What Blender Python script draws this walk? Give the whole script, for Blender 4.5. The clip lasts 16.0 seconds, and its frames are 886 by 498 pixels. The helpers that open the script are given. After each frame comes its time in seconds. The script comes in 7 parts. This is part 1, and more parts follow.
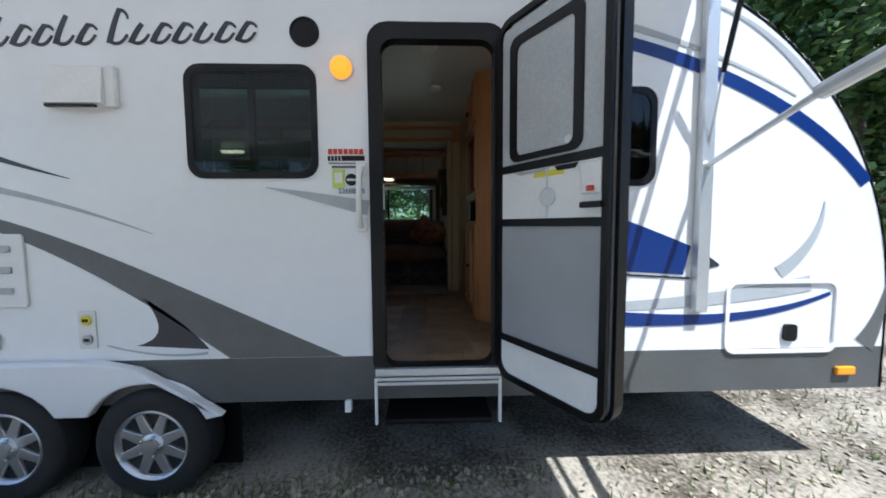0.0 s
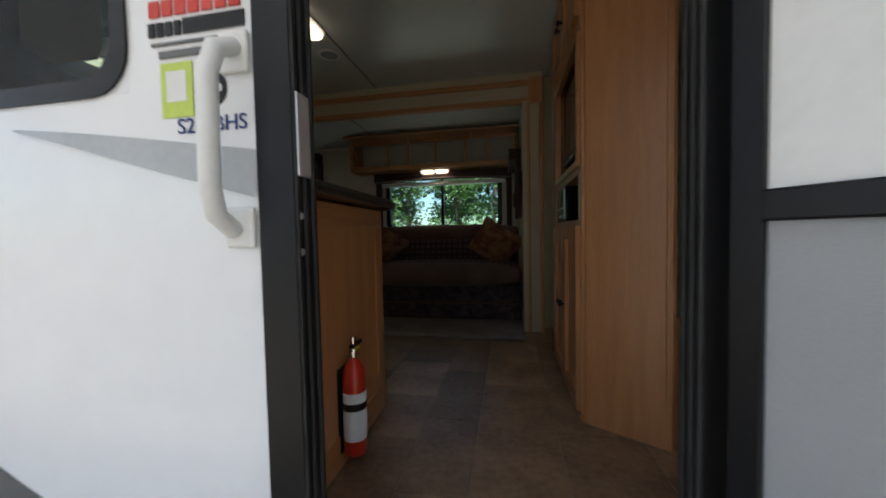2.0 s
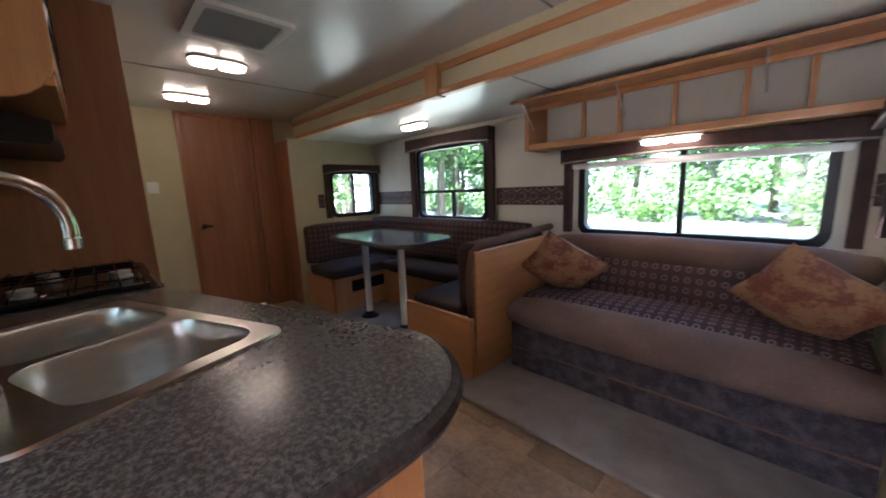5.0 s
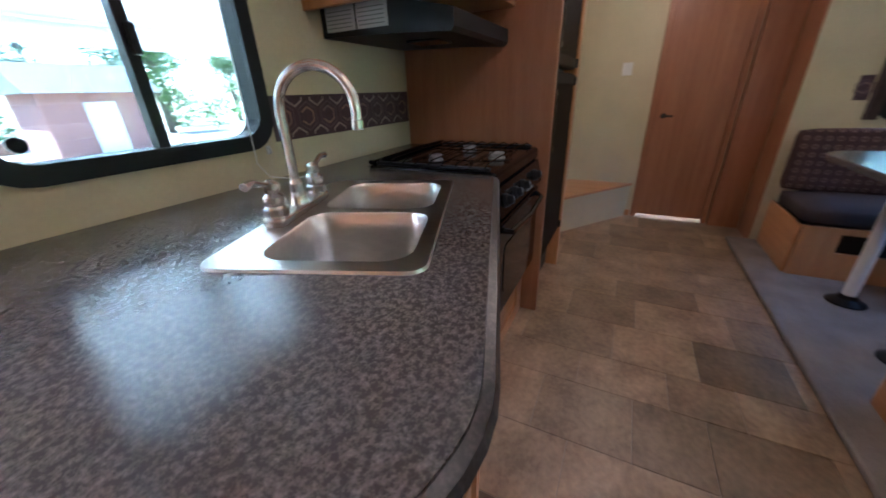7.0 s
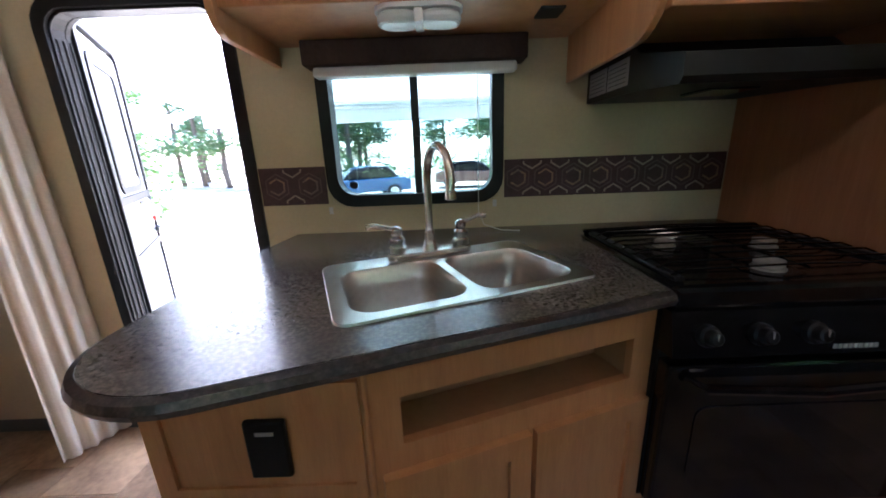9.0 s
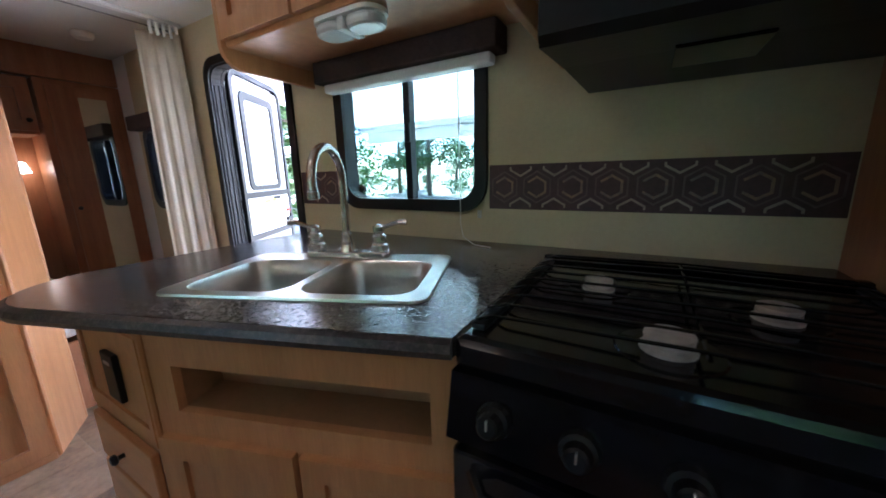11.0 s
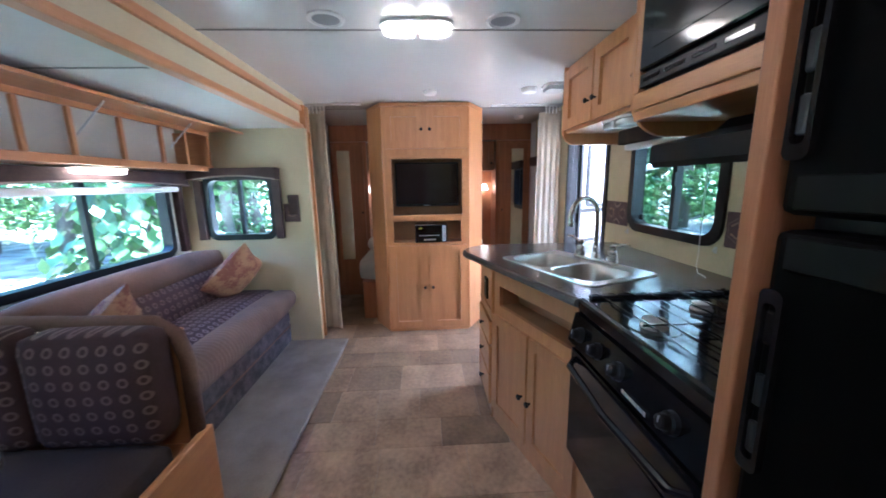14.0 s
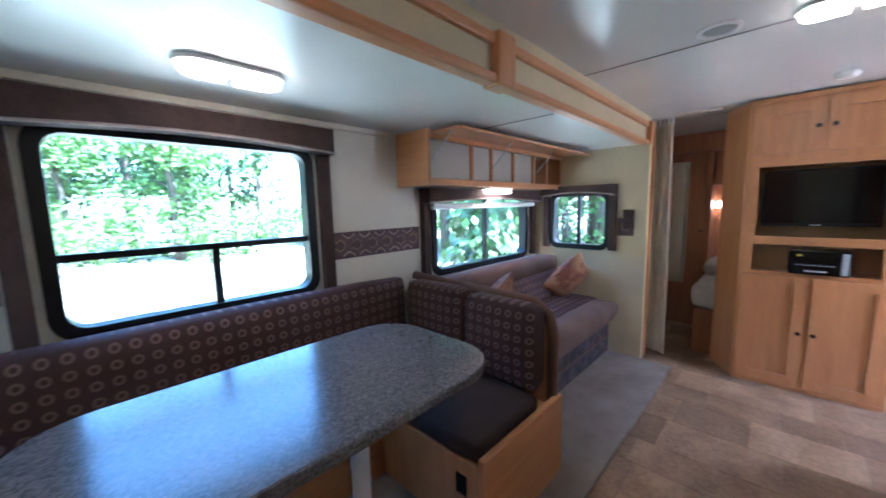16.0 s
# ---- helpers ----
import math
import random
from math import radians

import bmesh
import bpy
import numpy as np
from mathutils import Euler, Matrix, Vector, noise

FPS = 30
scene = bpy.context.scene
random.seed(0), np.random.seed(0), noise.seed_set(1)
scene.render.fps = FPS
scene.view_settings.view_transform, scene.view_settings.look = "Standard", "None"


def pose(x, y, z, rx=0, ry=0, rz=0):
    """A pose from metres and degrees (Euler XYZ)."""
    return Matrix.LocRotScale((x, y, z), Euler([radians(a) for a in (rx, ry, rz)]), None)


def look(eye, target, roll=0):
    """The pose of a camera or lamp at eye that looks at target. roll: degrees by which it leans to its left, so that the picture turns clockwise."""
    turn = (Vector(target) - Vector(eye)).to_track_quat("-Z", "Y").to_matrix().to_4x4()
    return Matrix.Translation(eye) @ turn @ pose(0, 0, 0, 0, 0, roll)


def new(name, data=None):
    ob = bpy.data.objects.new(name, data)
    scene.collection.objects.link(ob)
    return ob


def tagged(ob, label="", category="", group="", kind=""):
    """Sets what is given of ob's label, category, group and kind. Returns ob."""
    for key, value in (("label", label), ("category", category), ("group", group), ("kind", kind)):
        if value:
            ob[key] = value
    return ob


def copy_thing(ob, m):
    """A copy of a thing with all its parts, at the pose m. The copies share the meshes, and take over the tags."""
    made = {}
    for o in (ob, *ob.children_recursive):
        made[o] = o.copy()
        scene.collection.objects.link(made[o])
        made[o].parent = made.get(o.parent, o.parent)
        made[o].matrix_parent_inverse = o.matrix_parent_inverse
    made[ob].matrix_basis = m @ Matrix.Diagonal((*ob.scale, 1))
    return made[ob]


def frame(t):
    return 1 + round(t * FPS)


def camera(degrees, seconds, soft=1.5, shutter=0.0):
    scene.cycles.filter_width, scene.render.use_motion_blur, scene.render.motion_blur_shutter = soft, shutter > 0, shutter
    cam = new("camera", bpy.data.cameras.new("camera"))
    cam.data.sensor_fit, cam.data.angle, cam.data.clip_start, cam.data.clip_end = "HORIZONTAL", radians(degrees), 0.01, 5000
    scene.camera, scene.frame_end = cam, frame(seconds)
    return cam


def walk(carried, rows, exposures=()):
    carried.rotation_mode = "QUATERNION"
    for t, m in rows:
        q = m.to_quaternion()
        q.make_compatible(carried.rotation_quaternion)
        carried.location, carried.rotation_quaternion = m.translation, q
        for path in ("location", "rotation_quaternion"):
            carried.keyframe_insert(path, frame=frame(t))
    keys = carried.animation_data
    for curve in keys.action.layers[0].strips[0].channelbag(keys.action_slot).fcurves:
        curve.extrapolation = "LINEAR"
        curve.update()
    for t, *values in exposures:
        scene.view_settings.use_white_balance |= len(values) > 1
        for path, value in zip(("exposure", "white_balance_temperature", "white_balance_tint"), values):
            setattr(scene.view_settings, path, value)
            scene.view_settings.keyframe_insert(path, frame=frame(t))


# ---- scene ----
cam = camera(103.5, 16.0, soft=1.7, shutter=0.3)
PATH = [
    (0, (0.302, -1.891, 1.480), (0.370, 0.103, 1.344), -0.39),
    (0.5, (0.348, -1.561, 1.476), (0.317, 0.436, 1.384), -0.49),
    (1, (0.368, -1.222, 1.482), (0.246, 0.772, 1.401), -0.50),
    (1.5, (0.396, -0.878, 1.472), (0.133, 1.103, 1.394), -0.92),
    (2, (0.385, -0.533, 1.464), (0.018, 1.431, 1.383), -1.18),
    (2.5, (0.365, -0.255, 1.473), (-0.096, 1.689, 1.395), -1.12),
    (3, (0.344, 0.025, 1.551), (-0.270, 1.927, 1.480), -1.43),
    (5.3, (0.150, 0.727, 1.897), (-1.413, 1.895, 1.456), -2.43),
    (5.5, (0.118, 0.785, 1.895), (-1.553, 1.764, 1.395), -2.46),
    (6, (0.026, 0.870, 1.868), (-1.831, 1.263, 1.238), -2.77),
    (6.5, (-0.045, 0.999, 1.852), (-1.884, 0.760, 1.104), -2.70),
    (7, (-0.110, 1.137, 1.875), (-1.729, 0.296, 1.054), -2.10),
    (7.5, (-0.218, 1.241, 1.889), (-1.505, -0.056, 1.076), -1.58),
    (8, (-0.354, 1.332, 1.900), (-1.161, -0.343, 1.163), -2.19),
    (8.5, (-0.543, 1.425, 1.906), (-0.912, -0.442, 1.290), -2.32),
    (9, (-0.723, 1.460, 1.916), (-0.721, -0.468, 1.386), -2.17),
    (9.2, (-0.831, 1.451, 1.910), (-0.692, -0.478, 1.400), -2.73),
    (11.3, (-1.546, 1.148, 1.859), (-0.463, -0.477, 1.430), -1.12),
    (11.5, (-1.619, 1.122, 1.862), (-0.476, -0.457, 1.415), -1.02),
    (12, (-1.795, 1.101, 1.885), (-0.540, -0.383, 1.413), -0.69),
    (12.5, (-1.945, 1.118, 1.903), (-0.466, -0.134, 1.408), -0.99),
    (13, (-2.092, 1.196, 1.939), (-0.347, 0.351, 1.450), -1.00),
    (13.5, (-2.238, 1.278, 1.991), (-0.335, 0.847, 1.552), -1.01),
    (14, (-2.349, 1.286, 2.014), (-0.385, 1.195, 1.647), -1.05),
    (14.5, (-2.420, 1.317, 2.025), (-0.460, 1.582, 1.731), -1.08),
    (15, (-2.479, 1.365, 2.031), (-0.601, 2.005, 1.775), -1.15),
    (15.5, (-2.526, 1.411, 2.031), (-0.819, 2.419, 1.769), -1.17),
    (16, (-2.599, 1.449, 2.013), (-1.170, 2.827, 1.768), -1.32),
]
walk(cam, [(t, look(e, g, r)) for t, e, g, r in PATH],
     exposures=[(0, 0.7, 5550, 8), (0.5, 0.75, 5650, 9), (1.0, 0.9, 5700, 9), (1.5, 1.0, 5900, 10), (2.0, 1.35, 6100, 10), (2.6, 1.6, 5900, 12), (3.2, 2.7, 5700, 14),
                (5.3, 4.4, 5600, 25), (6.0, 4.8, 5600, 24), (7.0, 5.1, 5150, 26), (8.0, 5.15, 5050, 26), (9.0, 4.4, 5300, 22), (11.5, 4.3, 4850, 16),
                (12.5, 4.85, 4530, 13), (13.5, 5.25, 4620, 16), (14.5, 5.2, 4750, 19), (15.3, 5.15, 4800, 19), (16.0, 4.95, 4800, 21)])

# ---------------------------------------------------------------- light
world = bpy.data.worlds.new("sky")
scene.world = world
world.use_nodes = True
wn = world.node_tree.nodes
sky = wn.new("ShaderNodeTexSky")
sky.sky_type = "NISHITA"
sky.sun_disc = False
SUN_AZ, SUN_EL = (0.48, -0.72), 64.0
sky.sun_elevation = radians(SUN_EL)
sky.sun_rotation = math.atan2(SUN_AZ[0], SUN_AZ[1])
world.node_tree.links.new(sky.outputs[0], wn["Background"].inputs[0])
wn["Background"].inputs[1].default_value = 0.12
sun = new("sun", bpy.data.lights.new("sun", "SUN"))
sun.data.energy, sun.data.angle, sun.data.color = 5.0, radians(0.5), (1.0, 0.95, 0.87)
h = math.cos(radians(SUN_EL)) / math.hypot(*SUN_AZ)
sun.matrix_world = look((SUN_AZ[0] * h * 30, SUN_AZ[1] * h * 30, math.sin(radians(SUN_EL)) * 30), (0, 0, 0))

# ---------------------------------------------------------------- materials


def mat(name, base, rough=0.5, metal=0.0, var=0.12, scale=8.0, stretch=(1, 1, 1), fine=60.0, bump=0.1, second=None,
        coat=0.0, contrast=(0.35, 0.65), island=0.0, sheen=0.0, spec=0.5, coat_rough=0.03):
    """Base colour broken up at two scales, with matching relief."""
    m = bpy.data.materials.new(name)
    m.use_nodes = True
    nt = m.node_tree
    n, li = nt.nodes, nt.links
    b = n["Principled BSDF"]
    b.inputs["Roughness"].default_value, b.inputs["Metallic"].default_value = rough, metal
    b.inputs["Coat Weight"].default_value, b.inputs["Coat Roughness"].default_value = coat, coat_rough
    b.inputs["Specular IOR Level"].default_value = spec
    b.inputs["Sheen Weight"].default_value = sheen
    tc, mp = n.new("ShaderNodeTexCoord"), n.new("ShaderNodeMapping")
    li.new(tc.outputs["Object"], mp.inputs["Vector"])
    mp.inputs["Scale"].default_value = stretch
    if island:
        ob, shift = n.new("ShaderNodeObjectInfo"), n.new("ShaderNodeVectorMath")
        li.new(tc.outputs["Object"], shift.inputs[0])
        li.new(ob.outputs["Location"], shift.inputs[1])
        li.new(shift.outputs[0], mp.inputs["Vector"])
    n1, n2 = n.new("ShaderNodeTexNoise"), n.new("ShaderNodeTexNoise")
    for nn, s, d in ((n1, scale, 4.0), (n2, fine, 6.0)):
        nn.inputs["Scale"].default_value, nn.inputs["Detail"].default_value = s, d
        li.new(mp.outputs[0], nn.inputs["Vector"])
    add = n.new("ShaderNodeMix")
    add.inputs[0].default_value = 0.4
    li.new(n1.outputs[0], add.inputs[2])
    li.new(n2.outputs[0], add.inputs[3])
    ramp = n.new("ShaderNodeValToRGB")
    e = ramp.color_ramp.elements
    e[0].position, e[1].position = contrast
    dark = second or tuple(c * (1 - var) for c in base)
    light = base if second else tuple(min(1, c * (1 + var)) for c in base)
    e[0].color, e[1].color = (*dark, 1), (*light, 1)
    li.new(add.outputs[0], ramp.inputs[0])
    out = ramp.outputs[0]
    if island:
        oi, hv, mr = n.new("ShaderNodeObjectInfo"), n.new("ShaderNodeHueSaturation"), n.new("ShaderNodeMapRange")
        mr.inputs[3].default_value, mr.inputs[4].default_value = 1 - island, 1 + island
        li.new(oi.outputs["Random"], mr.inputs[0])
        li.new(mr.outputs[0], hv.inputs["Value"])
        li.new(out, hv.inputs["Color"])
        out = hv.outputs[0]
    li.new(out, b.inputs["Base Color"])
    if bump:
        bp = n.new("ShaderNodeBump")
        bp.inputs["Strength"].default_value, bp.inputs["Distance"].default_value = bump, 0.01
        li.new(n2.outputs[0], bp.inputs["Height"])
        li.new(bp.outputs[0], b.inputs["Normal"])
    return m


def glow(name, colour, strength):
    m = bpy.data.materials.new(name)
    m.use_nodes = True
    b = m.node_tree.nodes["Principled BSDF"]
    b.inputs["Base Color"].default_value = (*colour, 1)
    b.inputs["Emission Color"].default_value = (*colour, 1)
    b.inputs["Emission Strength"].default_value = strength
    return m


def glass_mat(name, tint, rough=0.0):
    """Thin pane: clear view tinted, with a glossy coat."""
    m = bpy.data.materials.new(name)
    m.use_nodes = True
    n, li = m.node_tree.nodes, m.node_tree.links
    tr, gl, mx, fr = n.new("ShaderNodeBsdfTransparent"), n.new("ShaderNodeBsdfGlossy"), n.new("ShaderNodeMixShader"), n.new("ShaderNodeValue")
    tr.inputs[0].default_value = (*tint, 1)
    gl.inputs["Roughness"].default_value = rough
    fr.outputs[0].default_value = 0.035
    li.new(fr.outputs[0], mx.inputs[0])
    li.new(tr.outputs[0], mx.inputs[1])
    li.new(gl.outputs[0], mx.inputs[2])
    li.new(mx.outputs[0], n["Material Output"].inputs["Surface"])
    return m


def ring_mat(name, base, line, axes, pitch, rough=0.9):
    """Upholstery with a lattice of small woven rings."""
    m = mat(name, base, rough, var=0.25, scale=5, fine=150, bump=0.25, sheen=0.0)
    n, li = m.node_tree.nodes, m.node_tree.links
    b = n["Principled BSDF"]
    cloth = b.inputs["Base Color"].links[0].from_socket
    tc, sp = n.new("ShaderNodeTexCoord"), n.new("ShaderNodeSeparateXYZ")
    li.new(tc.outputs["Object"], sp.inputs[0])
    sq = []
    for a in axes:
        k, f, s, q = (n.new("ShaderNodeMath") for _ in range(4))
        k.operation, f.operation, s.operation, q.operation = "MULTIPLY", "FRACT", "SUBTRACT", "MULTIPLY"
        k.inputs[1].default_value, s.inputs[1].default_value = 1 / pitch, 0.5
        li.new(sp.outputs["XYZ".index(a)], k.inputs[0])
        li.new(k.outputs[0], f.inputs[0])
        li.new(f.outputs[0], s.inputs[0])
        li.new(s.outputs[0], q.inputs[0])
        li.new(s.outputs[0], q.inputs[1])
        sq.append(q)
    su, rt, off, ab, rp, mx = n.new("ShaderNodeMath"), n.new("ShaderNodeMath"), n.new("ShaderNodeMath"), n.new("ShaderNodeMath"), n.new("ShaderNodeValToRGB"), n.new("ShaderNodeMix")
    su.operation, rt.operation, off.operation, ab.operation = "ADD", "SQRT", "SUBTRACT", "ABSOLUTE"
    li.new(sq[0].outputs[0], su.inputs[0])
    li.new(sq[1].outputs[0], su.inputs[1])
    li.new(su.outputs[0], rt.inputs[0])
    li.new(rt.outputs[0], off.inputs[0])
    off.inputs[1].default_value = 0.23
    li.new(off.outputs[0], ab.inputs[0])
    li.new(ab.outputs[0], rp.inputs[0])
    e = rp.color_ramp.elements
    e[0].position, e[1].position = 0.05, 0.10
    e[0].color, e[1].color = (0.62, 0.62, 0.62, 1), (0, 0, 0, 1)
    mx.data_type = "RGBA"
    li.new(rp.outputs[0], mx.inputs[0])
    li.new(cloth, mx.inputs[6])
    mx.inputs[7].default_value = (*line, 1)
    li.new(mx.outputs[2], b.inputs["Base Color"])
    return m


WOOD = mat("maple_veneer", (0.58, 0.275, 0.105), 0.42, scale=3.0, stretch=(9, 9, 0.7), fine=30, bump=0.04, second=(0.46, 0.20, 0.07), coat=0.3, coat_rough=0.28)
WOOD_H = mat("maple_veneer_level_grain", (0.58, 0.275, 0.105), 0.42, scale=3.0, stretch=(0.7, 9, 9), fine=30, bump=0.04, second=(0.46, 0.20, 0.07), coat=0.3, coat_rough=0.28)
WOOD_Y = mat("maple_trim", (0.58, 0.275, 0.105), 0.42, scale=3.0, stretch=(9, 0.7, 9), fine=30, bump=0.04, second=(0.46, 0.20, 0.07), coat=0.3, coat_rough=0.28)
# Browner than the maple; the shade beside the range is painted in.
BROWN_WOOD_SHADED = mat("shaded_brown_veneer", (0.40, 0.175, 0.08), 0.5, scale=3.0, stretch=(9, 9, 0.7), fine=30, bump=0.04, second=(0.31, 0.125, 0.055))
CHERRY = mat("cherry_veneer", (0.36, 0.15, 0.065), 0.4, scale=2.5, stretch=(9, 9, 0.6), fine=30, bump=0.04, second=(0.25, 0.10, 0.042))
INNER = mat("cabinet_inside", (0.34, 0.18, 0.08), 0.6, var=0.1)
WHITE = mat("white_gelcoat", (0.80, 0.81, 0.82), 0.28, var=0.025, scale=1.5, fine=14, bump=0.015, coat=0.3)
PLASTIC_W = mat("white_plastic", (0.78, 0.78, 0.76), 0.4, var=0.04, bump=0.03)
GREY_SKIRT = mat("grey_skirt", (0.09, 0.095, 0.095), 0.4, var=0.15, scale=3, bump=0.03)
DECAL_GREY = mat("grey_decal", (0.115, 0.12, 0.12), 0.35, var=0.1, bump=0.0)
DECAL_LIGHT = mat("light_grey_decal", (0.42, 0.44, 0.46), 0.35, var=0.08, bump=0.0)
DECAL_BLUE = mat("blue_decal", (0.006, 0.03, 0.17), 0.3, var=0.1, bump=0.0)
DECAL_DARK = mat("charcoal_decal", (0.03, 0.034, 0.045), 0.3, var=0.15, bump=0.0)
BLACK = mat("black_plastic", (0.006, 0.006, 0.007), 0.38, var=0.3, bump=0.04, spec=0.3)
BLACK_GLOSS = mat("black_enamel", (0.006, 0.006, 0.007), 0.10, var=0.2, bump=0.01, spec=0.4)
BLACK_FRIDGE = mat("black_fridge_skin", (0.002, 0.002, 0.0022), 0.45, var=0.3, scale=20, fine=200, bump=0.04, spec=0.04)
SCREEN = mat("dark_screen", (0.004, 0.004, 0.005), 0.08, var=0.2, bump=0.0)
RUBBER = mat("tyre_rubber", (0.018, 0.018, 0.018), 0.8, var=0.3, bump=0.2)
ALLOY = mat("cast_alloy", (0.62, 0.63, 0.65), 0.32, metal=0.9, var=0.08, bump=0.03)
STEEL = mat("brushed_steel", (0.60, 0.57, 0.53), 0.28, metal=1.0, var=0.08, scale=6, stretch=(12, 1, 12), fine=80, bump=0.03)
NICKEL = mat("satin_nickel", (0.62, 0.58, 0.53), 0.25, metal=1.0, var=0.06, bump=0.0)
BURNER = mat("cast_burner_metal", (0.42, 0.38, 0.36), 0.5, metal=0.3, var=0.2, scale=40, bump=0.05)
FRIDGE_TRIM = mat("charcoal_trim", (0.007, 0.0075, 0.0075), 0.45, var=0.1, bump=0.02, spec=0.1)
ALLOY_DARK = mat("dull_grey_metal", (0.04, 0.04, 0.042), 0.4, metal=0.6, var=0.1, bump=0.0)
ALU = mat("aluminium_extrusion", (0.66, 0.68, 0.70), 0.38, metal=0.7, var=0.06, bump=0.02)
CREAM = mat("cream_wall_paper", (0.56, 0.49, 0.315), 0.75, var=0.06, scale=5, fine=90, bump=0.08)
CEIL = mat("ceiling_panel", (0.74, 0.75, 0.73), 0.24, var=0.03, scale=3, fine=120, bump=0.05)
SEAM = mat("grey_seam_strip", (0.22, 0.22, 0.215), 0.5, var=0.1, bump=0.0)
SLIDE_W = mat("pale_wall_panel", (0.64, 0.61, 0.52), 0.6, var=0.05, scale=4, fine=90, bump=0.06)
BAND = mat("band_ground", (0.07, 0.036, 0.04), 0.6, var=0.3, scale=9, bump=0.05)
BAND_L = mat("band_chevron", (0.34, 0.27, 0.22), 0.6, var=0.25, scale=12, bump=0.05)
BAND_T = mat("band_hexagon", (0.30, 0.19, 0.12), 0.6, scale=7, bump=0.05, second=(0.17, 0.125, 0.115), contrast=(0.45, 0.55))
BAND_D = mat("band_outline", (0.125, 0.085, 0.08), 0.6, var=0.25, scale=12, bump=0.05)
FAB_DARK = mat("brown_upholstery", (0.038, 0.024, 0.021), 0.9, var=0.25, scale=5, fine=150, bump=0.3)
FAB_TAUPE = mat("taupe_suede", (0.13, 0.07, 0.046), 0.9, var=0.25, scale=4, fine=120, bump=0.25)
FAB_RING = mat("ring_thread", (0.30, 0.24, 0.22), 0.9, var=0.2, bump=0.2)
def ribbed(m, pitch):
    """Rows of stitched ribs across the length of a cushion."""
    n, li = m.node_tree.nodes, m.node_tree.links
    tc, wv, bp = n.new("ShaderNodeTexCoord"), n.new("ShaderNodeTexWave"), n.new("ShaderNodeBump")
    li.new(tc.outputs["Object"], wv.inputs["Vector"])
    wv.inputs["Scale"].default_value, wv.inputs["Distortion"].default_value = 0.314 / pitch, 1.5
    bp.inputs["Strength"].default_value, bp.inputs["Distance"].default_value = 0.3, 0.006
    li.new(wv.outputs[1], bp.inputs["Height"])
    li.new(bp.outputs[0], n["Principled BSDF"].inputs["Normal"])
    return m


FAB_RIB = ribbed(mat("ribbed_taupe_suede", (0.14, 0.088, 0.066), 0.9, var=0.25, scale=4, fine=120), 0.03)
FAB_BASE = mat("mottled_base_cloth", (0.095, 0.072, 0.074), 0.9, scale=22, fine=120, bump=0.25, second=(0.032, 0.022, 0.026), contrast=(0.42, 0.6))
RING_XY = ring_mat("ring_cloth_seat", (0.045, 0.022, 0.024), (0.26, 0.19, 0.20), "XY", 0.052)
RING_XZ = ring_mat("ring_cloth_back", (0.050, 0.021, 0.018), (0.20, 0.125, 0.10), "XZ", 0.054)
RING_YZ = ring_mat("ring_cloth_end", (0.050, 0.021, 0.018), (0.20, 0.125, 0.10), "YZ", 0.054)
PILLOW = mat("russet_damask", (0.17, 0.05, 0.026), 0.7, scale=11, fine=60, bump=0.2, second=(0.31, 0.16, 0.07), contrast=(0.44, 0.56))
CURTAIN = mat("cream_curtain", (0.56, 0.50, 0.39), 0.9, var=0.1, scale=6, fine=150, bump=0.15)
CARPET = mat("grey_carpet", (0.275, 0.24, 0.215), 0.95, var=0.25, scale=6, fine=220, bump=0.6)
VALANCE = mat("brown_valance", (0.05, 0.028, 0.024), 0.85, var=0.3, scale=14, bump=0.2)
BEDDING = mat("pale_bedding", (0.55, 0.53, 0.47), 0.9, var=0.12, scale=7, bump=0.2)
RED = mat("red_paint", (0.55, 0.035, 0.015), 0.3, var=0.1, bump=0.01)
YELLOW = mat("yellow_print", (0.72, 0.62, 0.05), 0.5, var=0.08, bump=0.0)
LIME = mat("lime_print", (0.50, 0.62, 0.10), 0.5, var=0.08, bump=0.0)
TAG = mat("grey_paper_tag", (0.42, 0.42, 0.43), 0.5, var=0.06, bump=0.02)
PAPER = mat("white_paper", (0.75, 0.75, 0.73), 0.6, var=0.04, bump=0.02)
SCREEN_MESH = mat("grey_screen_mesh", (0.33, 0.34, 0.35), 0.55, var=0.08, scale=3, fine=400, bump=0.2)
FROST = mat("frosted_panel", (0.42, 0.44, 0.45), 0.25, var=0.15, scale=2, bump=0.01)
# Counter speckle darkened: the edge's shade is put into its colour.
COUNTER_EDGE_SHADE = mat("shaded_counter_edge", (0.10, 0.08, 0.075), 0.3, scale=95, fine=260, bump=0.0, second=(0.03, 0.025, 0.025), contrast=(0.45, 0.7))
COUNTER = mat("speckled_counter", (0.215, 0.185, 0.165), 0.2, scale=120, fine=300, bump=0.0, second=(0.055, 0.046, 0.043), contrast=(0.44, 0.72))
TABLE = mat("speckled_table", (0.17, 0.16, 0.152), 0.2, scale=140, fine=300, bump=0.003, second=(0.05, 0.05, 0.052), contrast=(0.40, 0.62))
TILE = mat("stone_vinyl", (0.40, 0.268, 0.158), 0.38, scale=6, fine=40, bump=0.05, second=(0.20, 0.128, 0.076), contrast=(0.36, 0.64), island=0.34)
GROUT = mat("vinyl_joint", (0.34, 0.26, 0.19), 0.6, var=0.2)
BARK = mat("bark", (0.11, 0.085, 0.06), 0.95, var=0.4, scale=6, stretch=(4, 4, 0.6), bump=0.8)
LEAF = mat("leaf_green", (0.075, 0.14, 0.03), 0.5, scale=1.6, fine=9, bump=0.0, second=(0.03, 0.075, 0.014), island=0.25)
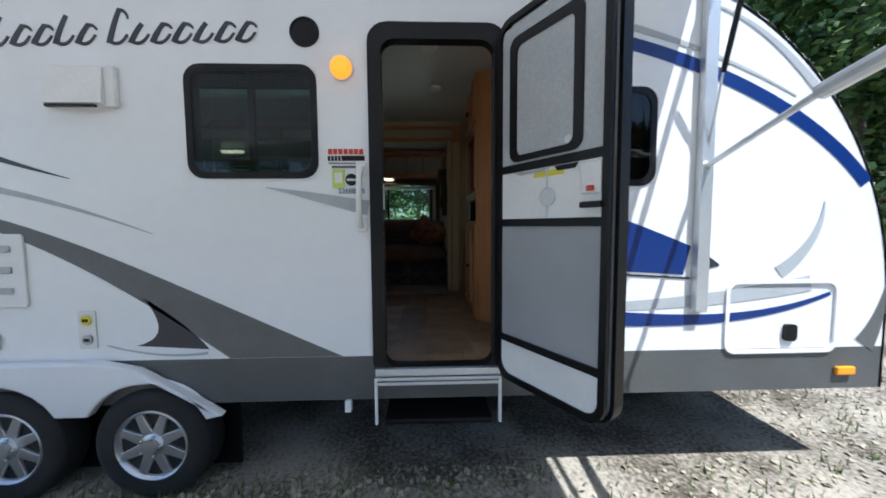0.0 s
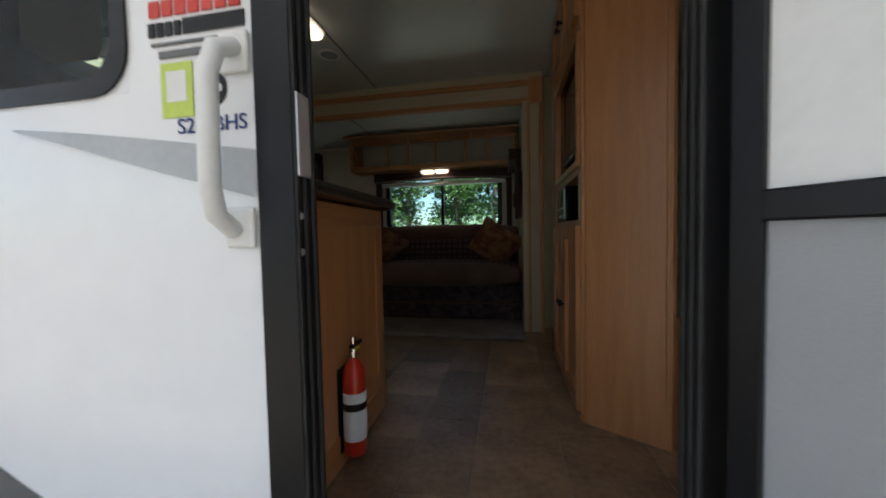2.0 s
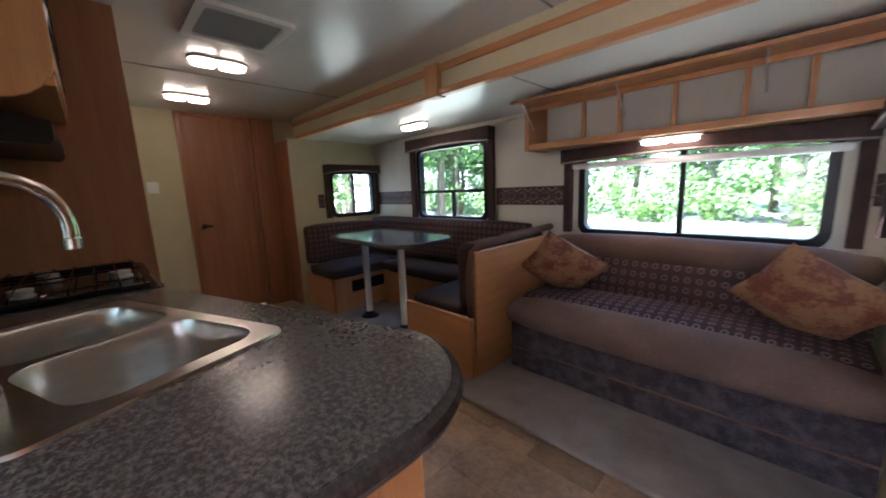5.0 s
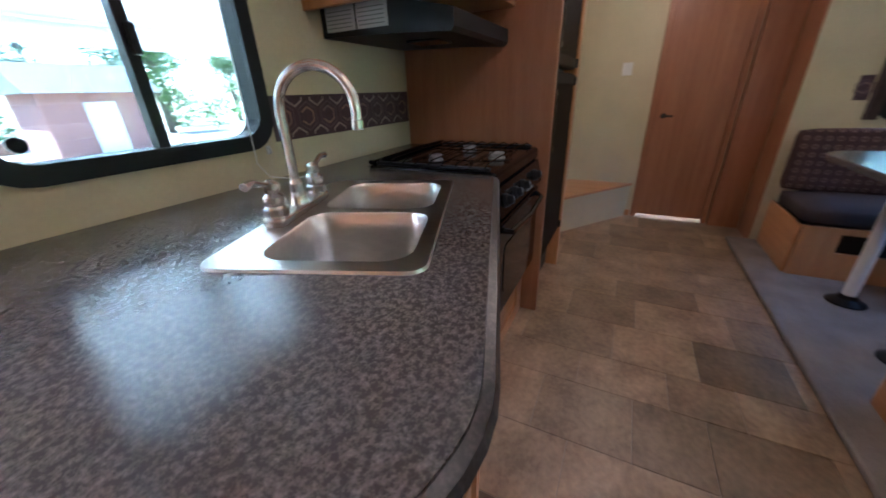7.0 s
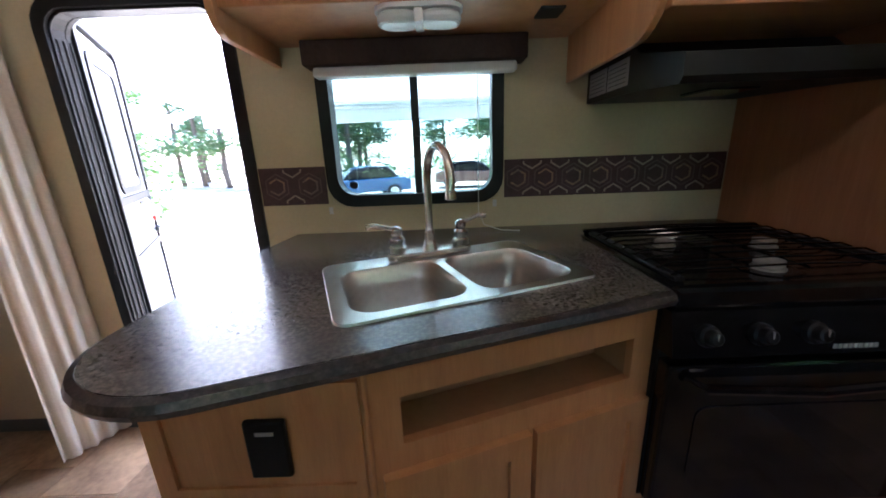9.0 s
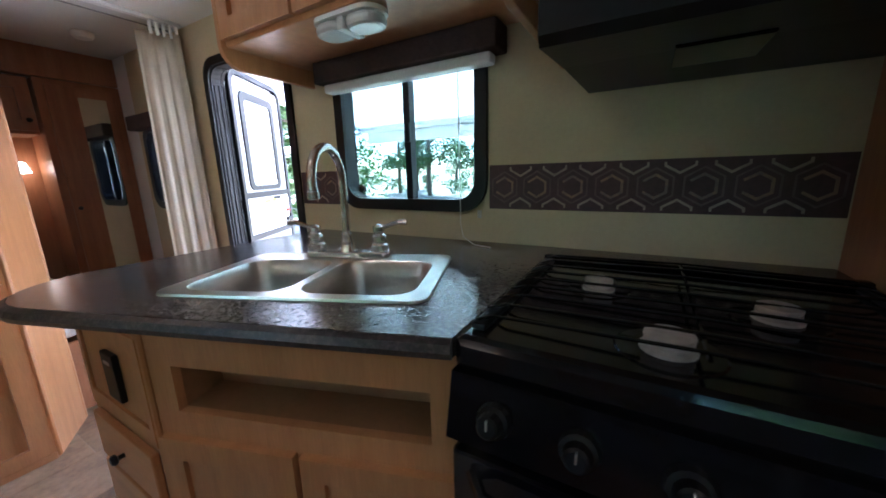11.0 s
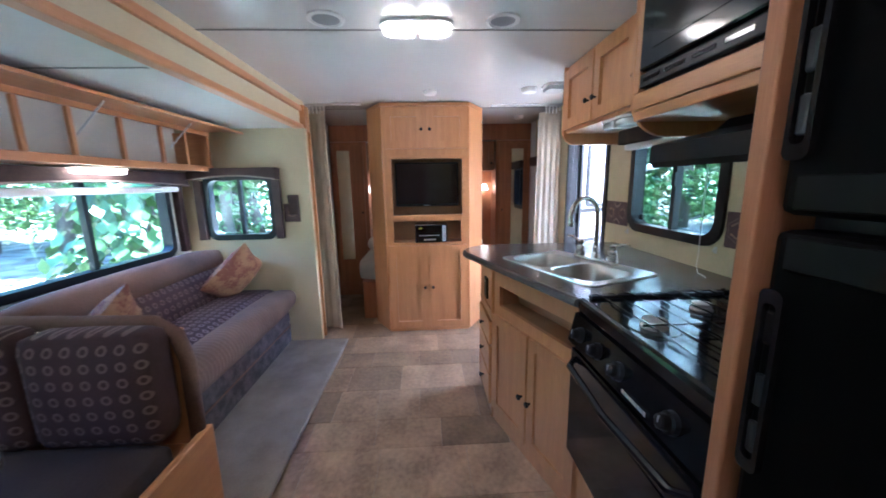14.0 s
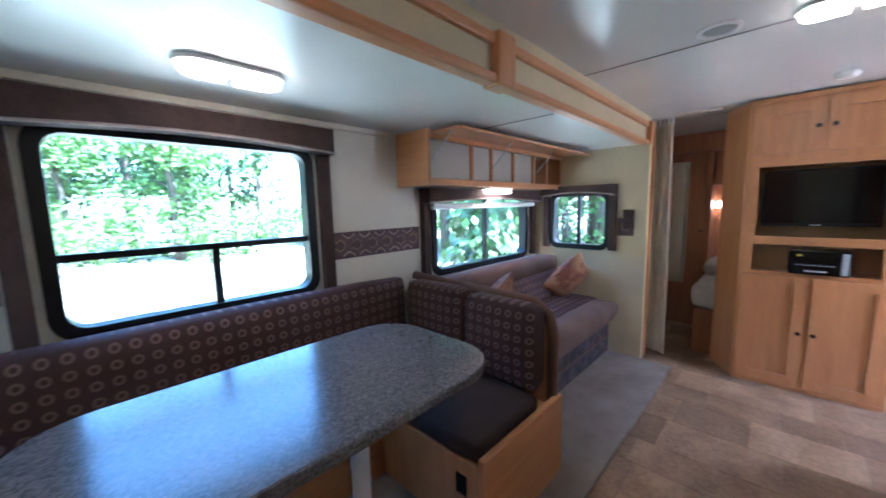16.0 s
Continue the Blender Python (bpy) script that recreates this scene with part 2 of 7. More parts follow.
LEAF_B = mat("leaf_light_green", (0.12, 0.20, 0.045), 0.5, scale=1.6, fine=9, bump=0.0, second=(0.05, 0.11, 0.02), island=0.25)
EARTH = mat("leaf_litter_ground", (0.38, 0.34, 0.275), 0.95, scale=1.4, fine=38, bump=0.9, second=(0.085, 0.07, 0.05), contrast=(0.42, 0.58))
GRASS = mat("grass_blade", (0.12, 0.19, 0.045), 0.7, scale=2, bump=0.0, second=(0.07, 0.11, 0.03))
LITTER = mat("dry_leaf", (0.36, 0.31, 0.23), 0.85, var=0.35, scale=20, bump=0.1, island=0.4)
LAMP_ON = glow("lit_diffuser", (1.0, 0.80, 0.55), 1.0)
LAMP_OFF = mat("clear_diffuser", (0.62, 0.64, 0.64), 0.18, var=0.05, bump=0.05)
AMBER_ON = glow("lit_amber_lens", (1.0, 0.30, 0.015), 0.8)
AMBER = mat("amber_lens", (0.85, 0.35, 0.02), 0.15, var=0.05, bump=0.0)
RED_DIM = mat("dull_red_plastic", (0.32, 0.03, 0.012), 0.35, var=0.1, bump=0.0)
RED_ON = glow("lit_red_switch", (0.8, 0.04, 0.02), 0.06)


def canopy_mat():
    """Pale cloth that lets part of the sun through."""
    m = bpy.data.materials.new("awning_fabric")
    m.use_nodes = True
    n, li = m.node_tree.nodes, m.node_tree.links
    d, t, mx, nz, rp = n.new("ShaderNodeBsdfDiffuse"), n.new("ShaderNodeBsdfTranslucent"), n.new("ShaderNodeMixShader"), n.new("ShaderNodeTexNoise"), n.new("ShaderNodeValToRGB")
    nz.inputs["Scale"].default_value = 3
    rp.color_ramp.elements[0].color, rp.color_ramp.elements[1].color = (0.70, 0.71, 0.72, 1), (0.82, 0.82, 0.82, 1)
    li.new(nz.outputs[0], rp.inputs[0])
    for b in (d, t):
        li.new(rp.outputs[0], b.inputs[0])
    mx.inputs[0].default_value = 0.5
    li.new(d.outputs[0], mx.inputs[1])
    li.new(t.outputs[0], mx.inputs[2])
    li.new(mx.outputs[0], n["Material Output"].inputs["Surface"])
    return m


PANE = glass_mat("window_glass", (0.76, 0.87, 0.85))
PANE_K = glass_mat("kitchen_window_glass", (0.47, 0.56, 0.545))
PANE_DARK = glass_mat("tinted_glass", (0.30, 0.33, 0.34))
MIRROR = mat("mirror_silver", (0.85, 0.87, 0.87), 0.02, metal=1.0, var=0.01, bump=0.0)

# ---------------------------------------------------------------- builders


def thing(name, x=0, y=0, z=0, label="", category="", group="", kind=""):
    ob = new(name)
    ob.location = (x, y, z)
    ob.empty_display_size = 0.05
    return tagged(ob, label, category, group, kind)


def part(name, bm, material, parent=None, label="", smooth=False):
    """Links a bmesh given in world metres as one mesh object under a thing or a part."""
    me = bpy.data.meshes.new(name)
    bmesh.ops.recalc_face_normals(bm, faces=bm.faces[:])
    bm.to_mesh(me)
    bm.free()
    for m in (material if isinstance(material, (list, tuple)) else [material]):
        me.materials.append(m)
    if smooth:
        me.shade_smooth() if smooth is True else me.set_sharp_from_angle(angle=radians(smooth))
    ob = new(name, me)
    if parent is not None:
        ob.parent = parent
        o = parent
        off = Vector()
        while o is not None:
            off += Vector(o.location)
            o = o.parent
        me.transform(Matrix.Translation(-off))
    if label:
        ob["label"] = label
    return ob


def cuboid(x0, x1, y0, y1, z0, z1, bevel=0.0, seg=2, bm=None, turn=None):
    """A box with eased edges; turn: a matrix laid on after."""
    out = bm or bmesh.new()
    b = bmesh.new()
    bmesh.ops.create_cube(b, size=1)
    bmesh.ops.transform(b, matrix=Matrix.LocRotScale(((x0 + x1) / 2, (y0 + y1) / 2, (z0 + z1) / 2), None, (abs(x1 - x0), abs(y1 - y0), abs(z1 - z0))), verts=b.verts)
    if bevel:
        bmesh.ops.bevel(b, geom=b.edges[:], offset=bevel, segments=seg, affect="EDGES", profile=0.5)
    if turn is not None:
        bmesh.ops.transform(b, matrix=turn, verts=b.verts)
    return merge(out, b)


def merge(out, b):
    me = bpy.data.meshes.new("tmp")
    b.to_mesh(me)
    b.free()
    out.from_mesh(me)
    bpy.data.meshes.remove(me)
    return out


def rod(points, radius, sides=10, bm=None, caps=True, radii=None):
    """A round bar along a line of points."""
    bm = bm or bmesh.new()
    pts = [Vector(p) for p in points]
    rings = []
    up = Vector((0, 0, 1))
    d0 = (pts[1] - pts[0]).normalized()
    side = d0.cross(up if abs(d0.z) < 0.95 else Vector((1, 0, 0))).normalized()
    for i, p in enumerate(pts):
        d = (pts[min(i + 1, len(pts) - 1)] - pts[max(i - 1, 0)]).normalized()
        side = (side - d * side.dot(d)).normalized()
        over = d.cross(side)
        r = radii[i] if radii else radius
        rings.append([bm.verts.new(p + (side * math.cos(a) + over * math.sin(a)) * r) for a in (2 * math.pi * k / sides for k in range(sides))])
    for a, b in zip(rings, rings[1:]):
        for k in range(sides):
            bm.faces.new((a[k], a[(k + 1) % sides], b[(k + 1) % sides], b[k]))
    if caps:
        bm.faces.new(rings[0][::-1])
        bm.faces.new(rings[-1])
    return bm


def lathe(profile, at=(0, 0, 0), turn=None, sides=24, bm=None):
    """Turned shape: profile of (radius, height) round z, moved to at."""
    out = bm or bmesh.new()
    b = bmesh.new()
    rings = [[b.verts.new((r * math.cos(2 * math.pi * k / sides), r * math.sin(2 * math.pi * k / sides), z)) for k in range(sides)] for r, z in profile]
    for p, q in zip(rings, rings[1:]):
        for k in range(sides):
            b.faces.new((p[k], p[(k + 1) % sides], q[(k + 1) % sides], q[k]))
    b.faces.new(rings[0][::-1])
    b.faces.new(rings[-1])
    bmesh.ops.remove_doubles(b, verts=b.verts, dist=1e-5)
    m = Matrix.Translation(at) @ (turn or Matrix())
    bmesh.ops.transform(b, matrix=m, verts=b.verts)
    return merge(out, b)


def outline_rect(u0, u1, v0, v1, r, seg=5):
    """Rounded rectangle as points, counter-clockwise."""
    pts = []
    for cu, cv, a0 in ((u1 - r, v1 - r, 0), (u0 + r, v1 - r, 90), (u0 + r, v0 + r, 180), (u1 - r, v0 + r, 270)):
        for k in range(seg + 1):
            a = radians(a0 + 90 * k / seg)
            pts.append((cu + r * math.cos(a), cv + r * math.sin(a)))
    return pts


def to3(plane, u, v, d):
    return {"y": (u, d, v), "x": (d, u, v), "z": (u, v, d)}[plane]


def slab(outline, d0, d1, plane="y", bm=None, bevel=0.0):
    """A plate of that outline, between two depths along the plane's axis."""
    out = bm or bmesh.new()
    b = bmesh.new()
    lo = [b.verts.new(to3(plane, u, v, d0)) for u, v in outline]
    hi = [b.verts.new(to3(plane, u, v, d1)) for u, v in outline]
    b.faces.new(lo[::-1])
    b.faces.new(hi)
    n = len(lo)
    for k in range(n):
        b.faces.new((lo[k], lo[(k + 1) % n], hi[(k + 1) % n], hi[k]))
    bmesh.ops.recalc_face_normals(b, faces=b.faces[:])
    if bevel:
        rim = [e for e in b.edges if len({round(to3(plane, 0, 0, 1)[0] * v.co.x + to3(plane, 0, 0, 1)[1] * v.co.y + to3(plane, 0, 0, 1)[2] * v.co.z, 5) for v in e.verts}) == 1]
        bmesh.ops.bevel(b, geom=rim, offset=bevel, segments=2, affect="EDGES", profile=0.5)
    return merge(out, b)


def ring(outer, inner, d0, d1, plane="y", bm=None):
    """A frame between two outlines with the same number of points."""
    bm = bm or bmesh.new()
    n = len(outer)
    q = [[bm.verts.new(to3(plane, u, v, d)) for u, v in o] for d in (d0, d1) for o in (outer, inner)]
    for k in range(n):
        j = (k + 1) % n
        bm.faces.new((q[0][k], q[0][j], q[1][j], q[1][k]))
        bm.faces.new((q[2][k], q[3][k], q[3][j], q[2][j]))
        bm.faces.new((q[0][k], q[2][k], q[2][j], q[0][j]))
        bm.faces.new((q[1][k], q[1][j], q[3][j], q[3][k]))
    return bm


def pierced(u0, u1, v0, v1, holes, d0, d1, plane="y", bm=None):
    """A wall with rectangular openings right through it: one mesh."""
    bm = bm or bmesh.new()
    us = sorted({u0, u1, *[h for a in holes for h in a[:2]]})
    vs = sorted({v0, v1, *[h for a in holes for h in a[2:]]})
    us = [u for u in us if u0 <= u <= u1]
    vs = [v for v in vs if v0 <= v <= v1]
    for i in range(len(us) - 1):
        for k in range(len(vs) - 1):
            cu, cv = (us[i] + us[i + 1]) / 2, (vs[k] + vs[k + 1]) / 2
            if not any(a < cu < b and c < cv < d for a, b, c, d in holes):
                slab([(us[i], vs[k]), (us[i + 1], vs[k]), (us[i + 1], vs[k + 1]), (us[i], vs[k + 1])], d0, d1, plane, bm)
    bmesh.ops.remove_doubles(bm, verts=bm.verts, dist=1e-5)
    seen = {}
    for f in bm.faces:
        seen.setdefault(tuple(round(c, 4) for c in f.calc_center_median()), []).append(f)
    bmesh.ops.delete(bm, geom=[f for l in seen.values() if len(l) > 1 for f in l], context="FACES_ONLY")
    return bm


def two_sided(bm, plane, mid, upper=1):
    """Material slot 1 on faces beyond mid along the plane's axis."""
    a = {"x": 0, "y": 1, "z": 2}[plane]
    for f in bm.faces:
        c = f.calc_center_median()[a]
        f.material_index = 1 if (c > mid) == bool(upper) else 0
    return bm


def ribbon(p0, p1, p2, p3, w0, w1, y=-0.003, n=24):
    """A tapering decal along a Bezier line in the wall's plane."""
    top, low = [], []
    for k in range(n + 1):
        t = k / n
        a, b, c, d = (1 - t) ** 3, 3 * t * (1 - t) ** 2, 3 * t * t * (1 - t), t ** 3
        x = a * p0[0] + b * p1[0] + c * p2[0] + d * p3[0]
        z = a * p0[1] + b * p1[1] + c * p2[1] + d * p3[1]
        dx = 3 * (1 - t) ** 2 * (p1[0] - p0[0]) + 6 * t * (1 - t) * (p2[0] - p1[0]) + 3 * t * t * (p3[0] - p2[0])
        dz = 3 * (1 - t) ** 2 * (p1[1] - p0[1]) + 6 * t * (1 - t) * (p2[1] - p1[1]) + 3 * t * t * (p3[1] - p2[1])
        l = math.hypot(dx, dz) or 1
        w = (w0 + (w1 - w0) * t) * 0.5
        top.append((x - dz / l * w, z + dx / l * w))
        low.append((x + dz / l * w, z - dx / l * w))
    bm = bmesh.new()
    vt = [[bm.verts.new((u, d, v)) for u, v in row] for row in (top, low) for d in (y, y + 0.0025)]
    for k in range(n):
        bm.faces.new((vt[0][k], vt[0][k + 1], vt[2][k + 1], vt[2][k]))
        bm.faces.new((vt[0][k], vt[1][k], vt[1][k + 1], vt[0][k + 1]))
        bm.faces.new((vt[2][k], vt[2][k + 1], vt[3][k + 1], vt[3][k]))
    return bm


def moved(ob, dx=0.0, dy=0.0, dz=0.0):
    """Sets a finished thing over by that much."""
    ob.location += Vector((dx, dy, dz))
    return ob


def no_shadow(ob):
    ob.visible_shadow = False
    return ob


def cushion(x0, x1, y0, y1, z0, z1, puff=0.02, r=0.04, turn=None):
    """Soft block: rounded, swollen in the middle."""
    b = cuboid(x0, x1, y0, y1, z0, z1)
    bmesh.ops.subdivide_edges(b, edges=b.edges[:], cuts=7, use_grid_fill=True)
    c = Vector(((x0 + x1) / 2, (y0 + y1) / 2, (z0 + z1) / 2))
    hs = Vector(((x1 - x0) / 2, (y1 - y0) / 2, (z1 - z0) / 2))
    for v in b.verts:
        q = v.co - c
        core = Vector([max(-(hs[i] - r), min(hs[i] - r, q[i])) if hs[i] > r else 0 for i in range(3)])
        d = q - core
        q = core + (d.normalized() * min(r, d.length) if d.length > 1e-6 else d)
        s = [1 - (q[i] / hs[i]) ** 2 if hs[i] else 0 for i in range(3)]
        thin = min(range(3), key=lambda i: hs[i])
        o = [i for i in range(3) if i != thin]
        q[thin] *= 1 + puff / hs[thin] * max(0, s[o[0]]) * max(0, s[o[1]])
        q += noise.noise_vector(v.co * 6) * 0.004
        v.co = c + q
    if turn is not None:
        bmesh.ops.transform(b, matrix=turn, verts=b.verts)
    return b


def at_turn(x, y, z, rx=0, ry=0, rz=0):
    m = pose(x, y, z, rx, ry, rz)
    return m @ Matrix.Translation((-x, -y, -z))

# ---------------------------------------------------------------- ground and trailer shell
FL, CE, SC = 0.70, 2.68, 2.455     # floor, ceiling, slide-out ceiling
ROOF = 2.86


def ground_sheet():
    bm = bmesh.new()
    xs = [-400, -120, -60] + [-30 + 1.0 * k for k in range(61)] + [60, 120, 400]
    vs = {}
    for i, x in enumerate(xs):
        for k, y in enumerate(xs):
            z = 0.05 * noise.noise((x * 0.35, y * 0.35, 0)) + 0.02 * noise.noise((x * 1.3, y * 1.3, 4))
            z *= min(1, max(0, (math.hypot(x, y) - 1.5) / 6))
            vs[i, k] = bm.verts.new((x, y, z))
    for i in range(len(xs) - 1):
        for k in range(len(xs) - 1):
            bm.faces.new((vs[i, k], vs[i + 1, k], vs[i + 1, k + 1], vs[i, k + 1]))
    return tagged(part("ground", bm, EARTH, smooth=True), "dry earth with leaf litter and thin grass", "ground", kind="structure")


ground_sheet()

DOOR = (0.025, 0.66, FL, 2.46)
KWIN = (-0.955, -0.29, 1.735, 2.31)
BWIN = (1.06, 1.525, 1.69, 2.21)
bm = pierced(-5.4, 1.62, 0.765, ROOF, [DOOR, KWIN, BWIN], 0.0, 0.05)
tagged(part("wall_south", two_sided(bm, "y", 0.04), [WHITE, CREAM]), "white gelcoat trailer side wall with cream paper inside", "wall", kind="structure")
bm = pierced(-5.4, 1.62, 0.52, 0.765, [(0.025, 0.66, 0.6, 0.765)], 0.0, 0.05)
tagged(part("skirt_trim", bm, GREY_SKIRT), "dark grey lower side skirt of the trailer", "skirt", kind="structure")


def nose(z):
    """How far the rounded front reaches at a height."""
    t = min(1, max(0, (z - 0.95) / (ROOF - 0.95)))
    return max(1.62, 1.2 + 1.72 * math.sqrt(max(0, 1 - t * t))) if z > 0.95 else 2.92


def nose_side(y0, y1, z0, z1, name, material, label):
    zs = [z0 + (z1 - z0) * k / 20 for k in range(21)]
    out = [(1.62, z0)] + [(max(1.621, nose(z)), z) for z in zs] + ([(1.62, z1)] if nose(z1) > 1.63 else [])
    return tagged(part(name, slab(out, y0, y1), material), label, "wall", kind="structure")


nose_side(0.0, 0.05, 0.765, ROOF, "wall_south_nose", WHITE, "white rounded front side of the trailer")
nose_side(0.0, 0.05, 0.52, 0.765, "skirt_trim_nose", GREY_SKIRT, "dark grey lower skirt at the front")
nose_side(2.37, 2.42, 0.52, ROOF, "wall_north_nose", WHITE, "white rounded front side of the trailer")
bm = bmesh.new()
prev = None
for k in range(25):
    z = 0.52 + (ROOF - 0.52) * k / 24
    cur = [bm.verts.new((nose(z), y, z)) for y in (0.0, 2.42)]
    if prev:
        bm.faces.new((prev[0], prev[1], cur[1], cur[0]))
    prev = cur
fr = part("wall_front", bm, WHITE, smooth=True)
fr.modifiers.new("thickness", "SOLIDIFY").thickness = 0.02
tagged(fr, "white moulded front cap of the trailer", "wall", kind="structure")
bm = cuboid(-5.4, 1.66, -0.02, 2.44, ROOF, ROOF + 0.05, 0.02)
tagged(part("roof", bm, WHITE), "white membrane trailer roof", "roof", kind="structure")
bm = cuboid(-5.4, 1.62, -0.022, -0.002, 2.81, 2.855, 0.005)
tagged(part("roof_trim", bm, ALU), "aluminium gutter rail along the roof edge", "trim", kind="structure")
SLIDE = (-3.55, 0.56, 0.66, 2.52)
bm = pierced(-5.4, 1.62, 0.52, ROOF, [SLIDE], 2.36, 2.42)
tagged(part("wall_north", two_sided(bm, "y", 2.37, 0), [WHITE, CREAM]), "cream papered wall round the slide-out opening", "wall", kind="structure")
tagged(part("wall_rear", cuboid(-5.45, -5.4, 0, 2.42, 0.52, ROOF), WHITE), "white rear wall of the trailer", "wall", kind="structure")
floor = tagged(part("floor", cuboid(-5.4, 2.85, 0.05, 2.36, 0.60, FL - 0.004), GROUT), "stone-look vinyl floor in brown tones", "floor", kind="structure")
tagged(part("ceiling", cuboid(-5.4, 1.87, 0.05, 2.36, CE, CE + 0.06), CEIL), "pale smooth ceiling panels with thin seams", "ceiling", kind="structure")
tagged(part("underbody", cuboid(-5.3, 2.85, 0.1, 2.3, 0.521, 0.598), BLACK), "black closed underside of the trailer", "underbody", kind="structure")
for x in (-0.665, -2.6, 0.95):
    tagged(part("ceiling_seam_trim", cuboid(x - 0.006, x + 0.006, 0.06, 2.35, CE - 0.004, CE - 0.0005, 0.0015), SEAM), "thin grey ceiling seam strip", "trim", kind="structure")

# slide-out box
SX0, SX1, SY = -3.49, 0.50, 3.17
DWIN = (-2.69, -1.77, 1.59, 2.31)
SWIN = (-0.915, 0.315, 1.535, 2.09)
WWIN = (2.485, 3.0, 1.615, 2.10)
RWIN = (2.55, 3.12, 1.63, 2.13)
bm = pierced(SX0 - 0.05, SX1 + 0.05, 0.64, SC + 0.07, [DWIN, SWIN], SY, SY + 0.05)
tagged(part("wall_slide_back", two_sided(bm, "y", SY + 0.045, 0), [WHITE, SLIDE_W]), "pale panelled back wall of the slide-out", "wall", kind="structure")
bm = pierced(2.20, SY, 0.705, SC - 0.001, [WWIN], SX1, SX1 + 0.05, "x")
tagged(part("wall_slide_east", two_sided(bm, "x", SX1 + 0.045, 0), [WHITE, CREAM]), "cream end wall of the slide-out", "wall", kind="structure")
bm = pierced(2.13, SY, 0.705, SC - 0.001, [RWIN], SX0 - 0.05, SX0, "x")
tagged(part("wall_slide_west", two_sided(bm, "x", SX0 - 0.045), [WHITE, CREAM]), "cream end wall of the slide-out with small window", "wall", kind="structure")
tagged(part("slide_ceiling", cuboid(SX0, SX1, 2.25, SY, SC, SC + 0.06), CEIL), "pale lower ceiling of the slide-out", "ceiling", kind="structure")
tagged(part("slide_roof", cuboid(SX0 - 0.07, SX1 + 0.07, 2.43, SY + 0.07, SC + 0.072, SC + 0.10, 0.01), WHITE), "white slide-out roof", "roof", kind="structure")
tagged(part("slide_floor", cuboid(SX0, SX1, 1.98, SY, FL, FL + 0.03, 0.012), CARPET), "grey-brown carpeted slide-out floor with worn edge", "carpet", kind="structure")

tagged(part("slide_seam_trim", cuboid(-0.918, -0.906, 2.29, SY - 0.002, SC - 0.004, SC - 0.0005, 0.0015), SEAM), "thin grey seam strip in the slide-out ceiling", "trim", kind="structure")

# fascia round the slide-out opening
fas = thing("slide_fascia", -1.5, 2.2, SC, "maple trimmed cream fascia over the slide-out opening", "fascia", kind="structure")
part("insert", cuboid(SX0 - 0.1, 0.66, 2.245, 2.355, SC + 0.02, 2.60, 0.004), CREAM, fas)
part("lower_trim", cuboid(SX0 - 0.1, 0.66, 2.22, 2.28, SC - 0.005, SC + 0.032, 0.008), WOOD_H, fas)
part("upper_trim", cuboid(SX0 - 0.1, 0.66, 2.225, 2.28, 2.585, 2.625, 0.008), WOOD_H, fas)
part("top_cover", cuboid(SX0 - 0.1, 0.66, 2.245, 2.355, 2.602, CE - 0.001), CREAM, fas)
for x in (-1.445, 0.60):
    part("joint_block", cuboid(x - 0.055, x + 0.055, 2.205, 2.285, SC - 0.012, 2.632, 0.008), WOOD, fas)
post = thing("opening_post", 0.6, 2.2, FL, "maple edged cream post beside the slide-out", "post", kind="structure")
part("insert", cuboid(0.55, 0.63, 2.22, 2.355, FL, SC - 0.014, 0.004), CREAM, post)
for x in (0.542, 0.638):
    part("edge_trim", cuboid(x - 0.014, x + 0.014, 2.20, 2.23, FL, SC - 0.014, 0.005), WOOD, post)
post2 = thing("opening_post", -3.7, 2.2, FL, "cherry veneered post at the rear end of the slide-out", "post", kind="structure")
part("face", cuboid(-3.80, -3.495, 2.12, 2.355, FL, SC - 0.01, 0.006), CHERRY, post2)

# rear partition with the bathroom door
bm = pierced(0.05, 2.36, FL, CE, [(1.32, 1.86, FL, 2.65)], -3.90, -3.855, "x")
tagged(part("wall_bath", bm, CREAM), "cream papered partition with the bathroom doorway", "wall", kind="structure")
part("wall_wood", cuboid(-3.853, -3.80, 1.90, 2.12, FL, CE - 0.002, 0.004), CHERRY)
tagged(bpy.data.objects["wall_wood"], "cherry veneered panel beside the bathroom door", "panel", kind="structure")
bd = thing("door_bath", -3.87, 1.52, FL, "closed cherry veneered bathroom door with light under it", "door", kind="structure")
part("leaf", cuboid(-3.885, -3.862, 1.3205, 1.8595, FL + 0.03, 2.6495, 0.003), CHERRY, bd)
for y0, y1, z0, z1 in ((1.28, 1.325, FL, 2.678), (1.855, 1.895, FL, 2.678), (1.325, 1.855, 2.645, 2.678)):
    part("casing", cuboid(-3.856, -3.835, y0, y1, z0, z1, 0.004), CHERRY, bd)
hd = part("door_handle", lathe([(0.02, 0), (0.022, 0.008), (0.01, 0.012), (0.01, 0.04)], (-3.862, 1.39, 1.62), pose(0, 0, 0, 0, 90, 0), 12), BLACK, bd)
part("lever", cuboid(-3.826, -3.815, 1.385, 1.46, 1.612, 1.628, 0.004), BLACK, hd)
tagged(part("bath_room_light", cuboid(-5.0, -4.9, 1.2, 1.9, CE - 0.02, CE - 0.001), glow("bath_lamp", (1, 0.95, 0.85), 5)), "lit ceiling light in the bathroom", "lamp")
tagged(part("wall_bunk", cuboid(-3.855, -2.555, 0.62, 0.66, FL, CE, 0.003), CREAM), "cream partition beside the bunk nook", "wall", kind="structure")
tagged(part("baseboard", cuboid(-3.853, -3.84, 0.66, 1.27, FL, FL + 0.06, 0.003), WOOD_Y), "maple skirting board", "trim", kind="structure")
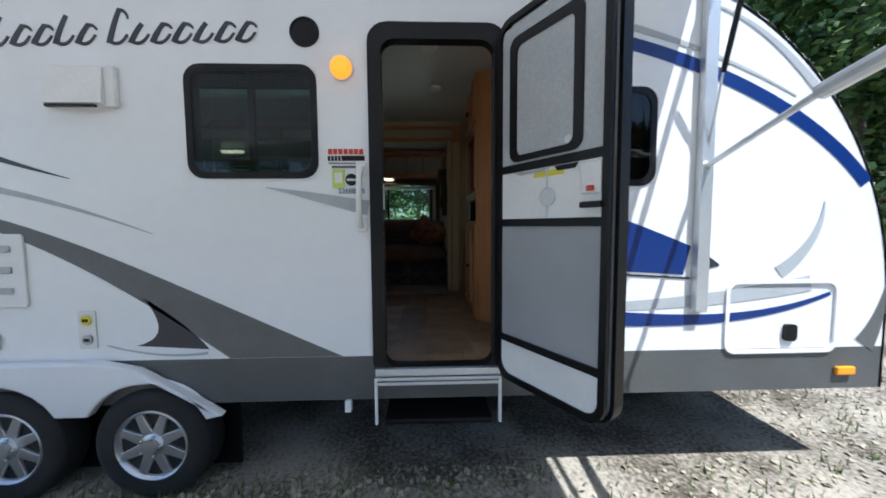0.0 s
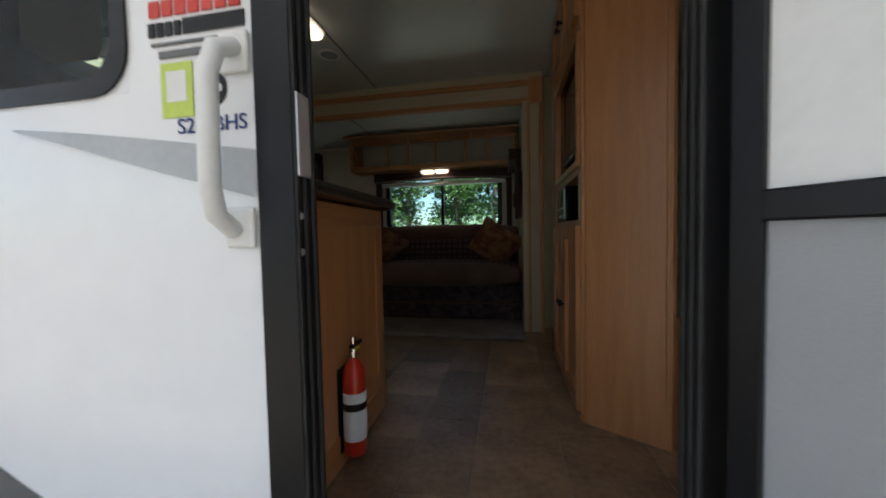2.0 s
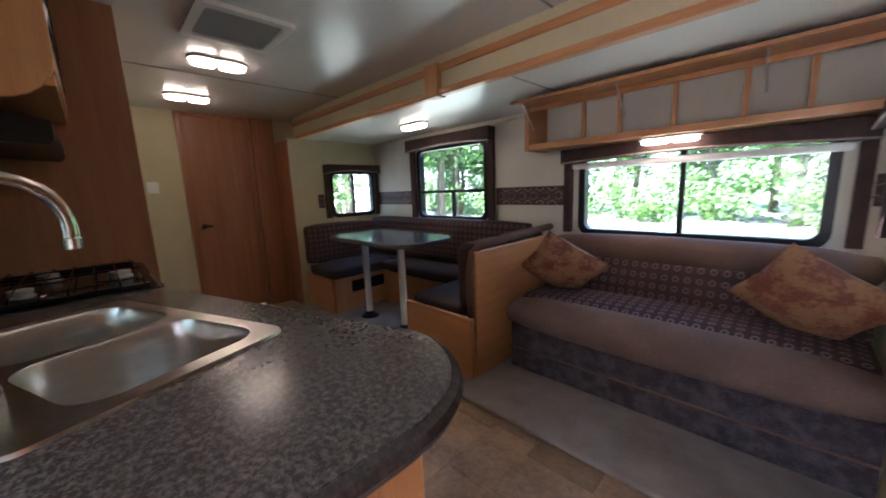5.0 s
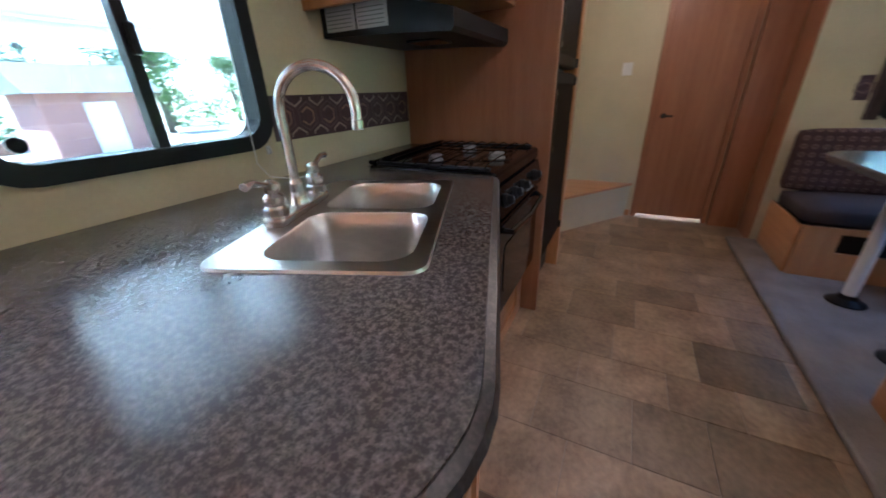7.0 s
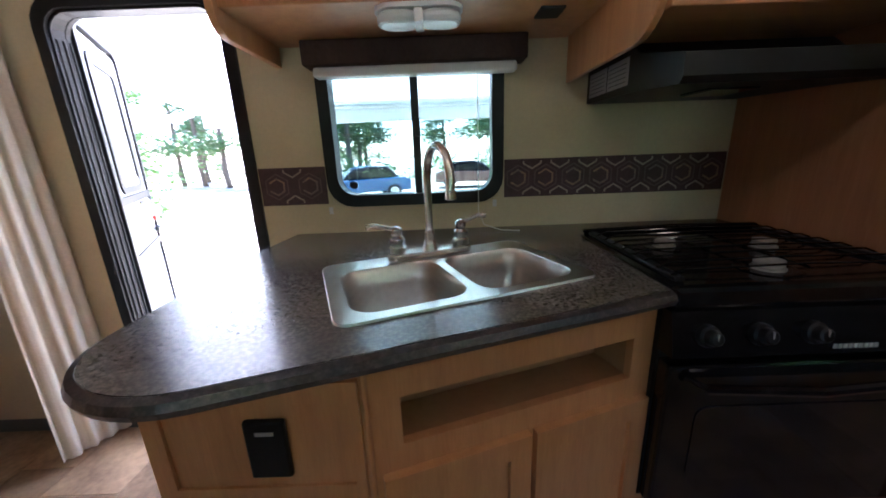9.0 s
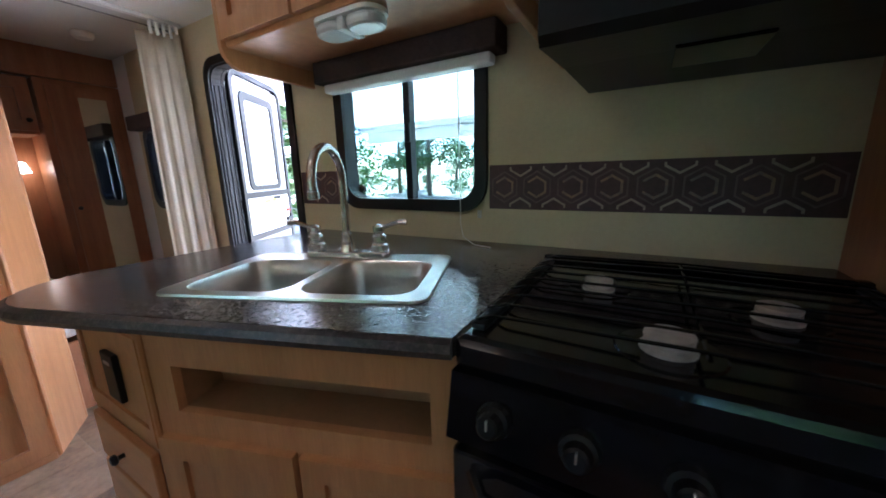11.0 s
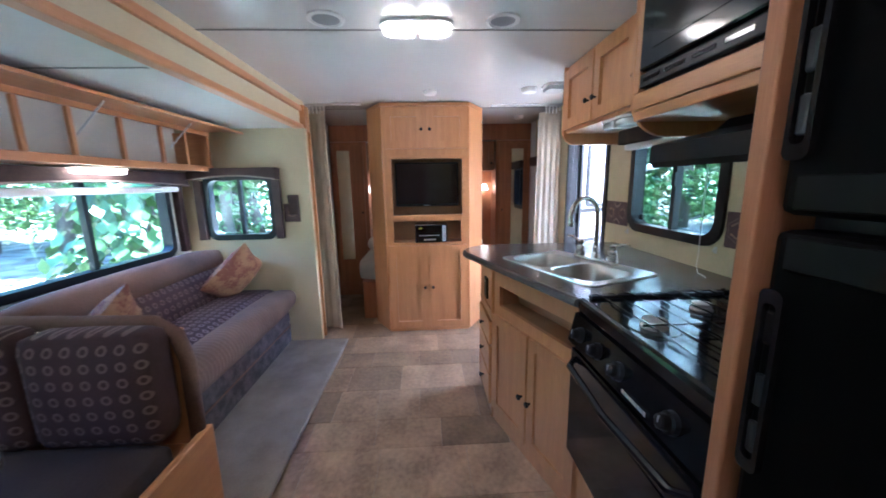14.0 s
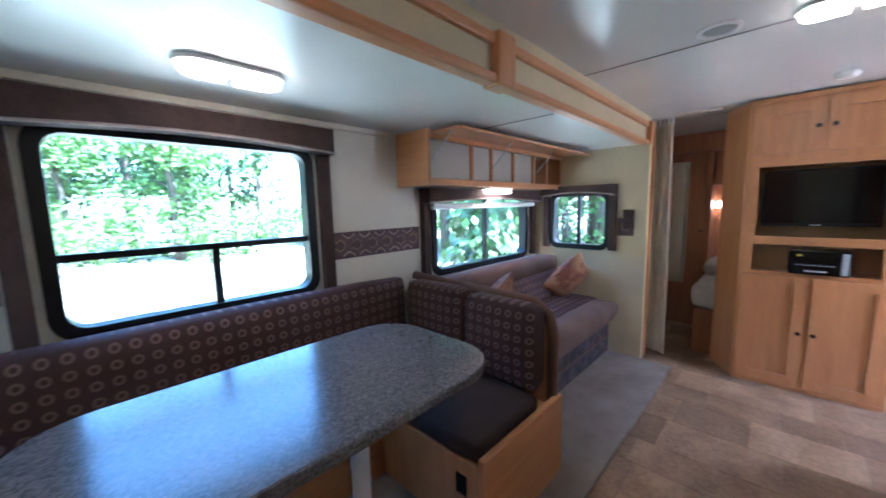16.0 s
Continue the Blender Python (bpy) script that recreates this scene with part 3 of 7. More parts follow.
bk = thing("corner_step", -3.5, 0.8, FL, "low cream boxed step with a maple top in the corner", "step", kind="structure")
part("box", slab([(-3.05, 0.661), (-3.854, 1.24), (-3.854, 0.661)], FL, FL + 0.30, "z"), CREAM, bk)
part("top", slab([(-3.03, 0.661), (-3.854, 1.253), (-3.854, 0.661)], FL + 0.3005, FL + 0.318, "z"), WOOD_Y, bk)
sw = thing("wall_switch", -3.855, 1.05, 2.0, "white wall switch plate on the cream partition", "switch")
part("plate", cuboid(-3.855, -3.848, 1.01, 1.09, 1.95, 2.05, 0.003), PLASTIC_W, sw)
part("rocker", cuboid(-3.849, -3.842, 1.035, 1.065, 1.975, 2.025, 0.002), PLASTIC_W, sw)

# ---------------------------------------------------------------- windows


def rounded_window(name, plane, u0, u1, v0, v1, d_in, d_out, glass, label, r=0.07, inner=True, bar=None, hbar=None, lip=0.035):
    """Black framed trailer window: outer flange, inner clamp ring, pane and sliding bars."""
    s = 1 if d_in > d_out else -1
    w = thing(name, *to3(plane, (u0 + u1) / 2, v0, (d_in + d_out) / 2), label, "window", kind="structure")
    hole = outline_rect(u0 + 0.03, u1 - 0.03, v0 + 0.03, v1 - 0.03, r)
    part("outer_flange", ring(outline_rect(u0 - 0.004, u1 + 0.004, v0 - 0.004, v1 + 0.004, r + 0.012), hole, d_out - s * 0.006, d_out - s * 0.001, plane), BLACK, w)
    round_out = outline_rect(u0 + 0.001, u1 - 0.001, v0 + 0.001, v1 - 0.001, r + 0.008)
    part("sleeve", ring(round_out, hole, d_out + s * 0.001, d_in, plane), BLACK, w)
    square = outline_rect(u0 + 0.0005, u1 - 0.0005, v0 + 0.0005, v1 - 0.0005, 0.0004)
    part("corner_fill", ring(square, round_out, d_out, (d_in + d_out) / 2, plane), WHITE, w)
    part("corner_fill", ring(square, round_out, (d_in + d_out) / 2, d_in, plane), CREAM, w)
    part("clamp_ring", ring(outline_rect(u0 - lip * 0.4, u1 + lip * 0.4, v0 - lip * 0.4, v1 + lip * 0.4, r + 0.03), hole, d_in + s * 0.001, d_in + s * 0.016, plane), BLACK, w)
    mid = (d_in + d_out) / 2
    pd = d_out - s * 0.001
    no_shadow(part("pane", slab(outline_rect(u0 + 0.026, u1 - 0.026, v0 + 0.026, v1 - 0.026, r), pd, pd + s * 0.004, plane), glass, w))
    if bar is not None:
        vt = hbar if hbar is not None else v1 - 0.03
        part("slide_bar", slab([(bar - 0.014, v0 + 0.03), (bar + 0.014, v0 + 0.03), (bar + 0.014, vt), (bar - 0.014, vt)], mid - s * 0.012, mid + s * 0.022, plane), BLACK, w)
    if hbar is not None:
        part("cross_bar", slab([(u0 + 0.03, hbar - 0.013), (u1 - 0.03, hbar - 0.013), (u1 - 0.03, hbar + 0.013), (u0 + 0.03, hbar + 0.013)], mid - s * 0.012, mid + s * 0.022, plane), BLACK, w)
    return w


kw = rounded_window("window_1", "y", *KWIN, 0.05, 0.0, PANE_K, "black framed sliding kitchen window with clear tinted glass", bar=-0.635)
part("latch", cuboid(-0.652, -0.632, 0.045, 0.06, 1.98, 2.05, 0.004), BLACK, kw)
part("knob", lathe([(0.016, 0), (0.016, 0.012), (0.008, 0.016)], (-0.375, 0.03, 1.805), pose(0, 0, 0, -90, 0, 0), 14), BLACK, kw)
rounded_window("window_2", "y", *BWIN, 0.05, 0.0, PANE_DARK, "black framed bedroom window with dark tinted glass", bar=1.29)
rounded_window("window_3", "y", *DWIN, SY, SY + 0.05, PANE, "large dinette window with a lower sliding part", r=0.06, bar=-2.205, hbar=1.865)
rounded_window("window_4", "y", *SWIN, SY, SY + 0.05, PANE, "wide sliding window behind the sofa", r=0.05, bar=-0.303)
rounded_window("window_5", "x", *WWIN, SX1, SX1 + 0.05, PANE, "small sliding window at the end of the sofa", r=0.05, bar=2.745)
rounded_window("window_6", "x", *RWIN, SX0, SX0 - 0.05, PANE, "small sliding window at the end of the dinette", r=0.05, bar=2.84)

# ---------------------------------------------------------------- entrance door
ef = thing("door_frame", 0.33, 0, FL, "black metal frame round the entrance with a silver sill", "door frame", kind="structure")
part("outer_casing", ring(outline_rect(-0.02, 0.705, FL - 0.06, 2.525, 0.10), outline_rect(0.045, 0.64, FL + 0.005, 2.44, 0.075), -0.018, -0.001), BLACK, ef)
part("jamb", ring(outline_rect(0.0255, 0.6595, FL + 0.0, 2.4595, 0.002), outline_rect(0.045, 0.64, FL + 0.012, 2.44, 0.07), 0.0, 0.05), BLACK, ef)
part("inner_casing", ring(outline_rect(-0.005, 0.69, FL + 0.001, 2.49, 0.09), outline_rect(0.037, 0.648, FL + 0.008, 2.45, 0.075), 0.0505, 0.062), BLACK, ef)
part("sill", cuboid(-0.005, 0.675, -0.045, 0.05, FL - 0.035, FL + 0.004, 0.004), ALU, ef)
for z in (FL - 0.06, FL - 0.085):
    part("sill_rib", cuboid(-0.005, 0.675, -0.05, -0.002, z, z + 0.018, 0.003), ALU, ef)
for x in (0.046, 0.639):
    for y in (-0.012, 0.012, 0.036):
        part("seal", rod([(x, y, FL + 0.09), (x, y, 2.36)], 0.0045, 6), RUBBER, ef)
part("strike", cuboid(0.0505, 0.055, -0.015, 0.02, 1.565, 1.70, 0.002), ALU, ef)
for z in (1.50, 1.44):
    part("screw", lathe([(0.007, 0), (0.006, 0.004)], (0.046, -0.005, z), pose(0, 0, 0, 0, 90, 0), 8), ALU, ef)
st = thing("entry_step", 0.33, -0.05, 0.42, "folding black entry step with white side brackets", "step")
part("tread", cuboid(0.04, 0.63, -0.06, 0.22, 0.40, 0.43, 0.006), BLACK, st)
for x in (-0.002, 0.672):
    part("bracket", cuboid(x - 0.008, x + 0.008, -0.055, -0.03, 0.40, 0.655, 0.003), PLASTIC_W, st)

# the leaf stands open, swung outwards; u runs from the hinge to the free edge
LEAF_T = Matrix.Translation((0.67, -0.04, 0)) @ Matrix.Rotation(radians(-60), 4, "Z") @ Matrix.Diagonal((1, -1, 1, 1))
LW, LB, LT = 0.635, FL - 0.03, 2.51


def leaf_part(name, bm, material, parent, label=""):
    bmesh.ops.transform(bm, matrix=LEAF_T, verts=bm.verts)
    return part(name, bm, material, parent, label)


ld = thing("entrance_door", 0.67, -0.04, LB, "open entrance door with its black framed screen door", "door")
leaf_part("door_skin", slab(outline_rect(0.0, LW + 0.01, LB, LT, 0.09), -0.075, -0.035), WHITE, ld)
leaf_part("door_edge", ring(outline_rect(-0.005, LW + 0.015, LB - 0.005, LT + 0.005, 0.09), outline_rect(0.008, LW - 0.002, LB + 0.01, LT - 0.01, 0.085), -0.08, -0.02), BLACK, ld)
sd = leaf_part("screen_frame", ring(outline_rect(0.0, LW, LB, LT - 0.02, 0.09), outline_rect(0.032, LW - 0.032, LB + 0.035, LT - 0.05, 0.065), 0.0, 0.022), BLACK, ld)
Z1, Z2, Z3 = 0.89, 1.49, 1.755
for z in (Z1, Z2):
    leaf_part("rail", cuboid(0.03, LW - 0.03, 0.001, 0.021, z - 0.018, z + 0.018, 0.003), BLACK, sd)
leaf_part("slanted_rail", cuboid(0.03, LW - 0.03, 0.001, 0.021, Z3 - 0.018, Z3 + 0.02, 0.003), BLACK, sd)
leaf_part("kick_panel", cuboid(0.03, LW - 0.03, 0.006, 0.014, LB + 0.03, Z1 - 0.018), PLASTIC_W, sd, "white kick panel")
leaf_part("lower_screen", cuboid(0.03, LW - 0.03, 0.008, 0.012, Z1 + 0.018, Z2 - 0.018), SCREEN_MESH, sd, "grey insect screen")
leaf_part("slide_panel", cuboid(0.03, LW - 0.03, 0.004, 0.012, Z2 + 0.018, Z3 - 0.018), PLASTIC_W, sd, "white sliding hand panel")
leaf_part("panel_divider", cuboid(0.325, 0.332, 0.012, 0.018, Z2 + 0.018, Z3 - 0.018), ALU, sd)
leaf_part("upper_screen", cuboid(0.03, LW - 0.03, 0.008, 0.012, Z3 + 0.02, LT - 0.07), FROST, sd, "grey upper screen before the frosted pane")
leaf_part("pane_frame", ring(outline_rect(0.09, 0.51, Z3 + 0.03, LT - 0.13, 0.05), outline_rect(0.135, 0.465, Z3 + 0.06, LT - 0.175, 0.035), 0.0125, 0.02), BLACK, sd)
leaf_part("warning_label", cuboid(0.25, 0.42, 0.0125, 0.0135, 1.695, 1.72), YELLOW, sd)
leaf_part("pull_disc", lathe([(0.042, 0), (0.042, 0.003), (0.036, 0.005), (0.034, 0.002), (0.001, 0.002)], (0.335, 0.0185, 1.605), pose(0, 0, 0, -90, 0, 0), 24), LAMP_OFF, sd, "clear round pull disc")
leaf_part("pull_disc", lathe([(0.02, 0), (0.018, 0.005), (0.001, 0.005)], (0.44, 0.0125, 1.835), pose(0, 0, 0, -90, 0, 0), 18), LAMP_OFF, sd, "clear round pull disc")
leaf_part("finger_notch", slab([(0.37, 1.733), (0.49, 1.733), (0.475, 1.712), (0.385, 1.712)], 0.0125, 0.016), BLACK, sd, "dark finger notch")
leaf_part("finger_notch", slab([(0.12, 1.733), (0.34, 1.733), (0.30, 1.718), (0.16, 1.718)], 0.0125, 0.016), DECAL_LIGHT, sd, "grey finger notch")
lk = leaf_part("latch_plate", cuboid(0.505, 0.597, 0.012, 0.02, 1.60, 1.725, 0.006), PLASTIC_W, sd)
leaf_part("latch_lever", cuboid(0.54, 0.57, 0.02, 0.034, 1.61, 1.632, 0.004), RED, lk, "red latch lever")
leaf_part("door_pull", cuboid(0.515, 0.61, 0.022, 0.04, 1.545, 1.57, 0.005), BLACK, ld)
for z in (1.0, 1.65, 2.3):
    leaf_part("hinge", cuboid(-0.02, 0.02, -0.05, -0.01, z, z + 0.09, 0.004), BLACK, ld)

# ---------------------------------------------------------------- kitchen
KC = 1.615            # counter top
KX = -1.21            # end of counter at the stove


def counter_outline(inset=0.0):
    i = inset
    pts = [(-0.13 - i, 0.051), (-0.10 - i, 0.30)]
    cx, cy, r = -0.30 - i * 0.2, 0.855 - i, 0.20 - i * 0.4
    a0, a1 = 0, 90 + 18.3
    for k in range(13):
        a = radians(a0 + (a1 - a0) * k / 12)
        pts.append((cx + r * math.cos(a), cy + r * math.sin(a)))
    pts += [(KX, 0.765 - i), (KX, 0.236), (-1.848, 0.236), (-1.848, 0.051)]
    return pts


SINK = [Vector((-0.388, 0.522)), Vector((-0.520, 0.889)), Vector((-1.097, 0.667)), Vector((-0.955, 0.303))]
su = (SINK[2] - SINK[1]).normalized()
sc = (SINK[0] + SINK[1] + SINK[2] + SINK[3]) / 4
SM = Matrix.Translation((sc.x, sc.y, KC)) @ Matrix.Rotation(math.atan2(su.y, su.x), 4, "Z")   # local x along the sink, y away from the wall side
SW, SH = 0.62, 0.395


bm = bmesh.new()
outer = counter_outline()
hole = [SM @ Vector((x, y, 0)) for x, y in outline_rect(-SW / 2 + 0.015, SW / 2 - 0.015, -SH / 2 + 0.015, SH / 2 - 0.015, 0.04)]
for zt, rev in ((KC, False), (KC - 0.034, True)):
    vo = [bm.verts.new((x, y, zt)) for x, y in outer]
    vi = [bm.verts.new((p.x, p.y, zt)) for p in hole]
    eo = [bm.edges.new((vo[k], vo[(k + 1) % len(vo)])) for k in range(len(vo))]
    ei = [bm.edges.new((vi[k], vi[(k + 1) % len(vi)])) for k in range(len(vi))]
    bmesh.ops.triangle_fill(bm, use_beauty=True, edges=eo + ei)
    if rev:
        for ring_a, ring_b in ((keep_o, vo), (keep_i, vi)):
            n = len(ring_a)
            for k in range(n):
                bm.faces.new((ring_a[k], ring_a[(k + 1) % n], ring_b[(k + 1) % n], ring_b[k]))
    keep_o, keep_i = vo, vi
ct = thing("countertop", -0.6, 0.4, KC - 0.04, "dark speckled laminate countertop with a rounded end", "countertop")
part("top", bm, COUNTER, ct)
part("edge_band", rod([(x, y, KC - 0.0185) for x, y in counter_outline(-0.001)[:-3]], 0.0172, 8), COUNTER_EDGE_SHADE, ct, "rounded edge band with shade put into its darker colour")

# sink
sk = thing("sink", sc.x, sc.y, KC, "double bowl stainless steel sink set into the countertop", "sink")
SMF = SM


def s_part(name, bm, material, parent, label="", smooth=False):
    bmesh.ops.transform(bm, matrix=SMF, verts=bm.verts)
    return part(name, bm, material, parent, label, smooth)


bm = bmesh.new()
rim_o = outline_rect(-SW / 2, SW / 2, -SH / 2, SH / 2, 0.035)
bowls = ((-SW / 2 + 0.035, -0.012, -SH / 2 + 0.03, SH / 2 - 0.085), (0.012, SW / 2 - 0.035, -SH / 2 + 0.03, SH / 2 - 0.085))
# the ledge for the tap lies on the wall side; flip when that is local -y
flip = (SM.inverted() @ Vector((sc.x, 0.0, KC))).y < 0
if flip:
    bowls = tuple((a, b, -d, -c) for a, b, c, d in bowls)
vo = [bm.verts.new((u, v, 0.006)) for u, v in rim_o]
edges = [bm.edges.new((vo[k], vo[(k + 1) % len(vo)])) for k in range(len(vo))]
rims = []
for a, b, c, d in bowls:
    vi = [bm.verts.new((u, v, 0.006)) for u, v in outline_rect(a, b, c, d, 0.055)]
    edges += [bm.edges.new((vi[k], vi[(k + 1) % len(vi)])) for k in range(len(vi))]
    rims.append((vi, (a, b, c, d)))
bmesh.ops.triangle_fill(bm, use_beauty=True, edges=edges)
lo = [bm.verts.new((u * 1.006, v * 1.006, 0.0005)) for u, v in rim_o]
for k in range(len(vo)):
    j = (k + 1) % len(vo)
    bm.faces.new((vo[k], vo[j], lo[j], lo[k]))
s_part("rim", bm, STEEL, sk)
for (vi, (a, b, c, d)) in rims:
    bm = bmesh.new()
    last = None
    for z, ins in ((0.006, 0), (0.0, 0.004), (-0.05, 0.008), (-0.13, 0.014), (-0.150, 0.024), (-0.158, 0.045), (-0.162, 0.09)):
        cur = [bm.verts.new((u, v, z)) for u, v in outline_rect(a + ins, b - ins, c + ins, d - ins, 0.055 - ins * 0.2)]
        if last:
            for k in range(len(cur)):
                bm.faces.new((last[k], last[(k + 1) % len(cur)], cur[(k + 1) % len(cur)], cur[k]))
        last = cur
    bm.faces.new(last)
    bo = s_part("bowl", bm, STEEL, sk, smooth=True)
    s_part("drain", lathe([(0.04, 0), (0.04, 0.003), (0.028, 0.004), (0.026, -0.004), (0.001, -0.004)], ((a + b) / 2, (c + d) / 2, -0.162), None, 20), NICKEL, bo)

# tap
ty = (-1 if flip else 1) * (SH / 2 - 0.042)
fs = -1 if flip else 1
tp = thing("faucet", *(SM @ Vector((0, ty, 0.006))), "brushed nickel gooseneck faucet with two lever handles", "faucet")
s_part("base_plate", slab(outline_rect(-0.13, 0.13, ty - 0.026, ty + 0.026, 0.02), 0.0065, 0.026, "z", bevel=0.005), NICKEL, tp)
arc = [(0, ty, 0.02), (0, ty, 0.12), (0, ty, 0.235)]
for k in range(1, 15):
    a = math.pi * k / 14
    arc.append((0, ty - fs * 0.085 * (1 - math.cos(a)), 0.235 + 0.085 * math.sin(a)))
arc.append((0, ty - fs * 0.17, 0.20))
sp = s_part("spout", rod(arc, 0.0115, 14), NICKEL, tp, smooth=60)
s_part("collar", lathe([(0.024, 0.026), (0.02, 0.045), (0.016, 0.055), (0.016, 0.075), (0.012, 0.085)], (0, ty, 0), None, 18), NICKEL, tp)
s_part("spout_tip", lathe([(0.0115, 0.19), (0.014, 0.192), (0.014, 0.21), (0.0115, 0.212)], (0, ty - fs * 0.17, 0), None, 16), NICKEL, sp)
for s in (-1, 1):
    hv = s_part("valve", lathe([(0.024, 0.026), (0.026, 0.03), (0.026, 0.045), (0.019, 0.05), (0.022, 0.058), (0.022, 0.07), (0.014, 0.078), (0.017, 0.086), (0.017, 0.098), (0.006, 0.105)], (s * 0.10, ty, 0), None, 18), NICKEL, tp)
    s_part("lever", rod([(s * 0.10, ty, 0.095), (s * 0.125, ty, 0.10), (s * 0.16, ty, 0.112), (s * 0.185, ty, 0.11)], 0.006, 8, radii=[0.007, 0.006, 0.007, 0.009]), NICKEL, hv)


def panel_door(name, parent, plane, u0, u1, v0, v1, d, out, material, knob=None):
    """Framed cabinet door with a recessed panel and a knob."""
    th = 0.02 * out
    rim = 0.058
    dr = part(name, ring([(u0, v0), (u1, v0), (u1, v1), (u0, v1)], [(u0 + rim, v0 + rim), (u1 - rim, v0 + rim), (u1 - rim, v1 - rim), (u0 + rim, v1 - rim)], d, d + th, plane), material, parent)
    part("panel", slab([(u0 + rim - 0.004, v0 + rim - 0.004), (u1 - rim + 0.004, v0 + rim - 0.004), (u1 - rim + 0.004, v1 - rim + 0.004), (u0 + rim - 0.004, v1 - rim + 0.004)], d, d + th * 0.2, plane), material, dr)
    if knob:
        k = lathe([(0.006, 0), (0.006, 0.012), (0.013, 0.016), (0.014, 0.022), (0.009, 0.027)], (0, 0, 0), None, 14)
        rot = {"x": pose(0, 0, 0, 0, 90 * out, 0), "y": pose(0, 0, 0, -90 * out, 0, 0)}[plane]
        bmesh.ops.transform(k, matrix=Matrix.Translation(to3(plane, knob[0], knob[1], d + th)) @ rot, verts=k.verts)
        part("knob", k, BLACK, dr, "dark round knob")
    return dr


# sink cabinet: its front runs aslant from the stove to the rounded end
A, B = Vector((-0.575, 0.937)), Vector((KX, 0.727))
fu = (B - A).normalized()
FM = Matrix(((fu.x, -fu.y, 0, A.x), (fu.y, fu.x, 0, A.y), (0, 0, 1, 0), (0, 0, 0, 1)))   # x along the front, y towards the wall
FLEN = (B - A).length
kc = thing("sink_cabinet", -0.6, 0.5, FL, "maple sink cabinet with an open tray slot and two doors", "cabinet")


def f_part(name, bm, material, parent, label=""):
    bmesh.ops.transform(bm, matrix=FM, verts=bm.verts)
    return part(name, bm, material, parent, label)


f_part("front_frame", pierced(0, FLEN, FL, KC - 0.041, [(0.062, FLEN - 0.06, 1.385, 1.49)], 0.0, 0.02, "y"), WOOD, kc)
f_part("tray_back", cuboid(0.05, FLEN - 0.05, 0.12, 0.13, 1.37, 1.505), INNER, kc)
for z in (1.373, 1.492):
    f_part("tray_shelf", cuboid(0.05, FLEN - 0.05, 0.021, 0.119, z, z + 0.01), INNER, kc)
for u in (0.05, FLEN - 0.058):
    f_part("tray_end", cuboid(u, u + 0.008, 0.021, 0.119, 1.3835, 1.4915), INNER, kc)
endx = -0.172
bm = pierced(0.052, 0.939, FL, KC - 0.041, [], endx - 0.018, endx, "x")
part("end_panel", bm, WOOD, kc)
part("side_front", cuboid(A.x + 0.002, endx - 0.0185, 0.921, 0.939, FL, KC - 0.041), WOOD, kc)
part("corner_bead", rod([(A.x, A.y + 0.002, FL + 0.005), (A.x, A.y + 0.002, KC - 0.042)], 0.007, 8), WOOD, kc)
for y, hw in ((0.43, 0.03), (0.899, 0.038)):
    part("end_stile", cuboid(endx + 0.0005, endx + 0.007, y - hw, y + hw, FL + 0.1105, KC - 0.1125, 0.002), WOOD, kc)
for z0, z1 in ((KC - 0.112, KC - 0.042), (FL, FL + 0.11)):
    part("end_rail", cuboid(endx + 0.0005, endx + 0.007, 0.054, 0.937, z0, z1, 0.002), WOOD_Y, kc)


def f_door(u0, u1, v0, v1, knob):
    rim = 0.05
    dr = f_part("cabinet_door", ring([(u0, v0), (u1, v0), (u1, v1), (u0, v1)], [(u0 + rim, v0 + rim), (u1 - rim, v0 + rim), (u1 - rim, v1 - rim), (u0 + rim, v1 - rim)], -0.019, -0.001), WOOD, kc)
    f_part("panel", slab([(u0 + rim - 0.004, v0 + rim - 0.004), (u1 - rim + 0.004, v0 + rim - 0.004), (u1 - rim + 0.004, v1 - rim + 0.004), (u0 + rim - 0.004, v1 - rim + 0.004)], -0.009, -0.001), WOOD, dr)
    k = lathe([(0.006, 0), (0.006, 0.012), (0.013, 0.016), (0.014, 0.022), (0.009, 0.027)], (knob[0], -0.019, knob[1]), pose(0, 0, 0, 90, 0, 0), 14)
    f_part("knob", k, BLACK, dr, "dark round knob")


f_door(0.018, 0.333, 0.78, 1.33, (0.308, 1.02))
f_door(0.347, FLEN - 0.012, 0.78, 1.33, (0.372, 1.02))
part("side_frame", ring([(-0.565, 1.285), (-0.19, 1.285), (-0.19, 1.545), (-0.565, 1.545)], [(-0.545, 1.325), (-0.21, 1.325), (-0.21, 1.505), (-0.545, 1.505)], 0.9395, 0.946), WOOD, kc)
for z0, z1 in ((1.13, 1.265), (0.955, 1.115), (0.765, 0.94)):
    dw = part("drawer_front", cuboid(-0.55, -0.205, 0.9395, 0.957, z0, z1, 0.004), WOOD_H, kc)
    part("knob", lathe([(0.006, 0), (0.006, 0.012), (0.013, 0.016), (0.014, 0.022), (0.009, 0.027)], (-0.377, 0.957, (z0 + z1) / 2), pose(0, 0, 0, -90, 0, 0), 14), BLACK, dw, "dark round knob")
wo = thing("wall_socket", -0.395, 0.94, 1.353, "black covered power socket on the cabinet front", "socket")
part("cover", cuboid(-0.432, -0.358, 0.9393, 0.952, 1.353, 1.475, 0.004), BLACK, wo)
part("slot", cuboid(-0.412, -0.380, 0.9515, 0.954, 1.448, 1.455), DECAL_LIGHT, wo)

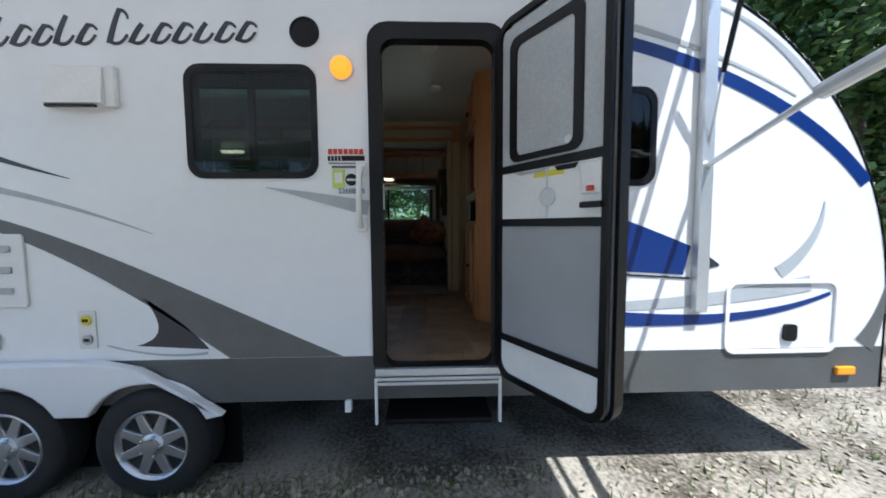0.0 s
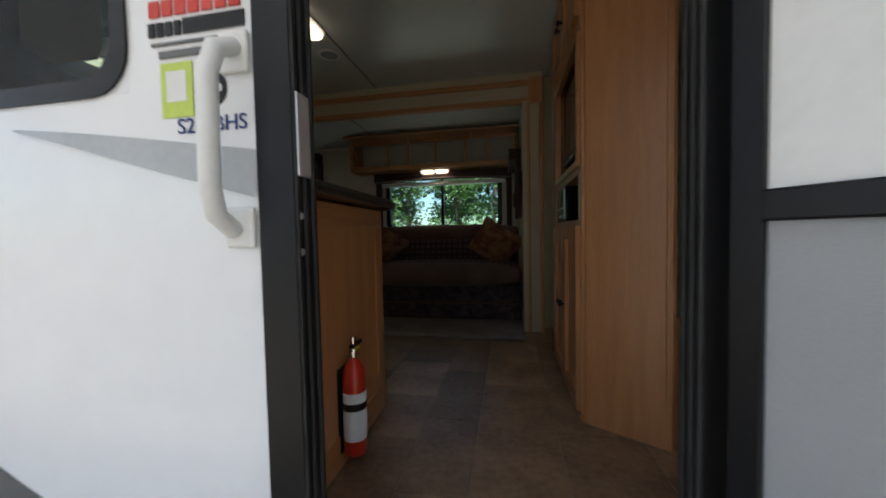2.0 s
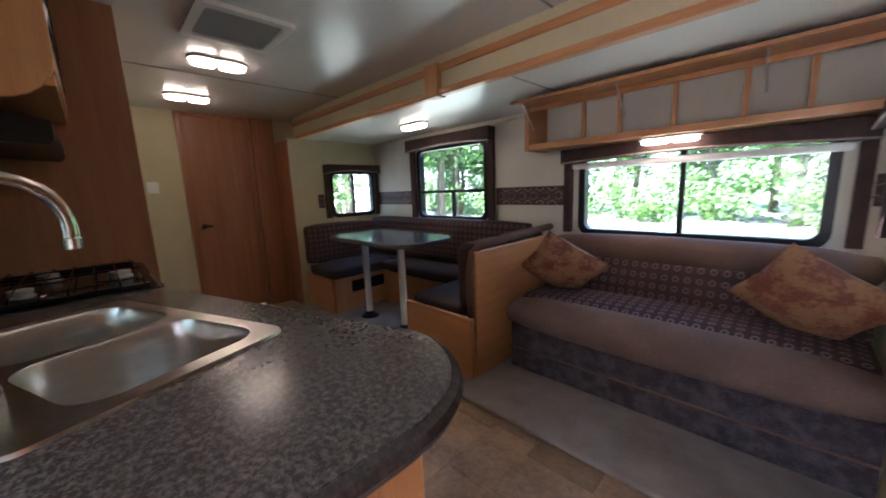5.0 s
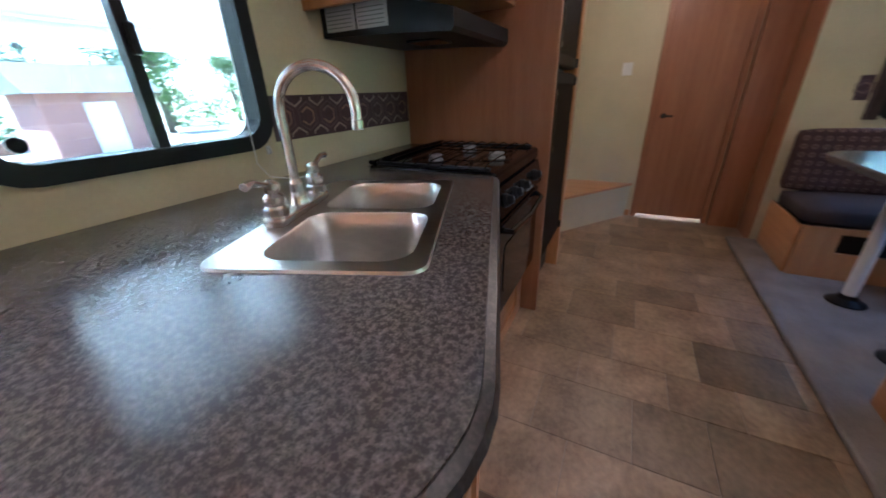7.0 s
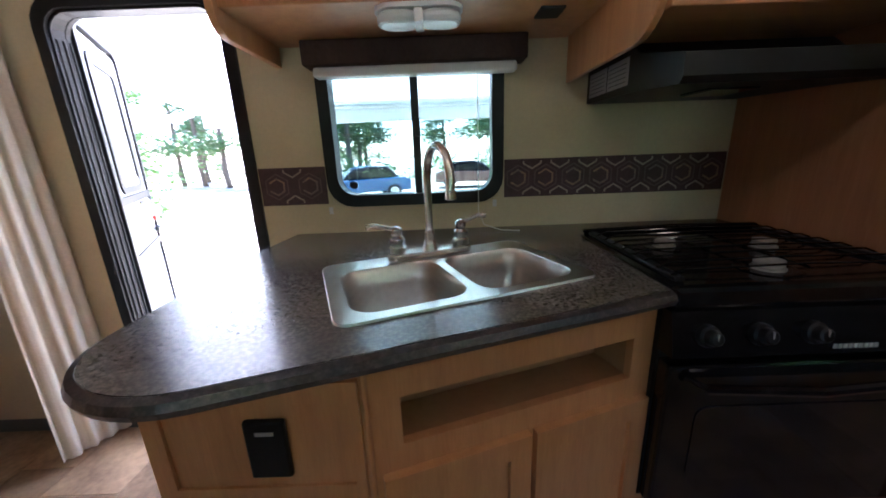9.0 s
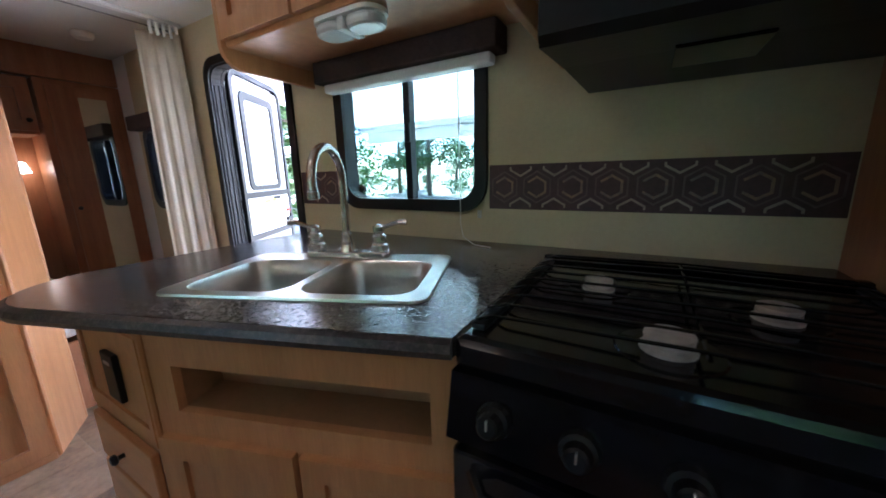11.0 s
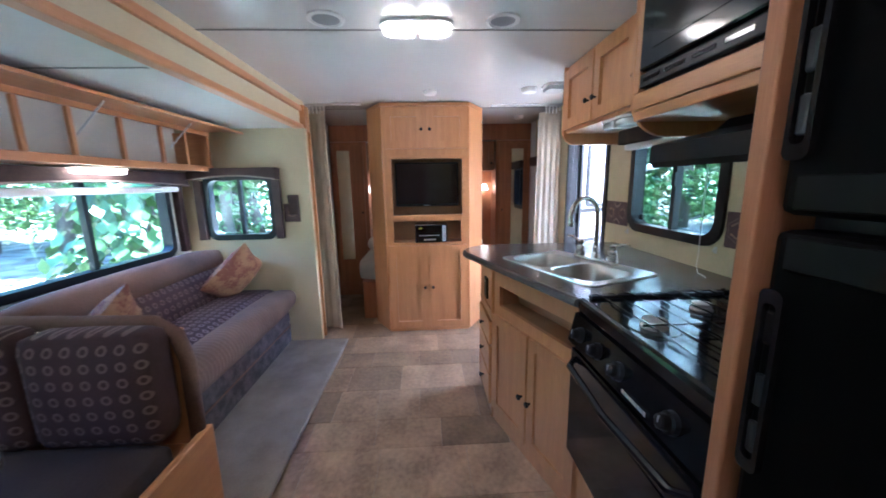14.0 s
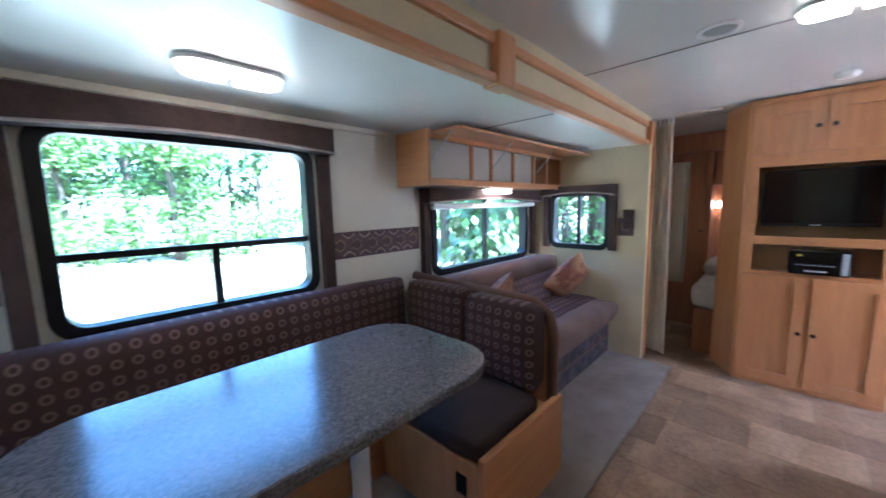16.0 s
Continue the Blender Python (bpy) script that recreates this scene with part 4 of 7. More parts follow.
# control panel and extinguisher on the cabinet's end
cp = thing("control_panel", endx, 0.20, 1.36, "black tank monitor panel with red rocker switches", "control panel")
part("plate", cuboid(endx + 0.0006, endx + 0.014, 0.09, 0.30, 1.343, 1.508, 0.004), BLACK, cp)
part("rim", ring(outline_rect(0.088, 0.302, 1.341, 1.510, 0.006), outline_rect(0.094, 0.296, 1.347, 1.504, 0.005), endx + 0.0142, endx + 0.0175, "x"), BLACK_GLOSS, cp)
for y, z, on in ((0.198, 1.438, 0), (0.226, 1.438, 0), (0.198, 1.382, 1), (0.226, 1.382, 0), (0.254, 1.382, 0)):
    part("rocker", cuboid(endx + 0.0138, endx + 0.0185, y - 0.0055, y + 0.0055, z - 0.009, z + 0.009, 0.002), RED_ON if on else RED_DIM, cp, "red rocker switch")
    part("print_bar", cuboid(endx + 0.0138, endx + 0.0144, y - 0.007, y + 0.007, z + 0.015, z + 0.0175), DECAL_LIGHT, cp)
    part("print_bar", cuboid(endx + 0.0138, endx + 0.0144, y - 0.005, y + 0.005, z - 0.017, z - 0.015), DECAL_LIGHT, cp)
for k in range(6):
    part("print_bar", cuboid(endx + 0.0138, endx + 0.0144, 0.155, 0.167, 1.36 + 0.017 * k, 1.3625 + 0.017 * k), DECAL_LIGHT, cp)
    part("print_bar", cuboid(endx + 0.0138, endx + 0.0144, 0.120, 0.142, 1.36 + 0.017 * k, 1.3625 + 0.017 * k), DECAL_GREY, cp)
for k in range(8):
    part("logo_stroke", rod([(endx + 0.0142, 0.212 + 0.009 * k, 1.474), (endx + 0.0142, 0.218 + 0.009 * k, 1.484 if k % 3 else 1.490)], 0.0006, 4), DECAL_LIGHT, cp)
part("logo_stroke", rod([(endx + 0.0142, 0.21, 1.468), (endx + 0.0142, 0.25, 1.471), (endx + 0.0142, 0.285, 1.469)], 0.0006, 4), DECAL_LIGHT, cp)
lb = thing("paper_label", endx, 0.18, 1.54, "small white printed label on the cabinet end", "label")
part("sheet", cuboid(endx + 0.0004, endx + 0.0014, 0.135, 0.235, 1.522, 1.552), PAPER, lb)
for k in range(4):
    part("print_bar", cuboid(endx + 0.0014, endx + 0.0018, 0.145, 0.225, 1.527 + 0.0055 * k, 1.529 + 0.0055 * k), DECAL_LIGHT, lb)
fe = thing("fire_extinguisher", endx + 0.05, 0.53, 0.745, "small red fire extinguisher with a white label in its bracket", "fire extinguisher")
part("cylinder", lathe([(0.005, 0.745), (0.034, 0.75), (0.038, 0.76), (0.038, 1.0), (0.034, 1.03), (0.02, 1.055), (0.013, 1.065)], (endx + 0.05, 0.53, 0), None, 24), RED, fe, smooth=50)
part("label_band", lathe([(0.0385, 0.80), (0.0388, 0.802), (0.0388, 0.955), (0.0385, 0.957)], (endx + 0.05, 0.53, 0), None, 24), PAPER, fe, "white instruction label")
part("strap", lathe([(0.0392, 0.90), (0.040, 0.902), (0.040, 0.922), (0.0392, 0.924)], (endx + 0.05, 0.53, 0), None, 24), BLACK, fe, "black rubber strap")
part("bracket", cuboid(endx + 0.0005, endx + 0.012, 0.505, 0.555, 0.75, 1.03, 0.003), BLACK, fe)
vl = part("valve", lathe([(0.012, 1.065), (0.015, 1.07), (0.015, 1.09), (0.009, 1.10), (0.009, 1.135)], (endx + 0.05, 0.53, 0), None, 14), NICKEL, fe)
part("grip", cuboid(endx + 0.043, endx + 0.057, 0.515, 0.59, 1.10, 1.112, 0.003), BLACK, vl)
part("pin", cuboid(endx + 0.058, endx + 0.064, 0.52, 0.555, 1.09, 1.10, 0.002), YELLOW, vl, "yellow safety pin tag")

# wallpaper band with its hexagon pattern
B0, B1 = 1.735, 1.882


def band(name, plane, u0, u1, d, out, hexes=True):
    th = thing(name, *to3(plane, (u0 + u1) / 2, B0, d), "brown wallpaper border with tan hexagon outlines", "border", kind="structure")
    part("ground", slab([(u0, B0), (u1, B0), (u1, B1), (u0, B1)], d + out * 0.0006, d + out * 0.0016, plane), BAND, th)
    n = max(1, round((u1 - u0) / 0.115))
    zc = (B0 + B1) / 2

    def stroke(bm, p, q, w, lift):
        dx, dz = q[0] - p[0], q[1] - p[1]
        l = math.hypot(dx, dz)
        nx, nz = -dz / l * w / 2, dx / l * w / 2
        ex, ez = dx / l * w * 0.3, dz / l * w * 0.3
        slab([(p[0] - ex + nx, p[1] - ez + nz), (p[0] - ex - nx, p[1] - ez - nz), (q[0] + ex - nx, q[1] + ez - nz), (q[0] + ex + nx, q[1] + ez + nz)], d + out * 0.0016, d + out * lift, plane, bm)

    lines, rings, dim = bmesh.new(), bmesh.new(), bmesh.new()
    step = (u1 - u0) / n
    for k in range(n):
        c = u0 + (k + 0.5) * step
        for r, bm, w, gap, lift in ((0.032, rings, 0.007, True, 0.0022), (0.050, dim, 0.005, False, 0.0019)):
            v = [(c + r * 0.98 * math.cos(radians(30 + 60 * j)), zc + r * math.sin(radians(30 + 60 * j))) for j in range(6)]
            for j in range(6):
                if not (gap and j == (5 if out > 0 and plane == "y" else 2)):
                    stroke(bm, v[j], v[(j + 1) % 6], w, lift)
        e = c + step / 2
        if k < n - 1:
            for s in (-1, 1):
                for q in (-1, 1):
                    stroke(lines, (e, zc + s * 0.036), (e + q * 0.034, zc + s * 0.056), 0.0065, 0.0024)
                    stroke(lines, (e + q * 0.034, zc + s * 0.056), (e + q * 0.034, zc + s * 0.064), 0.006, 0.0024)
    part("hexagons", dim, BAND_D, th)
    part("open_hexagons", rings, BAND_T, th)
    part("chevrons", lines, BAND_L, th)


band("wall_border", "y", -1.848, -0.975, 0.05, 1)
band("wall_border", "y", -0.27, -0.008, 0.05, 1)
band("wall_border", "y", -1.675, -1.04, SY, -1)
band("wall_border", "y", SX0 + 0.01, -2.79, SY, -1)
band("wall_border", "x", 2.29, 2.415, SX1, -1)
band("wall_border", "x", 2.40, 2.47, SX0, 1)
band("wall_border", "y", 0.44, SX1 - 0.01, SY, -1)

# window blind and valance over the sink
vb = thing("window_valance", -0.61, 0.1, 2.17, "dark valance box with a rolled white blind", "valance")
part("box", cuboid(-1.035, -0.265, 0.052, 0.15, 2.218, 2.297, 0.006), VALANCE, vb)
part("rolled_blind", cuboid(-1.005, -0.29, 0.07, 0.125, 2.185, 2.219, 0.01), PLASTIC_W, vb, "rolled white pleated blind")
cd = thing("blind_cord", -0.80, 0.075, 1.63, "thin white blind cord hanging onto the counter", "cord")
part("cord", rod([(-0.87, 0.075, 2.19), (-0.87, 0.072, 1.9), (-0.87, 0.07, 1.68), (-0.89, 0.09, 1.635), (-0.95, 0.13, 1.619), (-1.02, 0.15, 1.6185)], 0.0016, 5), PLASTIC_W, cd)

# upper cabinets
def drop_end(y1, z0, z1, r):
    """End board of a hanging cabinet: it drops below the bottom and its front lower corner is rounded."""
    out = [(0.051, z1), (0.051, z0)]
    out += [(y1 - r + r * math.sin(radians(15 * k)), z0 + r - r * math.cos(radians(15 * k))) for k in range(7)]
    return out + [(y1, z1)]


uc = thing("upper_cabinet", -0.53, 0.2, 2.27, "maple upper cabinet with doors over the sink", "cabinet")
part("body", cuboid(-1.199, -0.161, 0.051, 0.42, 2.30, CE - 0.002, 0.004), WOOD, uc)
part("end_panel", slab(drop_end(0.437, 2.235, CE - 0.002, 0.075), -0.16, -0.138, "x", bevel=0.003), WOOD, uc)
for a, b, k in ((-0.52, -0.168, -0.49), (-0.88, -0.535, -0.565), (-1.19, -0.895, -0.92)):
    panel_door("cabinet_door", uc, "y", a, b, 2.318, CE - 0.03, 0.42, 1, WOOD, (k, 2.42))
lt = thing("under_cabinet_light", -0.68, 0.35, 2.24, "clear ribbed under-cabinet light, switched off", "lamp")
part("base", slab(outline_rect(-0.80, -0.56, 0.31, 0.415, 0.05), 2.288, 2.2995, "z"), PLASTIC_W, lt)
for s_ in (-1, 1):
    part("diffuser", slab(outline_rect(-0.68 + min(0, s_ * 0.116), -0.68 + max(0, s_ * 0.116), 0.315, 0.41, 0.045), 2.256, 2.2885, "z", bevel=0.012), LAMP_OFF, lt)
part("divider", cuboid(-0.692, -0.668, 0.318, 0.407, 2.254, 2.2885, 0.004), PLASTIC_W, lt)
tagged(part("cabinet_vent", cuboid(-1.09, -1.02, 0.27, 0.35, 2.292, 2.2995, 0.002), BLACK), "small black vent under the upper cabinet", "vent")

mc = thing("microwave_cabinet", -1.36, 0.3, 2.20, "maple cabinet housing the microwave over the range", "cabinet")
part("bottom", cuboid(-1.849, -1.2195, 0.051, 0.625, 2.195, 2.225, 0.004), WOOD_H, mc)
part("side", slab(drop_end(0.63, 2.15, CE - 0.002, 0.12), -1.219, -1.2, "x", bevel=0.003), WOOD, mc)
part("face_rail", cuboid(-1.849, -1.2195, 0.61, 0.63, 2.2255, 2.275, 0.003), WOOD_H, mc)
part("face_stile", cuboid(-1.244, -1.22, 0.61, 0.63, 2.276, CE - 0.003, 0.003), WOOD, mc)
mw = thing("microwave", -1.36, 0.3, 2.28, "black built-in microwave oven with a dark glass door", "microwave")
part("body", cuboid(-1.848, -1.245, 0.07, 0.61, 2.277, CE - 0.004), BLACK, mw)
md = part("door", cuboid(-1.71, -1.25, 0.61, 0.637, 2.33, CE - 0.01, 0.008), BLACK_GLOSS, mw)
part("window", cuboid(-1.66, -1.31, 0.637, 0.639, 2.38, CE - 0.05), SCREEN, md)
part("control_strip", cuboid(-1.84, -1.715, 0.61, 0.635, 2.33, CE - 0.01, 0.006), BLACK, mw)
part("grille", cuboid(-1.84, -1.25, 0.611, 0.632, 2.285, 2.325, 0.004), BLACK, mw)
for k in range(6):
    part("louvre", cuboid(-1.82 + 0.095 * k, -1.75 + 0.095 * k, 0.632, 0.635, 2.30, 2.31), SCREEN, mw)

hd = thing("range_hood", -1.45, 0.3, 2.06, "black range hood with white paper tags", "range hood")
bm = slab([(0.055, 2.072), (0.40, 2.062), (0.585, 2.05), (0.597, 2.065), (0.597, 2.115), (0.57, 2.122), (0.40, 2.16), (0.36, 2.193), (0.055, 2.193)], -1.848, -1.281, "x")
part("shell", bm, BLACK, hd)
part("lens", cuboid(-1.60, -1.47, 0.30, 0.44, 2.054, 2.064, 0.003), BLACK_GLOSS, hd)
for y in (0.145, 0.285):
    tg = part("paper_tag", cuboid(-1.2805, -1.2795, y - 0.066, y + 0.066, 2.088, 2.165), TAG, hd, "pale printed paper tag")
    for k in range(5):
        part("print_bar", cuboid(-1.2795, -1.2791, y - 0.058, y + 0.052, 2.098 + 0.0125 * k, 2.101 + 0.0125 * k), DECAL_GREY, tg)

for x, z in ((-0.276, 1.707), (-0.937, 1.714)):
    cl = thing("wall_clip", x, 0.05, z, "small clear plastic cord clip on the papered wall", "clip", "cord clips")
    part("base", cuboid(x - 0.008, x + 0.008, 0.0502, 0.053, z - 0.014, z + 0.014, 0.001), LAMP_OFF, cl)
    part("hook", rod([(x, 0.053, z + 0.006), (x, 0.062, z + 0.002), (x, 0.063, z - 0.008), (x, 0.055, z - 0.011)], 0.0025, 6), LAMP_OFF, cl)

# range
rg = thing("range", -1.45, 0.36, FL, "black enamel gas range with a wire grate", "range")
RX0, RX1, RY = -1.842, -1.212, 0.77
part("body", cuboid(RX0, RX1, 0.24, RY - 0.03, 1.02, 1.565, 0.004), BLACK, rg)
tpn = part("cooktop", cuboid(RX0, RX1 - 0.001, 0.24, RY, 1.566, 1.622, 0.014), BLACK_GLOSS, rg)
part("back_lip", cuboid(RX0 + 0.01, RX1 - 0.01, 0.24, 0.265, 1.6225, 1.64, 0.006), BLACK_GLOSS, tpn)
part("control_fascia", slab([(RY - 0.029, 1.46), (RY + 0.025, 1.465), (RY + 0.002, 1.565), (RY - 0.029, 1.565)], RX0, RX1, "x"), BLACK_GLOSS, rg)
for k in range(4):
    x = RX1 - 0.075 - 0.115 * k - (0.09 if k == 3 else 0)
    kn = part("knob", lathe([(0.026, 0), (0.024, 0.012), (0.018, 0.015), (0.016, 0.03), (0.012, 0.033)], (x, RY + 0.014, 1.513), pose(0, 0, 0, -77, 0, 0), 18), BLACK, rg)
    part("pointer", cuboid(x - 0.0012, x + 0.0012, RY + 0.03, RY + 0.0475, 1.518, 1.533, 0.0005), DECAL_LIGHT, kn)
for k in range(9):
    part("print_bar", cuboid(-1.565 - 0.011 * k, -1.557 - 0.011 * k, RY + 0.0255, RY + 0.027, 1.478, 1.488), DECAL_LIGHT, rg)
od = part("oven_door", cuboid(RX0 + 0.005, RX1 - 0.003, RY - 0.03, RY + 0.015, 1.03, 1.44, 0.008), BLACK_GLOSS, rg)
part("window", slab(outline_rect(RX0 + 0.08, RX1 - 0.08, 1.12, 1.33, 0.03), RY + 0.0152, RY + 0.018), SCREEN, od)
part("handle", rod([(RX0 + 0.04, RY + 0.016, 1.41), (RX0 + 0.07, RY + 0.045, 1.40), (-1.527, RY + 0.055, 1.39), (RX1 - 0.07, RY + 0.045, 1.40), (RX1 - 0.04, RY + 0.016, 1.41)], 0.011, 8), BLACK_GLOSS, od)
for x, y, r in ((-1.38, 0.46, 0.026), (-1.49, 0.68, 0.03), (-1.64, 0.50, 0.028)):
    part("bowl", lathe([(r * 2.2, 0.0), (r * 2.1, 0.002), (r * 1.3, 0.0015)], (x, y, 1.6222), None, 24), BLACK_GLOSS, rg)
    bn = part("burner", lathe([(r * 1.15, 0), (r * 1.15, 0.004), (r * 0.85, 0.006), (r * 0.85, 0.009), (r, 0.010), (r, 0.0125), (r * 0.9, 0.0135), (r * 0.9, 0.0155), (r, 0.0165), (r, 0.019)], (x, y, 1.624), None, 22), BURNER, rg, "pale ribbed burner head")
    part("cap", lathe([(r * 1.02, 0), (r * 1.0, 0.003), (r * 0.7, 0.0045), (0.001, 0.005)], (x, y, 1.6432), None, 22), BURNER, bn)
gr = part("grate", rod([(-1.527, 0.285, 1.645), (-1.527, RY - 0.035, 1.645)], 0.003, 6), BLACK_GLOSS, rg, "black wire grate")
for k in range(9):
    y = 0.285 + k * (RY - 0.33) / 8
    part("wire", rod([(RX0 + 0.02, y, 1.634), (RX0 + 0.05, y, 1.645), (-1.527, y, 1.650), (RX1 - 0.05, y, 1.645), (RX1 - 0.02, y, 1.634)], 0.0026, 6), BLACK_GLOSS, gr)
for x in (RX0 + 0.03, RX1 - 0.03):
    part("side_rail", cuboid(x - 0.012, x + 0.012, 0.275, RY - 0.03, 1.6225, 1.634, 0.004), BLACK, gr)
ls = thing("range_base_panel", -1.45, 0.63, FL, "maple louvred panel below the range", "panel")
part("frame", pierced(RX0, RX1, FL, 1.018, [(RX0 + 0.10, RX1 - 0.10, 0.78, 0.96)], 0.71, 0.73), WOOD, ls)
for k in range(9):
    z = 0.79 + 0.019 * k
    part("slat", cuboid(RX0 + 0.09, RX1 - 0.09, 0.712, 0.726, z, z + 0.012, 0.002), WOOD_H, ls)

# fridge and its housing
tagged(part("fridge_side_panel", cuboid(-1.878, -1.85, 0.051, 0.82, FL, CE - 0.002, 0.004), BROWN_WOOD_SHADED), "tall brown wood panel, its colour darkened for shade, between the range and the fridge", "panel", kind="structure")
fg = thing("fridge", -2.1, 0.4, FL, "black two-door refrigerator with recessed handles", "refrigerator")
part("body", cuboid(-2.40, -1.80, 0.06, 0.70, 0.98, 2.50, 0.004), BLACK, fg)
for z0, z1 in ((0.99, 1.945), (1.965, 2.48)):
    d = part("door", cuboid(-2.395, -1.808, 0.70, 0.765, z0, z1, 0.012), BLACK_FRIDGE, fg)
    edge = z1 - 0.052 if z0 < 1.5 else z0 + 0.008
    part("door_trim", cuboid(-2.39, -1.83, 0.7655, 0.769, edge, edge + 0.044, 0.002), FRIDGE_TRIM, d, "dark grey trim strip beside the gap")
    low = z1 - 0.36 if z0 < 1.5 else z0 + 0.07
    grip = part("handle", ring(outline_rect(-1.845, -1.812, low, low + 0.28, 0.012), outline_rect(-1.838, -1.819, low + 0.02, low + 0.26, 0.008), 0.7655, 0.776), BLACK_GLOSS, d)
    for zz in (low + 0.03, low + 0.105, low + 0.20):
        part("latch", cuboid(-1.836, -1.821, 0.7656, 0.774, zz, zz + 0.05, 0.004), BLACK_GLOSS if zz > low + 0.15 else ALLOY_DARK, grip)
    for zz in (z0 + 0.01, z1 - 0.06):
        part("hinge", cuboid(-2.40, -2.38, 0.752, 0.778, zz, zz + 0.045, 0.004), BLACK, d)
part("base_door", cuboid(-2.395, -1.80, 0.64, 0.70, 0.72, 0.975, 0.005), BLACK, fg)
hs = thing("fridge_housing", -2.1, 0.4, 2.5, "maple cabinet over and beside the fridge", "cabinet")
part("top_box", cuboid(-2.40, -1.792, 0.051, 0.74, 2.505, CE - 0.003, 0.004), WOOD_H, hs)
part("far_panel", cuboid(-2.46, -2.402, 0.051, 0.775, FL, CE - 0.003, 0.004), WOOD, hs)
panel_door("cabinet_door", hs, "y", -2.39, -1.80, 2.515, CE - 0.01, 0.74, 1, WOOD, (-2.0, 2.55))
for unit in (fg, hs):
    moved(unit, -0.088, 0.045)

# ---------------------------------------------------------------- TV cabinet
tv = thing("tv_cabinet", 0.8, 1.28, FL, "tall maple entertainment cabinet with canted corners", "cabinet")
X0, XB = 0.67, 0.93
NICHE, TVH = (0.985, 1.57, 1.515, 1.70), (0.955, 1.585, 1.74, 2.24)
bm = pierced(0.923, 1.627, FL, 2.64, [NICHE, TVH], X0, X0 + 0.02, "x")
part("front_frame", bm, WOOD, tv)
for s in (0, 1):
    y = (lambda v: v) if s == 0 else (lambda v: 2.55 - v)
    part("side_panel", slab([(X0, y(0.922)), (X0 + 0.012, y(0.91)), (XB, y(0.76)), (XB, y(0.78)), (X0 + 0.021, y(0.922))], FL, 2.64, "z"), WOOD, tv)
    part("corner_bead", rod([(X0 + 0.006, y(0.916), FL + 0.01), (X0 + 0.006, y(0.916), 2.63)], 0.011, 8), WOOD, tv)
    part("back_bead", rod([(XB - 0.006, y(0.775), FL + 0.01), (XB - 0.006, y(0.775), 2.63)], 0.013, 8), WOOD, tv)
part("back", cuboid(XB, XB + 0.015, 0.77, 1.78, FL, 2.64), WOOD, tv)
part("crown", slab([(XB + 0.015, 0.76), (XB, 0.76), (X0 - 0.012, 0.91), (X0 - 0.012, 1.64), (XB, 1.79), (XB + 0.015, 1.79)], 2.641, 2.668, "z"), WOOD_Y, tv)
part("plinth", cuboid(X0 - 0.008, X0 - 0.0005, 0.924, 1.626, FL, FL + 0.03, 0.003), WOOD_Y, tv)
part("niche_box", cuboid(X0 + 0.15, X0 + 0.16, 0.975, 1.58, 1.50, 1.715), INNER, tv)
part("niche_floor", cuboid(X0 + 0.0205, X0 + 0.149, 0.975, 1.58, 1.495, 1.514), WOOD_Y, tv)
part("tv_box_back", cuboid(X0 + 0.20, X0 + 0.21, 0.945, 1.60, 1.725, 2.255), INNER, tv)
part("tv_box_floor", cuboid(X0 + 0.0205, X0 + 0.199, 0.945, 1.60, 1.725, 1.739), WOOD_Y, tv)
part("tv_surround", ring(outline_rect(TVH[0] - 0.012, TVH[1] + 0.012, TVH[2] - 0.012, TVH[3] + 0.012, 0.004), outline_rect(TVH[0] + 0.018, TVH[1] - 0.018, TVH[2] + 0.014, TVH[3] - 0.018, 0.004), X0 - 0.012, X0 - 0.0006, "x"), WOOD_Y, tv)
for a, b, z0, z1, k, kz in ((0.935, 1.264, 0.738, 1.49, 1.24, 1.115), (1.286, 1.615, 0.738, 1.49, 1.31, 1.115), (0.935, 1.264, 2.305, 2.615, 1.24, 2.455), (1.286, 1.615, 2.305, 2.615, 1.31, 2.455)):
    panel_door("cabinet_door", tv, "x", a, b, z0, z1, X0 - 0.001, -1, WOOD, (k, kz))
tl = thing("television", 0.74, 1.275, 1.80, "black flat-screen television inside the cabinet opening", "television")
part("casing", cuboid(X0 + 0.025, X0 + 0.08, 1.0, 1.545, 1.825, 2.195, 0.012), BLACK, tl)
part("screen", cuboid(X0 + 0.0215, X0 + 0.0255, 1.015, 1.530, 1.848, 2.182), SCREEN, tl)
part("arm", cuboid(X0 + 0.08, X0 + 0.199, 1.20, 1.36, 1.95, 2.07, 0.01), BLACK, tl)
part("badge", cuboid(X0 + 0.0225, X0 + 0.0247, 1.255, 1.305, 1.832, 1.838), ALU, tl)
rd = thing("radio", 0.72, 1.24, 1.515, "black entertainment radio with small printed markings", "radio")
part("body", cuboid(X0 - 0.03, X0 + 0.13, 1.11, 1.385, 1.5155, 1.672, 0.006), BLACK_GLOSS, rd)
part("display", cuboid(X0 - 0.0325, X0 - 0.0302, 1.18, 1.365, 1.60, 1.655), SCREEN, rd)
part("side_trim", cuboid(X0 - 0.0335, X0 - 0.0302, 1.118, 1.150, 1.525, 1.662, 0.001), DECAL_LIGHT, rd)
part("sticker", cuboid(X0 - 0.0332, X0 - 0.0326, 1.325, 1.35, 1.635, 1.648), YELLOW, rd)
for k in range(7):
    part("print_bar", cuboid(X0 - 0.0312, X0 - 0.0302, 1.18 + 0.026 * k, 1.198 + 0.026 * k, 1.575, 1.581), DECAL_LIGHT, rd)
part("slot", cuboid(X0 - 0.0312, X0 - 0.0302, 1.21, 1.31, 1.535, 1.545), ALU, rd)

